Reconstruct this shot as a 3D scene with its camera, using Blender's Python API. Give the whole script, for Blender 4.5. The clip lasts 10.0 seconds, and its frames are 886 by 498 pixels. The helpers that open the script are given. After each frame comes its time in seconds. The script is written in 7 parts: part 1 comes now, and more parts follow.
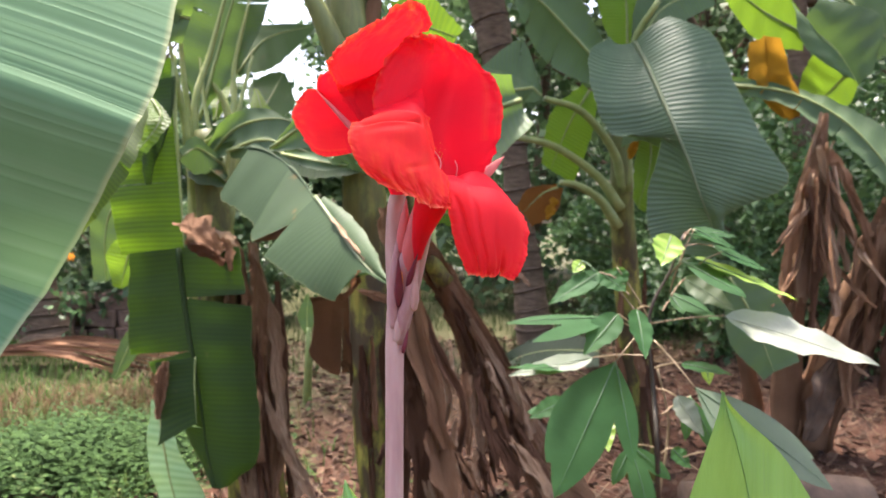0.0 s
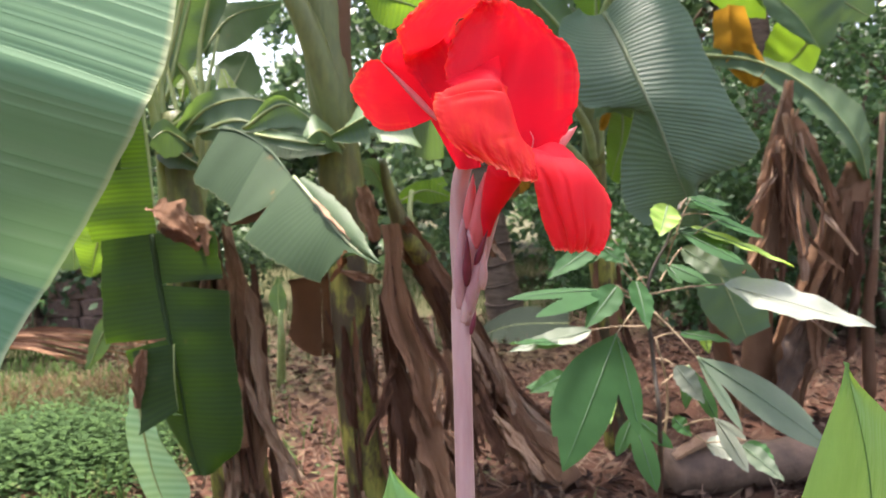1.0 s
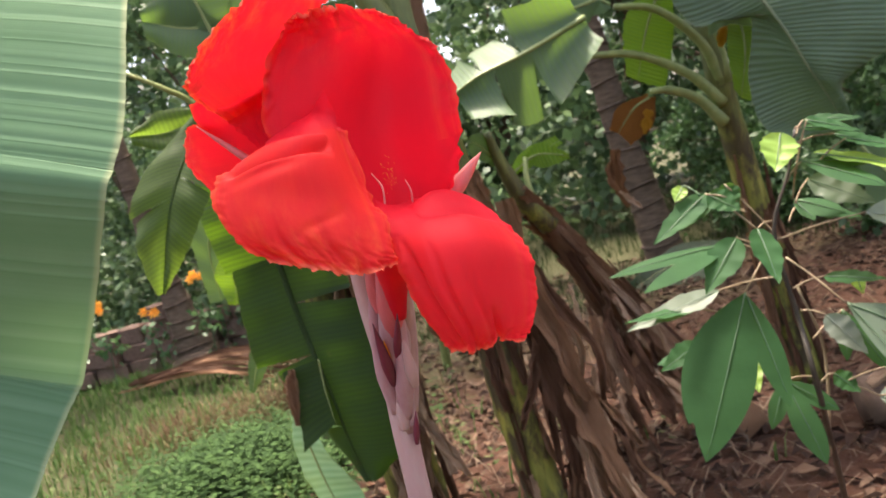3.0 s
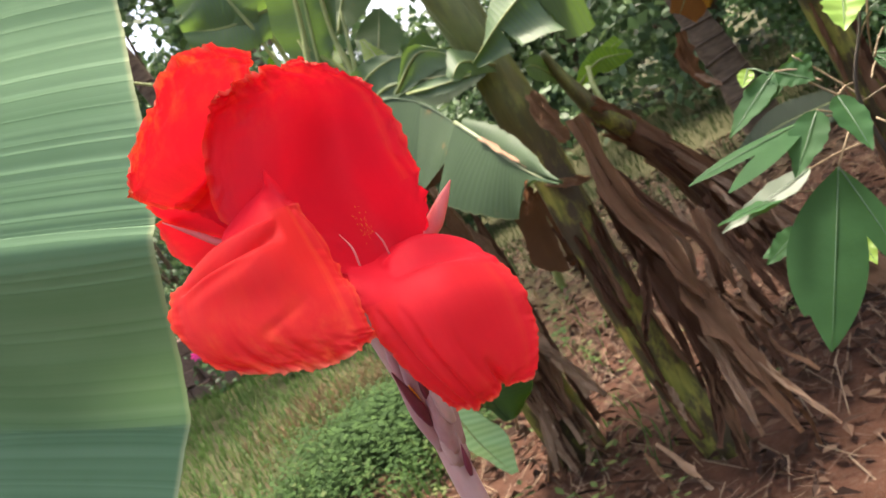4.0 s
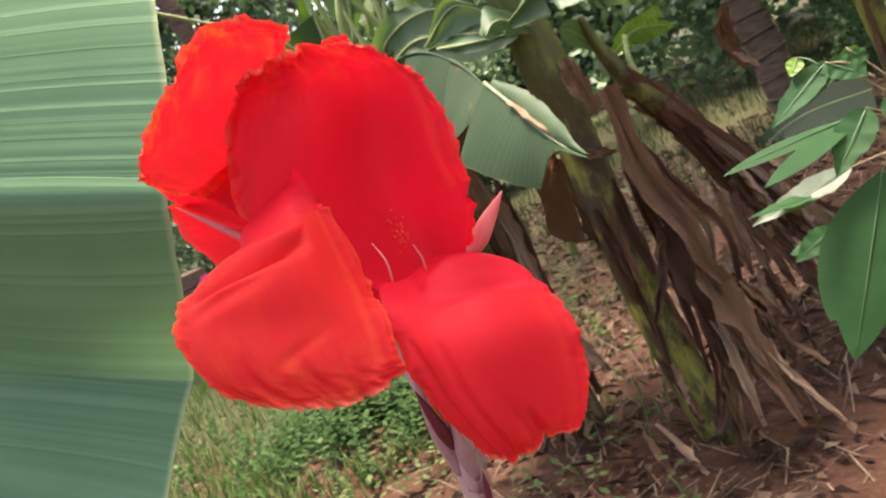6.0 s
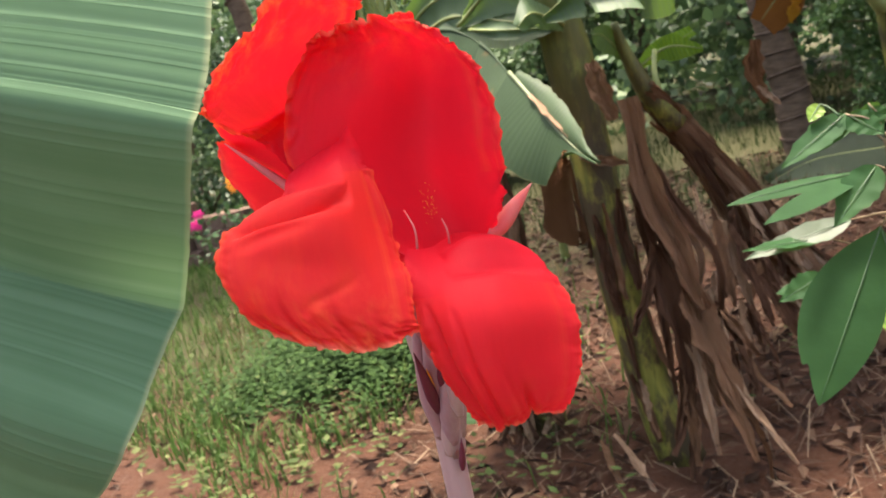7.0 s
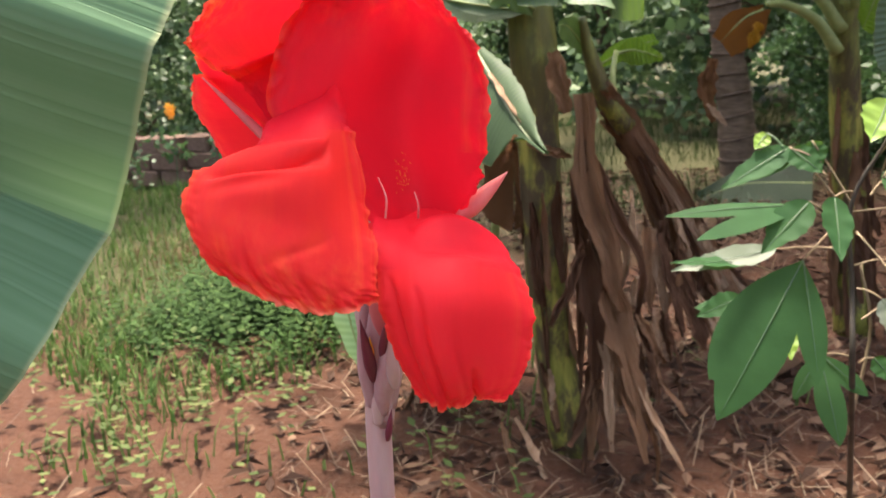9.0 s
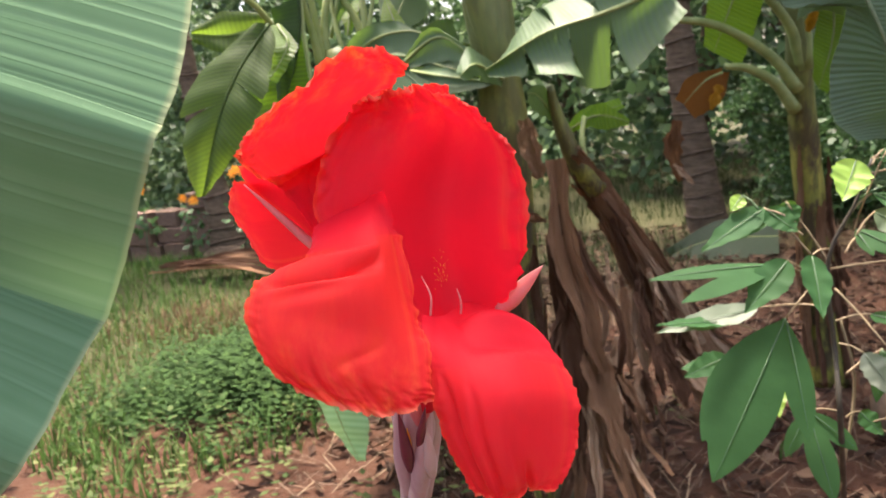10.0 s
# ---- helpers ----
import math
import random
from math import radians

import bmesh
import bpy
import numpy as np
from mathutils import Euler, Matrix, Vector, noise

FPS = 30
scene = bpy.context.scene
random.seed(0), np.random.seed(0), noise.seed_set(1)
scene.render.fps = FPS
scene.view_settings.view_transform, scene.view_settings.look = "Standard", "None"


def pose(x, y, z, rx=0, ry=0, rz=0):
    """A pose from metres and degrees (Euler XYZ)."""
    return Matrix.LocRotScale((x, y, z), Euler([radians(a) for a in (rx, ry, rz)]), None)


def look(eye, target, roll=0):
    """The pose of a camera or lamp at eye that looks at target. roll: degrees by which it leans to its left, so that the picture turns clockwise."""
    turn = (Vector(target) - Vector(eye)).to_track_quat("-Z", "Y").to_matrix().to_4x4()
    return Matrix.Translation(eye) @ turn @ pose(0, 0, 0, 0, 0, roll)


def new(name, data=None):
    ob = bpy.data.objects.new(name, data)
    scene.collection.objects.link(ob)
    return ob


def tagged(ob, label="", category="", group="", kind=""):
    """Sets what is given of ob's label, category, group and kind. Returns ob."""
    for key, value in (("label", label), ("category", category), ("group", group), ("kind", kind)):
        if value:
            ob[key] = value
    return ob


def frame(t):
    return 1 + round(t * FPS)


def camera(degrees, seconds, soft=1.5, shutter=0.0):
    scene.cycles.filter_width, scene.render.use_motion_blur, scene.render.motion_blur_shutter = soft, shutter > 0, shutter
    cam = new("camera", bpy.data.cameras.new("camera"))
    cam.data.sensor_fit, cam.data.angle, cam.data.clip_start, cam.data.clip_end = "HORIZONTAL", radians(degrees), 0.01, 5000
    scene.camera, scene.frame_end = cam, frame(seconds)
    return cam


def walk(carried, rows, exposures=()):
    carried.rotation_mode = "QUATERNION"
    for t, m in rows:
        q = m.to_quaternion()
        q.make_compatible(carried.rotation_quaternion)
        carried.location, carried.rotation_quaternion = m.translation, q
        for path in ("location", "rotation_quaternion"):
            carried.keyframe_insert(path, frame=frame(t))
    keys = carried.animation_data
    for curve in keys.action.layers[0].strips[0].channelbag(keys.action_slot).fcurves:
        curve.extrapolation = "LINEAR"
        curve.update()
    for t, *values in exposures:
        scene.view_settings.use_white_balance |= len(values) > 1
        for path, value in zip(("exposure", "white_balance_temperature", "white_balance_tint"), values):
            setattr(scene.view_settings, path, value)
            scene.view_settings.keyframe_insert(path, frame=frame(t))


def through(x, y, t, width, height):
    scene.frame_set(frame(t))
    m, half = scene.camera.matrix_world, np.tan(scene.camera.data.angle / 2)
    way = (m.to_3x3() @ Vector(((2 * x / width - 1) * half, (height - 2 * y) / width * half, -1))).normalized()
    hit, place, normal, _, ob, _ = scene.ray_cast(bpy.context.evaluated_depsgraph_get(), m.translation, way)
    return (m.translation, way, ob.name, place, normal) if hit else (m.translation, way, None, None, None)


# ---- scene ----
cam = camera(56.1, 10.0)
cam.data.dof.use_dof, cam.data.dof.focus_distance, cam.data.dof.aperture_fstop = True, 0.33, 31.0
# stops: the clip opens brighter and settles once the flower fills the view
EXPOSURES = [(0.0, 2.58, 6650, 20), (1.8, 2.57, 6650, 20), (2.5, 2.38, 6900, 18), (3.2, 2.28, 7000, 17), (5.0, 2.22, 7100, 16), (8.6, 2.25, 7100, 16), (9.4, 2.36, 7000, 17), (10.0, 2.39, 7000, 17)]
PATH = [
    (0, (0.001, 0.016, 1.207), (-0.002, 2.015, 1.149), 0.1),
    (0.5, (-0.045, 0.027, 1.202), (0.015, 2.024, 1.122), -0.8),
    (1, (-0.055, 0.036, 1.207), (0.032, 2.031, 1.093), -1.6),
    (1.5, (-0.022, 0.055, 1.214), (0.031, 2.049, 1.074), -2.2),
    (2, (0.019, 0.088, 1.227), (-0.004, 2.082, 1.082), -3.2),
    (2.5, (0.038, 0.127, 1.232), (-0.111, 2.116, 1.089), -7.0),
    (3, (0.056, 0.156, 1.236), (-0.242, 2.127, 1.079), -13.6),
    (3.2, (0.071, 0.164, 1.236), (-0.302, 2.122, 1.067), -16.8),
    (4.3, (0.101, 0.196, 1.265), (-0.507, 2.082, 0.991), -29.7),
    (4.5, (0.101, 0.203, 1.27), (-0.534, 2.073, 0.96), -29.4),
    (5, (0.087, 0.216, 1.278), (-0.552, 2.08, 0.935), -29.6),
    (5.5, (0.085, 0.225, 1.283), (-0.534, 2.087, 0.898), -25.8),
    (5.7, (0.09, 0.224, 1.272), (-0.548, 2.092, 0.946), -25.4),
    (7, (0.086, 0.199, 1.277), (-0.549, 2.06, 0.912), -13.1),
    (7.5, (0.082, 0.215, 1.3), (-0.59, 2.056, 0.898), -11.6),
    (8, (0.067, 0.22, 1.322), (-0.563, 2.052, 0.823), -8.1),
    (8.5, (0.079, 0.207, 1.289), (-0.468, 2.06, 0.772), -5.4),
    (9, (0.075, 0.198, 1.281), (-0.402, 2.084, 0.816), -2.9),
    (9.5, (0.065, 0.19, 1.294), (-0.357, 2.118, 0.977), -4.2),
    (10, (0.056, 0.186, 1.294), (-0.351, 2.118, 0.976), -4.6),
]
walk(cam, [(t, look(eye, target, roll)) for t, eye, target, roll in PATH], EXPOSURES)


# ---------------------------------------------------------------- light
SUN_EL, SUN_AZ = 76.0, 340.0          # degrees; azimuth from +y towards +x
world = bpy.data.worlds.new("sky")
scene.world = world
world.use_nodes = True
wn = world.node_tree
sky = wn.nodes.new("ShaderNodeTexSky")
sky.sky_type, sky.sun_disc = "NISHITA", False
sky.sun_elevation, sky.sun_rotation = radians(SUN_EL), radians(SUN_AZ)
sky.air_density, sky.dust_density = 1.0, 6.0
wn.links.new(sky.outputs["Color"], wn.nodes["Background"].inputs["Color"])
wn.nodes["Background"].inputs["Strength"].default_value = 0.15
sun_data = bpy.data.lights.new("sun", "SUN")
sun_data.energy, sun_data.angle, sun_data.color = 3.6, radians(8.0), (1.0, 0.95, 0.87)
sun = new("sun", sun_data)
sun_way = Vector((math.sin(radians(SUN_AZ)) * math.cos(radians(SUN_EL)), math.cos(radians(SUN_AZ)) * math.cos(radians(SUN_EL)), math.sin(radians(SUN_EL))))
sun.matrix_world = look(sun_way * 30, (0, 0, 0))


# ---------------------------------------------------------------- materials
class Mat:
    """A node material with short calls."""

    def __init__(self, name):
        self.m = bpy.data.materials.new(name)
        self.m.use_nodes = True
        self.t = self.m.node_tree
        self.t.nodes.clear()
        self.out = self.add("ShaderNodeOutputMaterial")

    def add(self, kind):
        return self.t.nodes.new(kind)

    def link(self, a, b):
        self.t.links.new(a, b)

    def put(self, socket, v):
        if isinstance(v, (int, float, tuple)):
            socket.default_value = v
        else:
            self.link(v, socket)

    def noise(self, scale, detail=4.0, rough=0.55, vec=None, stretch=None):
        n = self.add("ShaderNodeTexNoise")
        n.inputs["Scale"].default_value, n.inputs["Detail"].default_value, n.inputs["Roughness"].default_value = scale, detail, rough
        v = vec if vec is not None else self.add("ShaderNodeTexCoord").outputs["Object"]
        if stretch:
            mp = self.add("ShaderNodeMapping")
            mp.inputs["Scale"].default_value = stretch
            self.link(v, mp.inputs["Vector"])
            v = mp.outputs["Vector"]
        self.link(v, n.inputs["Vector"])
        return n.outputs["Fac"]

    def uv(self):
        sep = self.add("ShaderNodeSeparateXYZ")
        self.link(self.add("ShaderNodeTexCoord").outputs["UV"], sep.inputs[0])
        return sep.outputs["X"], sep.outputs["Y"]

    def math(self, op, a, b=0.0, c=0.0):
        n = self.add("ShaderNodeMath")
        n.operation = op
        for s, v in zip(n.inputs, (a, b, c)):
            self.put(s, v)
        return n.outputs[0]

    def ramp(self, fac, *stops):
        n = self.add("ShaderNodeValToRGB")
        e = n.color_ramp.elements
        while len(e) < len(stops):
            e.new(0.5)
        for el, (p, c) in zip(e, stops):
            el.position, el.color = p, (*c, 1.0)
        self.put(n.inputs[0], fac)
        return n.outputs["Color"]

    def mix(self, fac, a, b, blend="MIX"):
        n = self.add("ShaderNodeMix")
        n.data_type, n.blend_type = "RGBA", blend
        self.put(n.inputs[0], fac)
        for s, v in ((n.inputs[6], a), (n.inputs[7], b)):
            self.put(s, (*v, 1.0) if isinstance(v, tuple) and len(v) == 3 else v)
        return n.outputs[2]

    def bump(self, height, strength=0.3, distance=0.01):
        n = self.add("ShaderNodeBump")
        n.inputs["Strength"].default_value, n.inputs["Distance"].default_value = strength, distance
        self.link(height, n.inputs["Height"])
        return n.outputs["Normal"]

    def surface(self, color, rough=0.6, normal=None, through=0.0, through_color=None, spec=0.5, coat=0.0):
        """A principled surface; through: share of light that a thin sheet lets pass."""
        p = self.add("ShaderNodeBsdfPrincipled")
        self.put(p.inputs["Base Color"], (*color, 1.0) if isinstance(color, tuple) else color)
        self.put(p.inputs["Roughness"], rough)
        p.inputs["Specular IOR Level"].default_value = spec
        p.inputs["Coat Weight"].default_value = coat
        if normal is not None:
            self.link(normal, p.inputs["Normal"])
        end = p.outputs[0]
        if through:
            tr = self.add("ShaderNodeBsdfTranslucent")
            tc = through_color if through_color is not None else color
            self.put(tr.inputs["Color"], (*tc, 1.0) if isinstance(tc, tuple) else tc)
            mx = self.add("ShaderNodeMixShader")
            mx.inputs[0].default_value = through
            self.link(end, mx.inputs[1])
            self.link(tr.outputs[0], mx.inputs[2])
            end = mx.outputs[0]
        self.link(end, self.out.inputs["Surface"])
        return self.m


def island_random(m):
    return m.add("ShaderNodeNewGeometry").outputs["Random Per Island"]


def leaf_material(name, dark, light, thin, veins=90.0, through=0.4, rough=0.42, wear=0.5, fine_share=0.25, relief=0.8, stripe=0.30, wander=5.0, spec=0.4):
    """A banana blade: fine side veins, uneven green, a few brown marks. u runs across a half, v along the midrib, in metres."""
    m = Mat(name)
    u, v = m.uv()
    wob = m.noise(6.0, 3.0)
    line = m.math("SINE", m.math("ADD", m.math("MULTIPLY", v, veins * 6.283), m.math("MULTIPLY", wob, wander)))
    fine = m.math("SINE", m.math("ADD", m.math("MULTIPLY", v, veins * 20.0), m.math("MULTIPLY", wob, 9.0)))
    both = m.math("ADD", m.math("MULTIPLY", line, 1.0 - fine_share), m.math("MULTIPLY", fine, fine_share))
    tone = m.mix(m.math("MULTIPLY_ADD", both, stripe, m.math("MULTIPLY", m.noise(9.0, 5.0), 0.8)), dark, light)
    tone = m.mix(m.ramp(m.noise(14.0, 6.0), (0.70 - 0.05 * wear, (0, 0, 0)), (0.80, (wear,) * 3)), tone, (0.16, 0.10, 0.035))
    edge = m.ramp(u, (0.985, (0, 0, 0)), (0.998, (0.25,) * 3))
    tone = m.mix(edge, tone, (0.34, 0.34, 0.16))
    glow = m.mix(m.math("MULTIPLY_ADD", both, 0.25, 0.4), thin, light)
    return m.surface(tone, rough, m.bump(both, relief, 0.004), through, glow, spec)


def pleated_material(name, dark, light, thin, through=0.15):
    """A broad banana blade seen close: uneven pleats between the side veins, each rising to a sharp line, and hair-fine veins."""
    m = Mat(name)
    u, v = m.uv()

    def along(scale, detail=2.0):
        n = m.add("ShaderNodeTexNoise")
        n.noise_dimensions = "1D"
        n.inputs["Scale"].default_value, n.inputs["Detail"].default_value = scale, detail
        m.link(v, n.inputs["W"])
        return n.outputs["Fac"]

    drift = m.math("MULTIPLY", m.noise(3.0, 2.0), 0.35)
    w = m.math("ADD", m.math("ADD", m.math("MULTIPLY", v, 46.0), m.math("MULTIPLY", along(17.0), 3.0)), drift)
    saw = m.math("FRACT", w)
    pleat = m.math("MULTIPLY", m.ramp(saw, (0.0, (0, 0, 0)), (0.72, (1, 1, 1)), (0.92, (0.5,) * 3), (1.0, (0, 0, 0))), m.ramp(along(31.0), (0.32, (0.15,) * 3), (0.62, (1, 1, 1))))
    line = m.math("MULTIPLY", m.ramp(saw, (0.0, (1, 1, 1)), (0.07, (0, 0, 0)), (0.95, (0, 0, 0)), (1.0, (0.8,) * 3)), m.ramp(along(43.0), (0.35, (0.1,) * 3), (0.65, (1, 1, 1))))
    fine = m.math("SINE", m.math("MULTIPLY", m.math("ADD", w, m.math("MULTIPLY", along(60.0), 0.4)), 44.0))
    cloud = m.noise(4.0, 4.0)
    k = m.math("ADD", m.math("MULTIPLY", pleat, 0.26), m.math("ADD", m.math("MULTIPLY", fine, 0.014), m.math("MULTIPLY", cloud, 0.55)))
    tone = m.mix(k, dark, light)
    tone = m.mix(m.math("MULTIPLY", line, 0.28), tone, tuple(c * 0.5 for c in dark))
    tone = m.mix(m.ramp(u, (0.982, (0, 0, 0)), (0.996, (0.55,) * 3)), tone, (0.42, 0.42, 0.22))
    h = m.math("ADD", m.math("SUBTRACT", pleat, line), m.math("MULTIPLY", fine, 0.015))
    return m.surface(tone, 0.62, m.bump(h, 0.13, 0.004), through, m.mix(k, thin, light), 0.08)


def dry_material(name, a, b, c, through=0.12):
    m = Mat(name)
    u, v = m.uv()
    fib = m.noise(1.0, 6.0, 0.65, m.add("ShaderNodeTexCoord").outputs["UV"], (170.0, 3.0, 1.0))
    fib = m.ramp(fib, (0.34, (0, 0, 0)), (0.66, (1, 1, 1)))
    big = m.noise(7.0, 4.0)
    tone = m.mix(big, m.mix(fib, a, b), m.mix(fib, a, c))
    return m.surface(tone, 0.85, m.bump(fib, 0.9, 0.008), through, tone, 0.2)


def stem_material(name):
    """Banana pseudostem: green and yellow-green sheaths with dark blotches and brown dry margins."""
    m = Mat(name)
    grain = m.noise(9.0, 6.0, 0.6, None, (5.0, 5.0, 0.5))
    blot = m.noise(11.0, 5.0, 0.7, None, (1.0, 1.0, 0.45))
    tone = m.ramp(grain, (0.25, (0.06, 0.070, 0.014)), (0.5, (0.17, 0.175, 0.032)), (0.75, (0.32, 0.28, 0.06)))
    sep = m.add("ShaderNodeSeparateXYZ")
    m.link(m.add("ShaderNodeNewGeometry").outputs["Position"], sep.inputs[0])
    # the young sheaths higher up are plain green, the old ones below blotched
    old = m.ramp(m.math("MULTIPLY", sep.outputs["Z"], 0.5), (0.52, (1, 1, 1)), (0.72, (0.25,) * 3))
    tone = m.mix(old, (0.088, 0.118, 0.042), tone)
    tone = m.mix(m.math("MULTIPLY", old, m.ramp(blot, (0.43, (0, 0, 0)), (0.54, (0.92,) * 3))), tone, (0.040, 0.026, 0.016))
    return m.surface(tone, 0.5, m.bump(grain, 0.4, 0.01), 0.0, None, 0.3)


def plain_material(name, a, b, scale=12.0, rough=0.6, through=0.0, thin=None, bump=0.3, stretch=None, spec=0.4):
    m = Mat(name)
    n = m.noise(scale, 6.0, 0.6, None, stretch)
    tone = m.mix(m.ramp(n, (0.3, (0, 0, 0)), (0.7, (1, 1, 1))), a, b)
    return m.surface(tone, rough, m.bump(n, bump, 0.2 / scale), through, thin, spec)


def scatter_material(name, a, b, c, rough=0.6, through=0.35, spec=0.35):
    """For many small leaves or bits in one mesh: each its own tone."""
    m = Mat(name)
    tone = m.ramp(island_random(m), (0.0, a), (0.55, b), (1.0, c))
    return m.surface(tone, rough, None, through, tone, spec)


M_LEAF = leaf_material("banana_leaf_green", (0.042, 0.076, 0.034), (0.094, 0.150, 0.074), (0.17, 0.32, 0.02), 64.0, 0.26, 0.55, 0.5, 0.25, 0.14, 0.10, 5.0, 0.24)
M_LEAF_RIBBED = leaf_material("banana_leaf_ribbed", (0.036, 0.072, 0.038), (0.084, 0.140, 0.076), (0.15, 0.28, 0.02), 58.0, 0.2, 0.55, 0.3, 0.2, 0.42, 0.20)
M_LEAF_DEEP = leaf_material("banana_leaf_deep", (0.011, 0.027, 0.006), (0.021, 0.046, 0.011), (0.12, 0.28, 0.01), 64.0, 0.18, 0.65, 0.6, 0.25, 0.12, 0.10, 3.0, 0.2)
M_LEAF_WORN = leaf_material("banana_leaf_scorched", (0.023, 0.045, 0.020), (0.044, 0.074, 0.034), (0.15, 0.28, 0.02), 64.0, 0.2, 0.6, 1.6, 0.25, 0.10, 0.10, 5.0, 0.2)
# for folded panels turned from the sun: their shade darkens the base colour
M_LEAF_MATT = leaf_material("banana_leaf_matt", (0.018, 0.038, 0.016), (0.034, 0.062, 0.028), (0.10, 0.20, 0.02), 64.0, 0.12, 0.65, 0.5, 0.25, 0.07, 0.06, 5.0, 0.15)
M_LEAF_OLIVE = leaf_material("banana_leaf_olive", (0.026, 0.050, 0.012), (0.046, 0.080, 0.020), (0.22, 0.36, 0.03), 64.0, 0.4, 0.6, 0.6, 0.25, 0.2, 0.15, 5.0, 0.2)
M_LEAF_DULL = leaf_material("banana_leaf_dull", (0.010, 0.024, 0.009), (0.018, 0.042, 0.016), (0.1, 0.2, 0.02), 90.0, 0.1, 0.65)
# sun glare on one low leaf, put into its pale colour
M_LEAF_SUNLIT = leaf_material("banana_leaf_sunlit", (0.175, 0.335, 0.130), (0.335, 0.530, 0.255), (0.22, 0.38, 0.08), 39.0, 0.15, 0.55, 0.0, 0.16, 0.10, 0.29, 0.9, 0.33)
M_LEAF_PLEAT = pleated_material("banana_leaf_pleated", (0.061, 0.132, 0.060), (0.168, 0.284, 0.162), (0.09, 0.19, 0.06), 0.20)
M_LEAF_YOUNG = leaf_material("banana_leaf_young", (0.06, 0.14, 0.015), (0.11, 0.22, 0.025), (0.31, 0.54, 0.02), 70.0, 0.50, 0.5)
# partly shadowed leaf: the shadow is put into a darker base colour
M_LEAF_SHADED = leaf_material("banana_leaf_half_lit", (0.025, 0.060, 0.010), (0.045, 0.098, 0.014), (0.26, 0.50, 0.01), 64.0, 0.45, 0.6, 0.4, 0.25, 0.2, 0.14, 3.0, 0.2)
M_LEAF_YELLOW = dry_material("banana_leaf_yellowed", (0.55, 0.27, 0.02), (0.62, 0.36, 0.03), (0.10, 0.05, 0.02), 0.4)
M_LEAF_RUST = dry_material("banana_leaf_rust", (0.30, 0.12, 0.02), (0.24, 0.095, 0.02), (0.07, 0.03, 0.015), 0.35)
M_LEAF_BROWN = dry_material("banana_leaf_brown", (0.16, 0.075, 0.032), (0.22, 0.11, 0.048), (0.06, 0.03, 0.018), 0.35)
M_DRY = dry_material("dry_sheath", (0.23, 0.118, 0.060), (0.43, 0.255, 0.145), (0.075, 0.038, 0.022))
M_DRY_PALE = dry_material("dry_sheath_pale", (0.36, 0.225, 0.135), (0.62, 0.46, 0.31), (0.20, 0.105, 0.058))
M_DRY_DARK = dry_material("dry_sheath_dark", (0.100, 0.046, 0.025), (0.20, 0.104, 0.056), (0.040, 0.020, 0.013))
M_STEM = stem_material("pseudostem")
M_RIB = plain_material("midrib_green", (0.14, 0.19, 0.06), (0.24, 0.29, 0.10), 20.0, 0.45)
M_RIB_DARK = plain_material("midrib_dull", (0.07, 0.10, 0.045), (0.12, 0.15, 0.07), 20.0, 0.5)
M_RIB_PALE = plain_material("petiole_yellow_green", (0.16, 0.21, 0.06), (0.28, 0.31, 0.11), 14.0, 0.45)
M_BARK = plain_material("coconut_bark", (0.060, 0.041, 0.028), (0.145, 0.105, 0.073), 14.0, 0.9, bump=0.7, stretch=(0.6, 0.6, 2.5), spec=0.1)
M_BARK_DARK = plain_material("coconut_scar", (0.050, 0.035, 0.025), (0.11, 0.080, 0.058), 20.0, 0.9, spec=0.1)
M_STONE = plain_material("laterite_stone", (0.10, 0.06, 0.042), (0.18, 0.115, 0.083), 9.0, 0.9, bump=0.8)
M_LOG = plain_material("rotting_stem", (0.055, 0.034, 0.021), (0.15, 0.095, 0.058), 9.0, 0.8, bump=0.6)
M_TWIG = plain_material("twig", (0.14, 0.10, 0.055), (0.24, 0.18, 0.105), 30.0, 0.7)
M_SHRUB = plain_material("shrub_leaf", (0.011, 0.040, 0.014), (0.020, 0.060, 0.021), 18.0, 0.65, 0.18, (0.20, 0.42, 0.05), 0.25, None, 0.07)
M_SHRUB_PALE = plain_material("shrub_leaf_pale", (0.040, 0.066, 0.038), (0.066, 0.092, 0.057), 18.0, 0.6, 0.15, (0.30, 0.50, 0.10), 0.25)
# bright sky sheen on some leaves, put into a pale base colour
M_SHRUB_GLINT = plain_material("shrub_leaf_glint", (0.10, 0.118, 0.088), (0.16, 0.18, 0.142), 18.0, 0.5, 0.15, (0.30, 0.50, 0.12), 0.25)
M_SHRUB_YOUNG = plain_material("shrub_leaf_young", (0.14, 0.27, 0.04), (0.21, 0.35, 0.06), 18.0, 0.45, 0.45, (0.45, 0.66, 0.05), 0.25)
M_SHRUB_RIB = plain_material("shrub_vein", (0.030, 0.070, 0.026), (0.05, 0.10, 0.036), 30.0, 0.5)
M_SHRUB_STEM = plain_material("shrub_stem", (0.022, 0.017, 0.012), (0.055, 0.043, 0.026), 40.0, 0.6)
M_CANNA_LEAF = plain_material("canna_leaf", (0.075, 0.200, 0.055), (0.130, 0.290, 0.085), 15.0, 0.45, 0.2, (0.30, 0.5, 0.05), 0.2, (6.0, 6.0, 0.4))
M_CANNA_STEM = plain_material("canna_stem_mauve", (0.22, 0.085, 0.085), (0.48, 0.345, 0.305), 34.0, 0.55, 0.0, None, 0.2, (1.0, 1.0, 0.15))
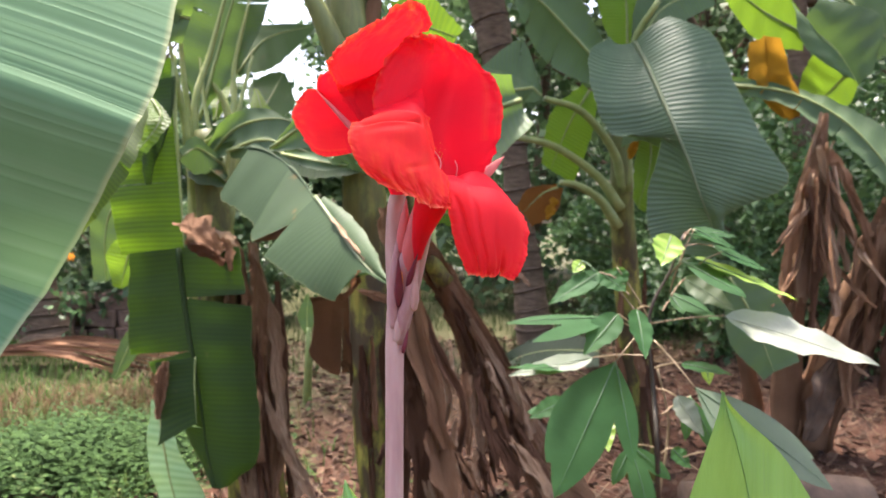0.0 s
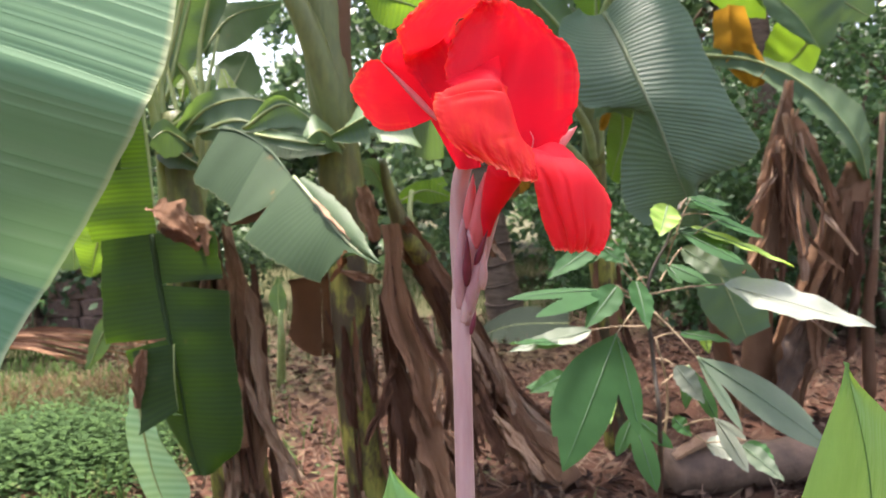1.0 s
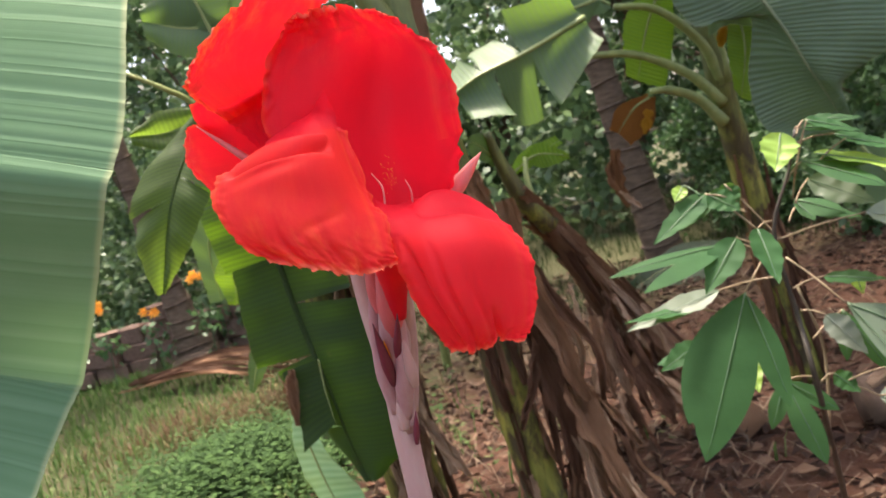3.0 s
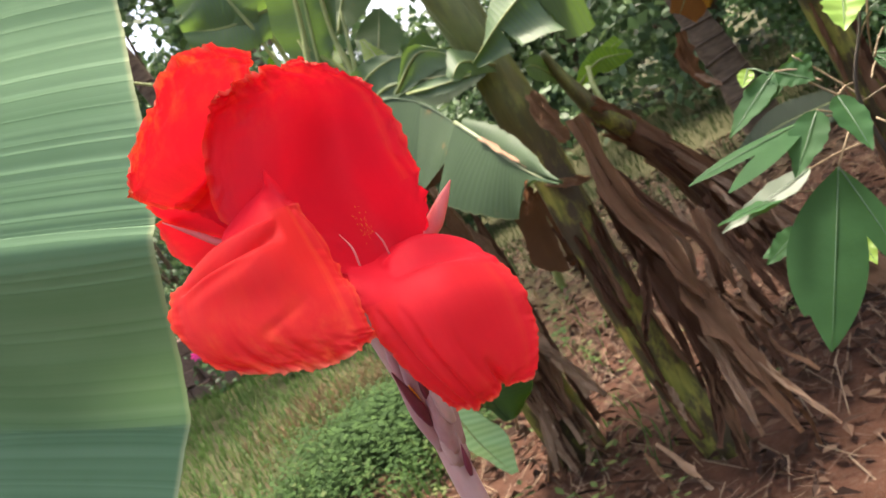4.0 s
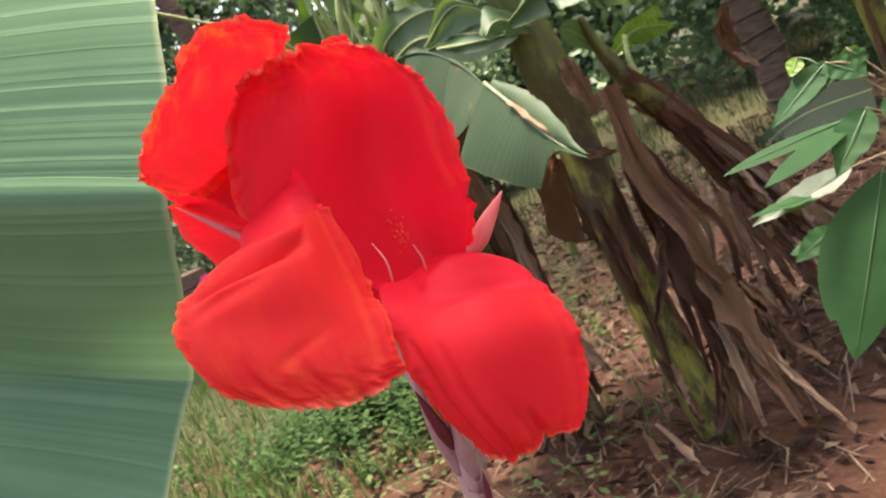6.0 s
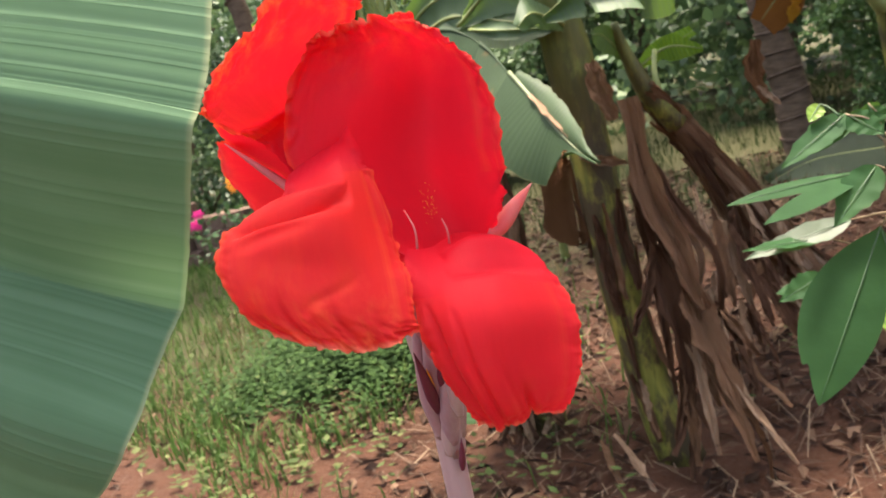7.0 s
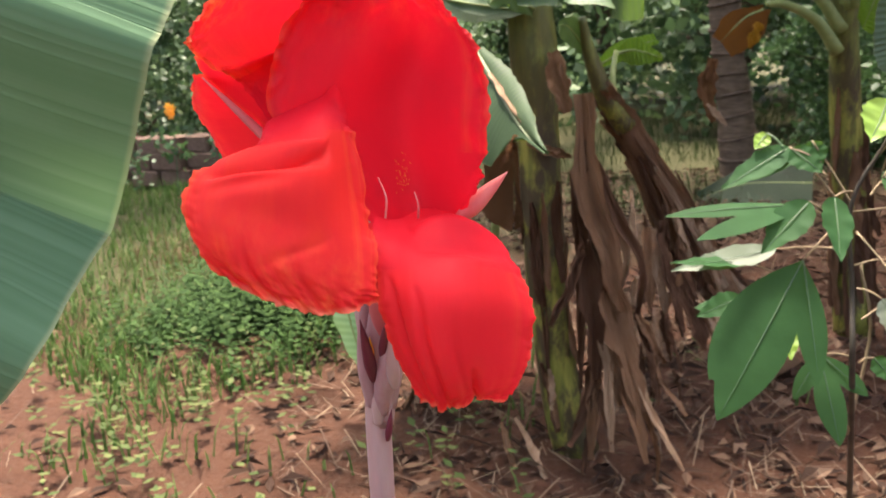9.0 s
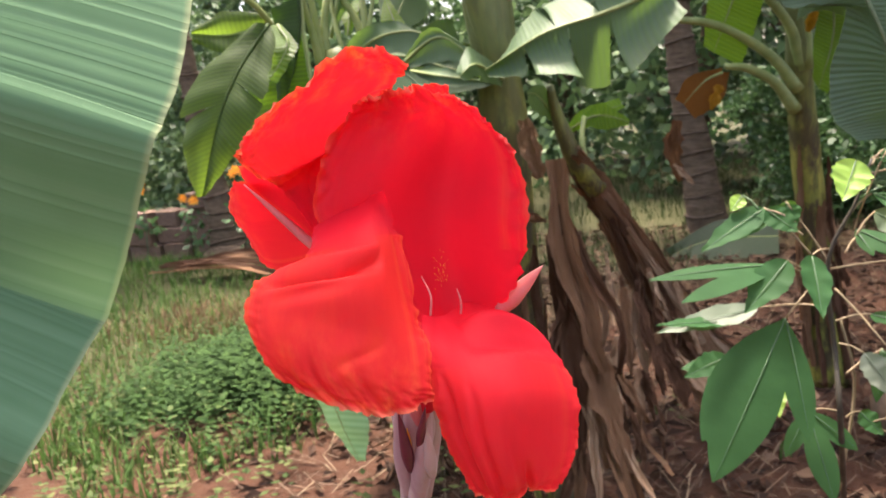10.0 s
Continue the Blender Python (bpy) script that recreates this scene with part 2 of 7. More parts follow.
M_BRACT = plain_material("canna_bract", (0.27, 0.10, 0.11), (0.45, 0.30, 0.29), 70.0, 0.55, 0.15, (0.4, 0.15, 0.15), 0.2, (1.0, 1.0, 0.2))
M_SEPAL = plain_material("canna_sepal", (0.60, 0.13, 0.13), (0.75, 0.32, 0.28), 70.0, 0.45, 0.35, (0.8, 0.2, 0.15), 0.15, (1.0, 1.0, 0.2))
M_TUBE = plain_material("canna_flower_tube", (0.40, 0.06, 0.065), (0.58, 0.15, 0.14), 70.0, 0.5, 0.15, (0.6, 0.1, 0.1), 0.2, (1.0, 1.0, 0.2))
M_DARK_BRACT = plain_material("canna_dark_bract", (0.08, 0.01, 0.02), (0.14, 0.02, 0.035), 60.0, 0.5)
M_FLECK = plain_material("canna_fleck", (0.75, 0.30, 0.02), (0.85, 0.45, 0.03), 200.0, 0.5)


def petal_material(name, streaks, deep, bright, flush=0.35, root=None):
    m = Mat(name)
    u, v = m.uv()
    at = m.add("ShaderNodeTexCoord").outputs["UV"]
    fib = m.noise(1.0, 5.0, 0.6, at, (15.0, 4.0, 1.0))
    hair = m.noise(1.0, 6.0, 0.7, at, (13.0, 8.0, 1.0))
    rim = m.ramp(v, (0.60, (0, 0, 0)), (0.90, (0.35,) * 3), (1.0, (0.9,) * 3))
    streak = m.math("MULTIPLY", m.math("MULTIPLY", rim, m.ramp(hair, (0.48, (0, 0, 0)), (0.74, (1, 1, 1)))), streaks)
    tone = m.mix(fib, deep, bright)
    blush = m.math("MULTIPLY", m.ramp(v, (flush, (0, 0, 0)), (0.95, (1, 1, 1))), m.ramp(m.noise(1.0, 4.0, 0.6, at, (7.0, 4.0, 1.0)), (0.42, (0, 0, 0)), (0.70, (0.6,) * 3)))
    tone = m.mix(m.math("MULTIPLY", blush, streaks), tone, (0.90, 0.075, 0.022))
    tone = m.mix(streak, tone, (0.88, 0.19, 0.055))
    if root:
        tone = m.mix(m.ramp(v, (0.18, (1, 1, 1)), (0.46, (0, 0, 0))), tone, root)
    tone = m.mix(m.ramp(v, (0.965, (0, 0, 0)), (0.995, (0.6,) * 3)), tone, (0.92, 0.30, 0.16))
    thin = m.mix(streak, (0.84, 0.012, 0.030), (0.96, 0.22, 0.04))
    return m.surface(tone, 0.55, m.bump(m.mix(0.3, fib, hair), 0.26, 0.001), 0.38, thin, 0.13)


M_PETAL = petal_material("canna_petal", 0.9, (0.70, 0.018, 0.026), (0.82, 0.046, 0.034), 0.40, (0.65, 0.015, 0.030))
M_PETAL_PLAIN = petal_material("canna_petal_plain", 0.4, (0.72, 0.016, 0.028), (0.81, 0.034, 0.036), 0.6, (0.66, 0.015, 0.030))
# the crimson root also puts the cup's shade into the petal colour
M_PETAL_REAR = petal_material("canna_petal_streaked", 1.5, (0.70, 0.034, 0.028), (0.84, 0.085, 0.042), 0.55, (0.58, 0.013, 0.030))
M_PETAL_HOOD = petal_material("canna_petal_smooth", 0.6, (0.64, 0.014, 0.030), (0.72, 0.022, 0.036), 0.8)


def ground_material():
    m = Mat("soil_and_litter")
    big = m.noise(0.9, 5.0)
    mid = m.noise(7.0, 6.0, 0.7)
    tiny = m.noise(55.0, 6.0, 0.7)
    soil = m.mix(mid, (0.036, 0.016, 0.010), (0.082, 0.036, 0.020))
    soil = m.mix(m.ramp(tiny, (0.50, (0, 0, 0)), (0.72, (0.7,) * 3)), soil, (0.085, 0.058, 0.040))
    sep = m.add("ShaderNodeSeparateXYZ")
    m.link(m.add("ShaderNodeTexCoord").outputs["Object"], sep.inputs[0])
    # turf lies towards the open ground on the far side and to -x
    far = m.math("ADD", m.math("MULTIPLY", m.math("SUBTRACT", sep.outputs["Y"], 5.2), 0.20), m.math("MULTIPLY", sep.outputs["X"], -0.16))
    g = m.ramp(m.math("ADD", far, m.math("MULTIPLY", big, 0.8)), (0.35, (0, 0, 0)), (0.75, (0.7,) * 3))
    # the turf colour is darkened for the shade of the far trees
    tone = m.mix(g, soil, m.mix(tiny, (0.020, 0.032, 0.011), (0.044, 0.060, 0.022)))
    h = m.math("ADD", m.math("MULTIPLY", mid, 1.0), m.math("MULTIPLY", tiny, 0.35))
    return m.surface(tone, 0.95, m.bump(h, 0.9, 0.05), 0.0, None, 0.15)


M_GROUND = ground_material()
M_FROND = plain_material("palm_frond", (0.030, 0.060, 0.014), (0.060, 0.105, 0.026), 8.0, 0.5, 0.3, (0.2, 0.34, 0.03))
M_GRASS = scatter_material("grass_blades", (0.030, 0.072, 0.015), (0.056, 0.115, 0.026), (0.090, 0.135, 0.042), 0.75, 0.35, 0.15)
# darker copy of the grass, with tree shade put into its colour
M_GRASS_SHADED = scatter_material("grass_blades_shaded", (0.018, 0.034, 0.010), (0.032, 0.055, 0.016), (0.052, 0.066, 0.026), 0.75, 0.3, 0.1)
M_WEED = scatter_material("weed_leaves", (0.016, 0.038, 0.010), (0.026, 0.058, 0.015), (0.042, 0.084, 0.022), 0.8, 0.3, 0.1)
M_SEEDLING = scatter_material("seedling_leaves", (0.034, 0.060, 0.016), (0.062, 0.092, 0.027), (0.11, 0.132, 0.046), 0.7, 0.35, 0.15)
M_DRYGRASS = scatter_material("dry_grass_blades", (0.075, 0.045, 0.026), (0.12, 0.078, 0.044), (0.14, 0.13, 0.055), 0.8, 0.3, 0.1)
M_STRAW = scatter_material("dead_straw", (0.06, 0.036, 0.023), (0.11, 0.072, 0.046), (0.18, 0.135, 0.088), 0.9, 0.1)
M_LITTER = scatter_material("leaf_litter", (0.020, 0.011, 0.008), (0.050, 0.028, 0.018), (0.145, 0.092, 0.060), 0.9, 0.08, 0.15)
M_WOODS = scatter_material("far_leaves", (0.034, 0.068, 0.028), (0.064, 0.120, 0.048), (0.135, 0.21, 0.085), 0.5, 0.25)
M_BUSH = scatter_material("bush_leaves", (0.03, 0.070, 0.025), (0.055, 0.120, 0.04), (0.10, 0.185, 0.065), 0.45, 0.3)
M_ORANGE = plain_material("orange_blossom", (0.85, 0.30, 0.03), (0.95, 0.42, 0.05), 40.0, 0.6, 0.4, (0.95, 0.4, 0.05))
M_PINK = plain_material("magenta_blossom", (0.55, 0.02, 0.16), (0.70, 0.05, 0.25), 40.0, 0.6, 0.4, (0.8, 0.05, 0.3))


# ---------------------------------------------------------------- shaping tools
def spline(pts, n):
    """n points on a smooth curve through pts."""
    p = [Vector(a) for a in pts]
    if len(p) == 2:
        return [p[0].lerp(p[1], i / (n - 1)) for i in range(n)]
    p = [2 * p[0] - p[1]] + p + [2 * p[-1] - p[-2]]
    k, out = len(p) - 3, []
    for i in range(n):
        f = i / (n - 1) * k
        j = min(int(f), k - 1)
        t = f - j
        a, b, c, d = p[j:j + 4]
        out.append(0.5 * (2 * b + (c - a) * t + (2 * a - 5 * b + 4 * c - d) * t * t + (3 * b - a - 3 * c + d) * t ** 3))
    return out


def curve1(vals, n):
    """n smooth values through vals."""
    return [v.x for v in spline([(a, 0, 0) for a in vals], n)]


def thing(name, at, label, category, group="", kind=""):
    ob = new(name)
    ob.location = at
    return tagged(ob, label, category, group, kind)


def part(name, bm, material, parent=None, label="", smooth=True):
    """Links a bmesh, in world metres, as one mesh object under a thing or a part."""
    me = bpy.data.meshes.new(name)
    if parent is not None:
        base = origin(parent)
        bm.transform(Matrix.Translation(-base))
    if smooth:
        for f in bm.faces:
            f.smooth = True
    bm.to_mesh(me)
    bm.free()
    me.materials.append(material)
    ob = new(name, me)
    if parent is not None:
        ob.parent = parent
    if label:
        ob["label"] = label
    return ob


def origin(ob):
    p = ob.location.copy()
    while ob.parent is not None:
        ob = ob.parent
        p += ob.location
    return p


def grid(bm, rows, uvs=None):
    """Faces between rows of points."""
    layer = bm.loops.layers.uv.verify()
    vs = [[bm.verts.new(p) for p in r] for r in rows]
    for i in range(len(vs) - 1):
        for j in range(len(vs[i]) - 1):
            try:
                f = bm.faces.new((vs[i][j], vs[i][j + 1], vs[i + 1][j + 1], vs[i + 1][j]))
            except ValueError:
                continue
            if uvs:
                for lp, (a, b) in zip(f.loops, ((i, j), (i, j + 1), (i + 1, j + 1), (i + 1, j))):
                    lp[layer].uv = uvs[a][b]
    return vs


def tube(bm, pts, radii, seg=10, rough=0.0, freq=6.0, n=None, flat=1.0):
    """A capped, uneven tube along pts."""
    n = n or max(6, 4 * len(pts))
    c, r = spline(pts, n), curve1(radii, n)
    length = sum((c[i + 1] - c[i]).length for i in range(n - 1))
    rows, uvs = [], []
    ref = Vector((0.3, -1.0, 0.15))
    for i in range(n):
        t = (c[min(i + 1, n - 1)] - c[max(i - 1, 0)]).normalized()
        a = (ref - t * ref.dot(t)).normalized()
        b = t.cross(a)
        row = []
        for k in range(seg + 1):
            w = 2 * math.pi * (k % seg) / seg
            d = a * math.cos(w) * flat + b * math.sin(w)
            q = c[i] + d * max(r[i], 0.0002)
            if rough:
                q += d * rough * noise.noise(q * freq)
            row.append(q)
        rows.append(row)
        uvs.append([(k / seg, i / (n - 1) * length * 2) for k in range(seg + 1)])
    vs = grid(bm, rows, uvs)
    for ring, flip in ((vs[0], True), (vs[-1], False)):
        loop = ring[:-1]
        try:
            bm.faces.new(loop[::-1] if flip else loop)
        except ValueError:
            pass
    bmesh.ops.remove_doubles(bm, verts=bm.verts, dist=0.00005)
    return bm


def blade_half(bm, mid, edge, side, bulge, pleat, pitch, tears, rag, m=10, seed=0.0, n=48, sag=0.0, wave=0.0):
    """One half of a banana blade from its midrib to its edge; tears part it into strips."""
    a, b = spline(mid, n), spline(edge, n)
    length = sum((a[i + 1] - a[i]).length for i in range(n - 1))
    cuts = sorted(int(t * (n - 1)) for t in tears)
    start = 0
    for cut in cuts + [n - 1]:
        if cut - start < 1:
            continue
        swing = rag * (noise.noise(Vector((cut * 3.7, seed, 1.0)))) if cuts else 0.0
        rows, uvs = [], []
        for i in range(start, cut + 1):
            t = (a[min(i + 1, n - 1)] - a[max(i - 1, 0)]).normalized()
            across = b[i] - a[i]
            nor = t.cross(across)
            nor = nor.normalized() * side if nor.length > 1e-9 else Vector((0, -1, 0))
            shrink = 0.0
            if cuts and i == cut and cut != n - 1:
                shrink = 0.012 if rag < 0.2 else 0.08
            if cuts and i == start and start:
                shrink = -0.012 if rag < 0.2 else -0.08
            row, uv = [], []
            d = i / (n - 1) * length
            for j in range(m + 1):
                s = j / m
                q = a[i] + across * s
                q += nor * (bulge * 4 * s * (1 - s * 0.82) * 0.7)
                w = noise.noise(Vector((d * pitch, seed, 0.0))) + 0.6 * math.sin(d * pitch * 4.1 + seed)
                q += nor * (pleat * w * min(1.0, 3 * s))
                q += nor * (swing * s * s) - t * (shrink * s * length * 0.3)
                q += Vector((0, 0, -sag * s * s)) + nor * (wave * 4 * s * (1 - s) * (abs(math.sin(d * 4.2 + 0.6)) + 0.4 * noise.noise(Vector((d * 9.0, seed, 4.0)))))
                if j == m:
                    q += across.normalized() * ((0.006 if n < 200 else 0.0012) * noise.noise(q * 40)) if across.length > 1e-6 else Vector()
                row.append(q)
                uv.append((s, d))
            rows.append(row)
            uvs.append(uv)
        grid(bm, rows, uvs)
        start = cut


def banana_leaf(plant, mid, left, right, mat, rib=0.012, bulge=(0.0, 0.0), pleat=0.004, pitch=14.0, tears=((), ()), rag=0.05, label="", name="leaf", rib_mat=None, n=48, m=10, sag=0.0, wave=0.0):
    """A banana leaf between its midrib and its two edges, each a few points from base to tip."""
    bm = bmesh.new()
    sd = mid[0][0] * 7.3 + mid[0][2]
    if left:
        blade_half(bm, mid, left, -1, bulge[0], pleat, pitch, tears[0], rag, m, sd, n, sag, wave)
    if right:
        blade_half(bm, mid, right, 1, bulge[1], pleat, pitch, tears[1], rag, m, sd + 5, n, sag, wave)
    leaf = part(name, bm, mat, plant, label)
    bm = bmesh.new()
    tube(bm, mid, [rib, rib * 0.75, rib * 0.45, rib * 0.15], 8, 0.0, n=24)
    part("midrib", bm, rib_mat or M_RIB, leaf)
    return leaf


def stalk(plant, pts, radii, mat, name="petiole", rough=0.0, label="", seg=10, freq=6.0):
    bm = bmesh.new()
    tube(bm, pts, radii, seg, rough, freq)
    return part(name, bm, mat, plant, label)


def rag_strip(bm, pts, width, crumple=0.02, turn=0.0, seed=0.0, n=56, m=10, fold=0.6):
    """A crumpled, folded strip of dead leaf along pts, with frayed edges."""
    c = spline(pts, n)
    rows, uvs = [], []
    for i in range(n):
        v = i / (n - 1)
        t = (c[min(i + 1, n - 1)] - c[max(i - 1, 0)]).normalized()
        w = width * (0.30 + 0.70 * math.sin(math.pi * min(1.0, 0.12 + v * 0.86))) * (1 + 0.4 * noise.noise(Vector((v * 5, seed, 2))))
        ang = turn + v * 1.6 * noise.noise(Vector((seed, 3, 1))) + 0.6 * noise.noise(Vector((v * 4, seed, 5)))
        ref = Vector((math.cos(ang), math.sin(ang), 0.1))
        a = (ref - t * ref.dot(t)).normalized()
        b = t.cross(a)
        row, uv = [], []
        for j in range(m + 1):
            s = j / m * 2 - 1
            fray = 1 + (0.35 * noise.noise(Vector((v * 7, seed, 3 if s > 0 else 9))) + 0.14 * noise.noise(Vector((v * 27, seed, 3 if s > 0 else 9))) if abs(s) > 0.9 else 0)
            q = c[i] + a * (s * w * 0.5 * fray) + b * (abs(s) * w * fold * 0.5)
            ridge = abs(noise.noise(Vector((s * 4.0 + seed, v * 1.4, seed)))) * 2 - 0.6
            ridge += 0.5 * abs(noise.noise(Vector((s * 11 + seed * 3, v * 3.0, seed + 4)))) * 2 - 0.3
            q += b * crumple * (ridge + 0.22 * noise.noise(Vector((s * 9 + seed, v * 9, seed)))) + a * crumple * 0.5 * noise.noise(Vector((s * 3, v * 7 + seed, 7)))
            row.append(q)
            uv.append((s * w + 0.5, v * 3))
        rows.append(row)
        uvs.append(uv)
    grid(bm, rows, uvs)


def dry_strip(plant, pts, width, mat, crumple=0.02, turn=0.0, name="dry_leaf", fold=0.6, label=""):
    bm = bmesh.new()
    rag_strip(bm, pts, width, crumple, turn, pts[0][0] * 9.1 + pts[-1][2] * 5.3, fold=fold)
    return part(name, bm, mat, plant, label, False)


def skirt(plant, line, radius, count, length, width, mats, seed, spread=0.06):
    """Dead sheaths hanging round a stem, each a part of its own."""
    rng = random.Random(seed)
    c = spline(line, 40)
    for k in range(count):
        p = c[rng.randrange(40)]
        a = rng.uniform(-2.6, -0.5)
        out = Vector((math.cos(a), math.sin(a), 0))
        L = length * rng.uniform(0.5, 1.2)
        p0 = p + out * radius
        z1, z2 = max(p0.z - L * 0.5, 0.12), max(p0.z - L, 0.03)
        p1 = Vector((p0.x, p0.y, z1)) + out * spread * rng.uniform(0.2, 1.0)
        p2 = Vector((p0.x, p0.y, z2)) + out * spread * rng.uniform(0.4, 2.2) + Vector((rng.uniform(-0.05, 0.05), 0, 0))
        dry_strip(plant, [p0, p1, p2], width * rng.uniform(0.25, 0.9), mats[rng.randrange(len(mats))], 0.018, rng.uniform(-1.0, 1.0), "dead_sheath", rng.uniform(0.4, 1.4))


def wrap(plant, line, radii, count, width, mats, seed):
    """Dry sheaths lying along a dead stem."""
    rng = random.Random(seed)
    c, rad = spline(line, 60), curve1(radii, 60)
    for k in range(count):
        i = rng.randrange(0, 44)
        j = min(59, i + rng.randrange(10, 26))
        ang = rng.uniform(-2.9, -0.2)
        pts = []
        for q in (i, (i + j) // 2, j):
            t = (c[min(q + 1, 59)] - c[max(q - 1, 0)]).normalized()
            e = Vector((1, 0, 0)) - t * t.x
            e.normalize()
            f = t.cross(e) * (1 if t.cross(e).y > 0 else -1)
            lift = rad[q] * rng.uniform(0.95, 1.12) + (rng.uniform(0.0, 0.03) if q != (i + j) // 2 else 0.0)
            pts.append(c[q] + (e * math.cos(ang) + f * math.sin(ang)) * lift)
        dry_strip(plant, pts, width * rng.uniform(0.4, 1.1), mats[rng.randrange(len(mats))], 0.008, rng.uniform(-0.5, 0.5), "dead_sheath", rng.uniform(0.1, 0.5))


# ---------------------------------------------------------------- the ground and the far side
def ground_height(x, y):
    return 0.035 * noise.noise(Vector((x * 0.9, y * 0.9, 0))) + 0.015 * noise.noise(Vector((x * 4, y * 4, 3)))


bm = bmesh.new()
xs = [-300, -120, -60, -30, -18] + [-12 + 0.2 * i for i in range(111)] + [14, 18, 30, 60, 120, 300]
ys = [-40, -15, -6, -3] + [-1.5 + 0.2 * i for i in range(90)] + [18, 22, 30, 60, 120, 400]
grid(bm, [[(x, y, ground_height(x, y)) for x in xs] for y in ys])
bmesh.ops.recalc_face_normals(bm, faces=bm.faces)
ground = part("ground", bm, M_GROUND)
tagged(ground, "bare reddish soil with dry litter and turf", "ground", kind="structure")


def crown(plant, top, leaves):
    """Arching leaves from the top of a stem: (bearing, reach, rise, half-width) each."""
    for k, (ang, reach, rise, half) in enumerate(leaves):
        d = Vector((math.cos(radians(ang)), math.sin(radians(ang)), 0))
        e = Vector((-d.y, d.x, 0))
        f0 = Vector(top) + Vector((0, 0, 0.05 * k))
        mid = [f0, f0 + d * reach * 0.27 + Vector((0, 0, rise * 0.85)), f0 + d * reach * 0.64 + Vector((0, 0, rise * 1.25)), f0 + d * reach + Vector((0, 0, rise))]
        w = (0.04, half * 0.93, half, 0.03)
        banana_leaf(plant, mid, [p + e * a - Vector((0, 0, a * 0.4)) for p, a in zip(mid, w)], [p - e * a - Vector((0, 0, a * 0.4)) for p, a in zip(mid, w)], M_LEAF, 0.014, (0.02, 0.02), 0.004, 12.0, ((0.4, 0.7), (0.55,)), 0.05)


# ---------------------------------------------------------------- canna in the foreground
def pod(parent, base, tip, r, mat, name, bend=(0, 0, 0), label="", fat=0.35):
    """A slim pointed bract, sepal or bud."""
    b, t = Vector(base), Vector(tip)
    mid = b.lerp(t, fat) + Vector(bend)
    bm = bmesh.new()
    tube(bm, [b, b.lerp(mid, 0.5), mid, mid.lerp(t, 0.55) + Vector(bend) * 0.4, t], [r * 0.55, r * 0.9, r, r * 0.6, r * 0.04], 10, 0.0, n=16)
    return part(name, bm, mat, parent, label)


def petal_loft(parent, rows, ruffle=0.0015, waves=16.0, n=72, m=60, label="", seed=0.0, grooves=(), mat=None, margin=10, notch=None):
    """A petal as a smooth sheet through a few cross curves, from its foot to its free rim, which is ruffled."""
    cross = [spline(r, m + 1) for r in rows]
    long_ = [spline([c[j] for c in cross], n) for j in range(m + 1)]
    bm = bmesh.new()
    pts = [[long_[j][i] for j in range(m + 1)] for i in range(n)]
    if notch:                              # the free rim is cut back round one place
        at, deep, wide = notch
        for j in range(m + 1):
            k = 1 - deep * math.exp(-abs((j / m - at) / wide) ** 1.3)
            for i in range(n):
                w = i * (1 - (1 - k) * (i / (n - 1)) ** 2)
                pts[i][j] = long_[j][int(w)].lerp(long_[j][min(int(w) + 1, n - 1)], w - int(w))
    out, uvs = [], []
    for i in range(n):
        v = i / (n - 1)
        row, uv = [], []
        for j in range(m + 1):
            u = j / m
            t = pts[min(i + 1, n - 1)][j] - pts[max(i - 1, 0)][j]
            s = pts[i][min(j + 1, m)] - pts[i][max(j - 1, 0)]
            nor = s.cross(t)
            nor = nor.normalized() if nor.length > 1e-12 else Vector((0, -1, 0))
            side = abs(2 * u - 1)
            rim = max(side ** margin * min(1.0, v * 4), v ** margin)
            q = pts[i][j].copy()
            way = (u - 0.5) * waves + v * waves * 0.6
            q += nor * ruffle * rim * (0.45 * math.sin(way * 1.4 + seed + 3 * noise.noise(Vector((u * 3, v * 3, seed)))) + 1.5 * noise.noise(Vector((u * 8, v * 8, seed))) + 1.3 * noise.noise(Vector((u * 20, v * 20, seed))) + 0.9 * noise.noise(Vector((u * 38, v * 38, seed + 2))))
            if side > 0.999 or i == n - 1:
                q += nor.cross(s.normalized()) * (0.0011 * noise.noise(Vector((u * 17, v * 17, seed))) + 0.0008 * noise.noise(Vector((u * 48, v * 48, seed))))
            q += nor * (0.0010 * noise.noise(Vector((u * 3, v * 2, seed))) + 0.00012 * noise.noise(Vector((u * 13, v * 3.0, seed + 3))))
            for u0, v0, u1, v1, deep, wide in grooves:
                du, dv = u1 - u0, v1 - v0
                f = max(0.0, min(1.0, ((u - u0) * du + (v - v0) * dv) / (du * du + dv * dv)))
                d = math.hypot(u - u0 - f * du, v - v0 - f * dv)
                q += nor * (deep * math.exp(-(d / wide) ** 2) * math.sin(math.pi * (0.1 + 0.8 * f)))
            row.append(q)
            uv.append((u, max(v, side * 0.97 if v > 0.3 else v)))
        out.append(row)
        uvs.append(uv)
    grid(bm, out, uvs)
    return part("petal", bm, mat or M_PETAL, parent, label)


canna = thing("canna_plant", (-0.027, 0.484, 0.0), "canna with one open scarlet flower on a mauve stem", "flower")
stem = stalk(canna, [(-0.027, 0.484, -0.02), (-0.028, 0.483, 0.6), (-0.027, 0.482, 1.053), (-0.0265, 0.484, 1.150), (-0.0229, 0.483, 1.1633)], [0.0085, 0.0070, 0.0052, 0.0054, 0.0052], M_CANNA_STEM, "stem", label="mauve stem with a waxy bloom")
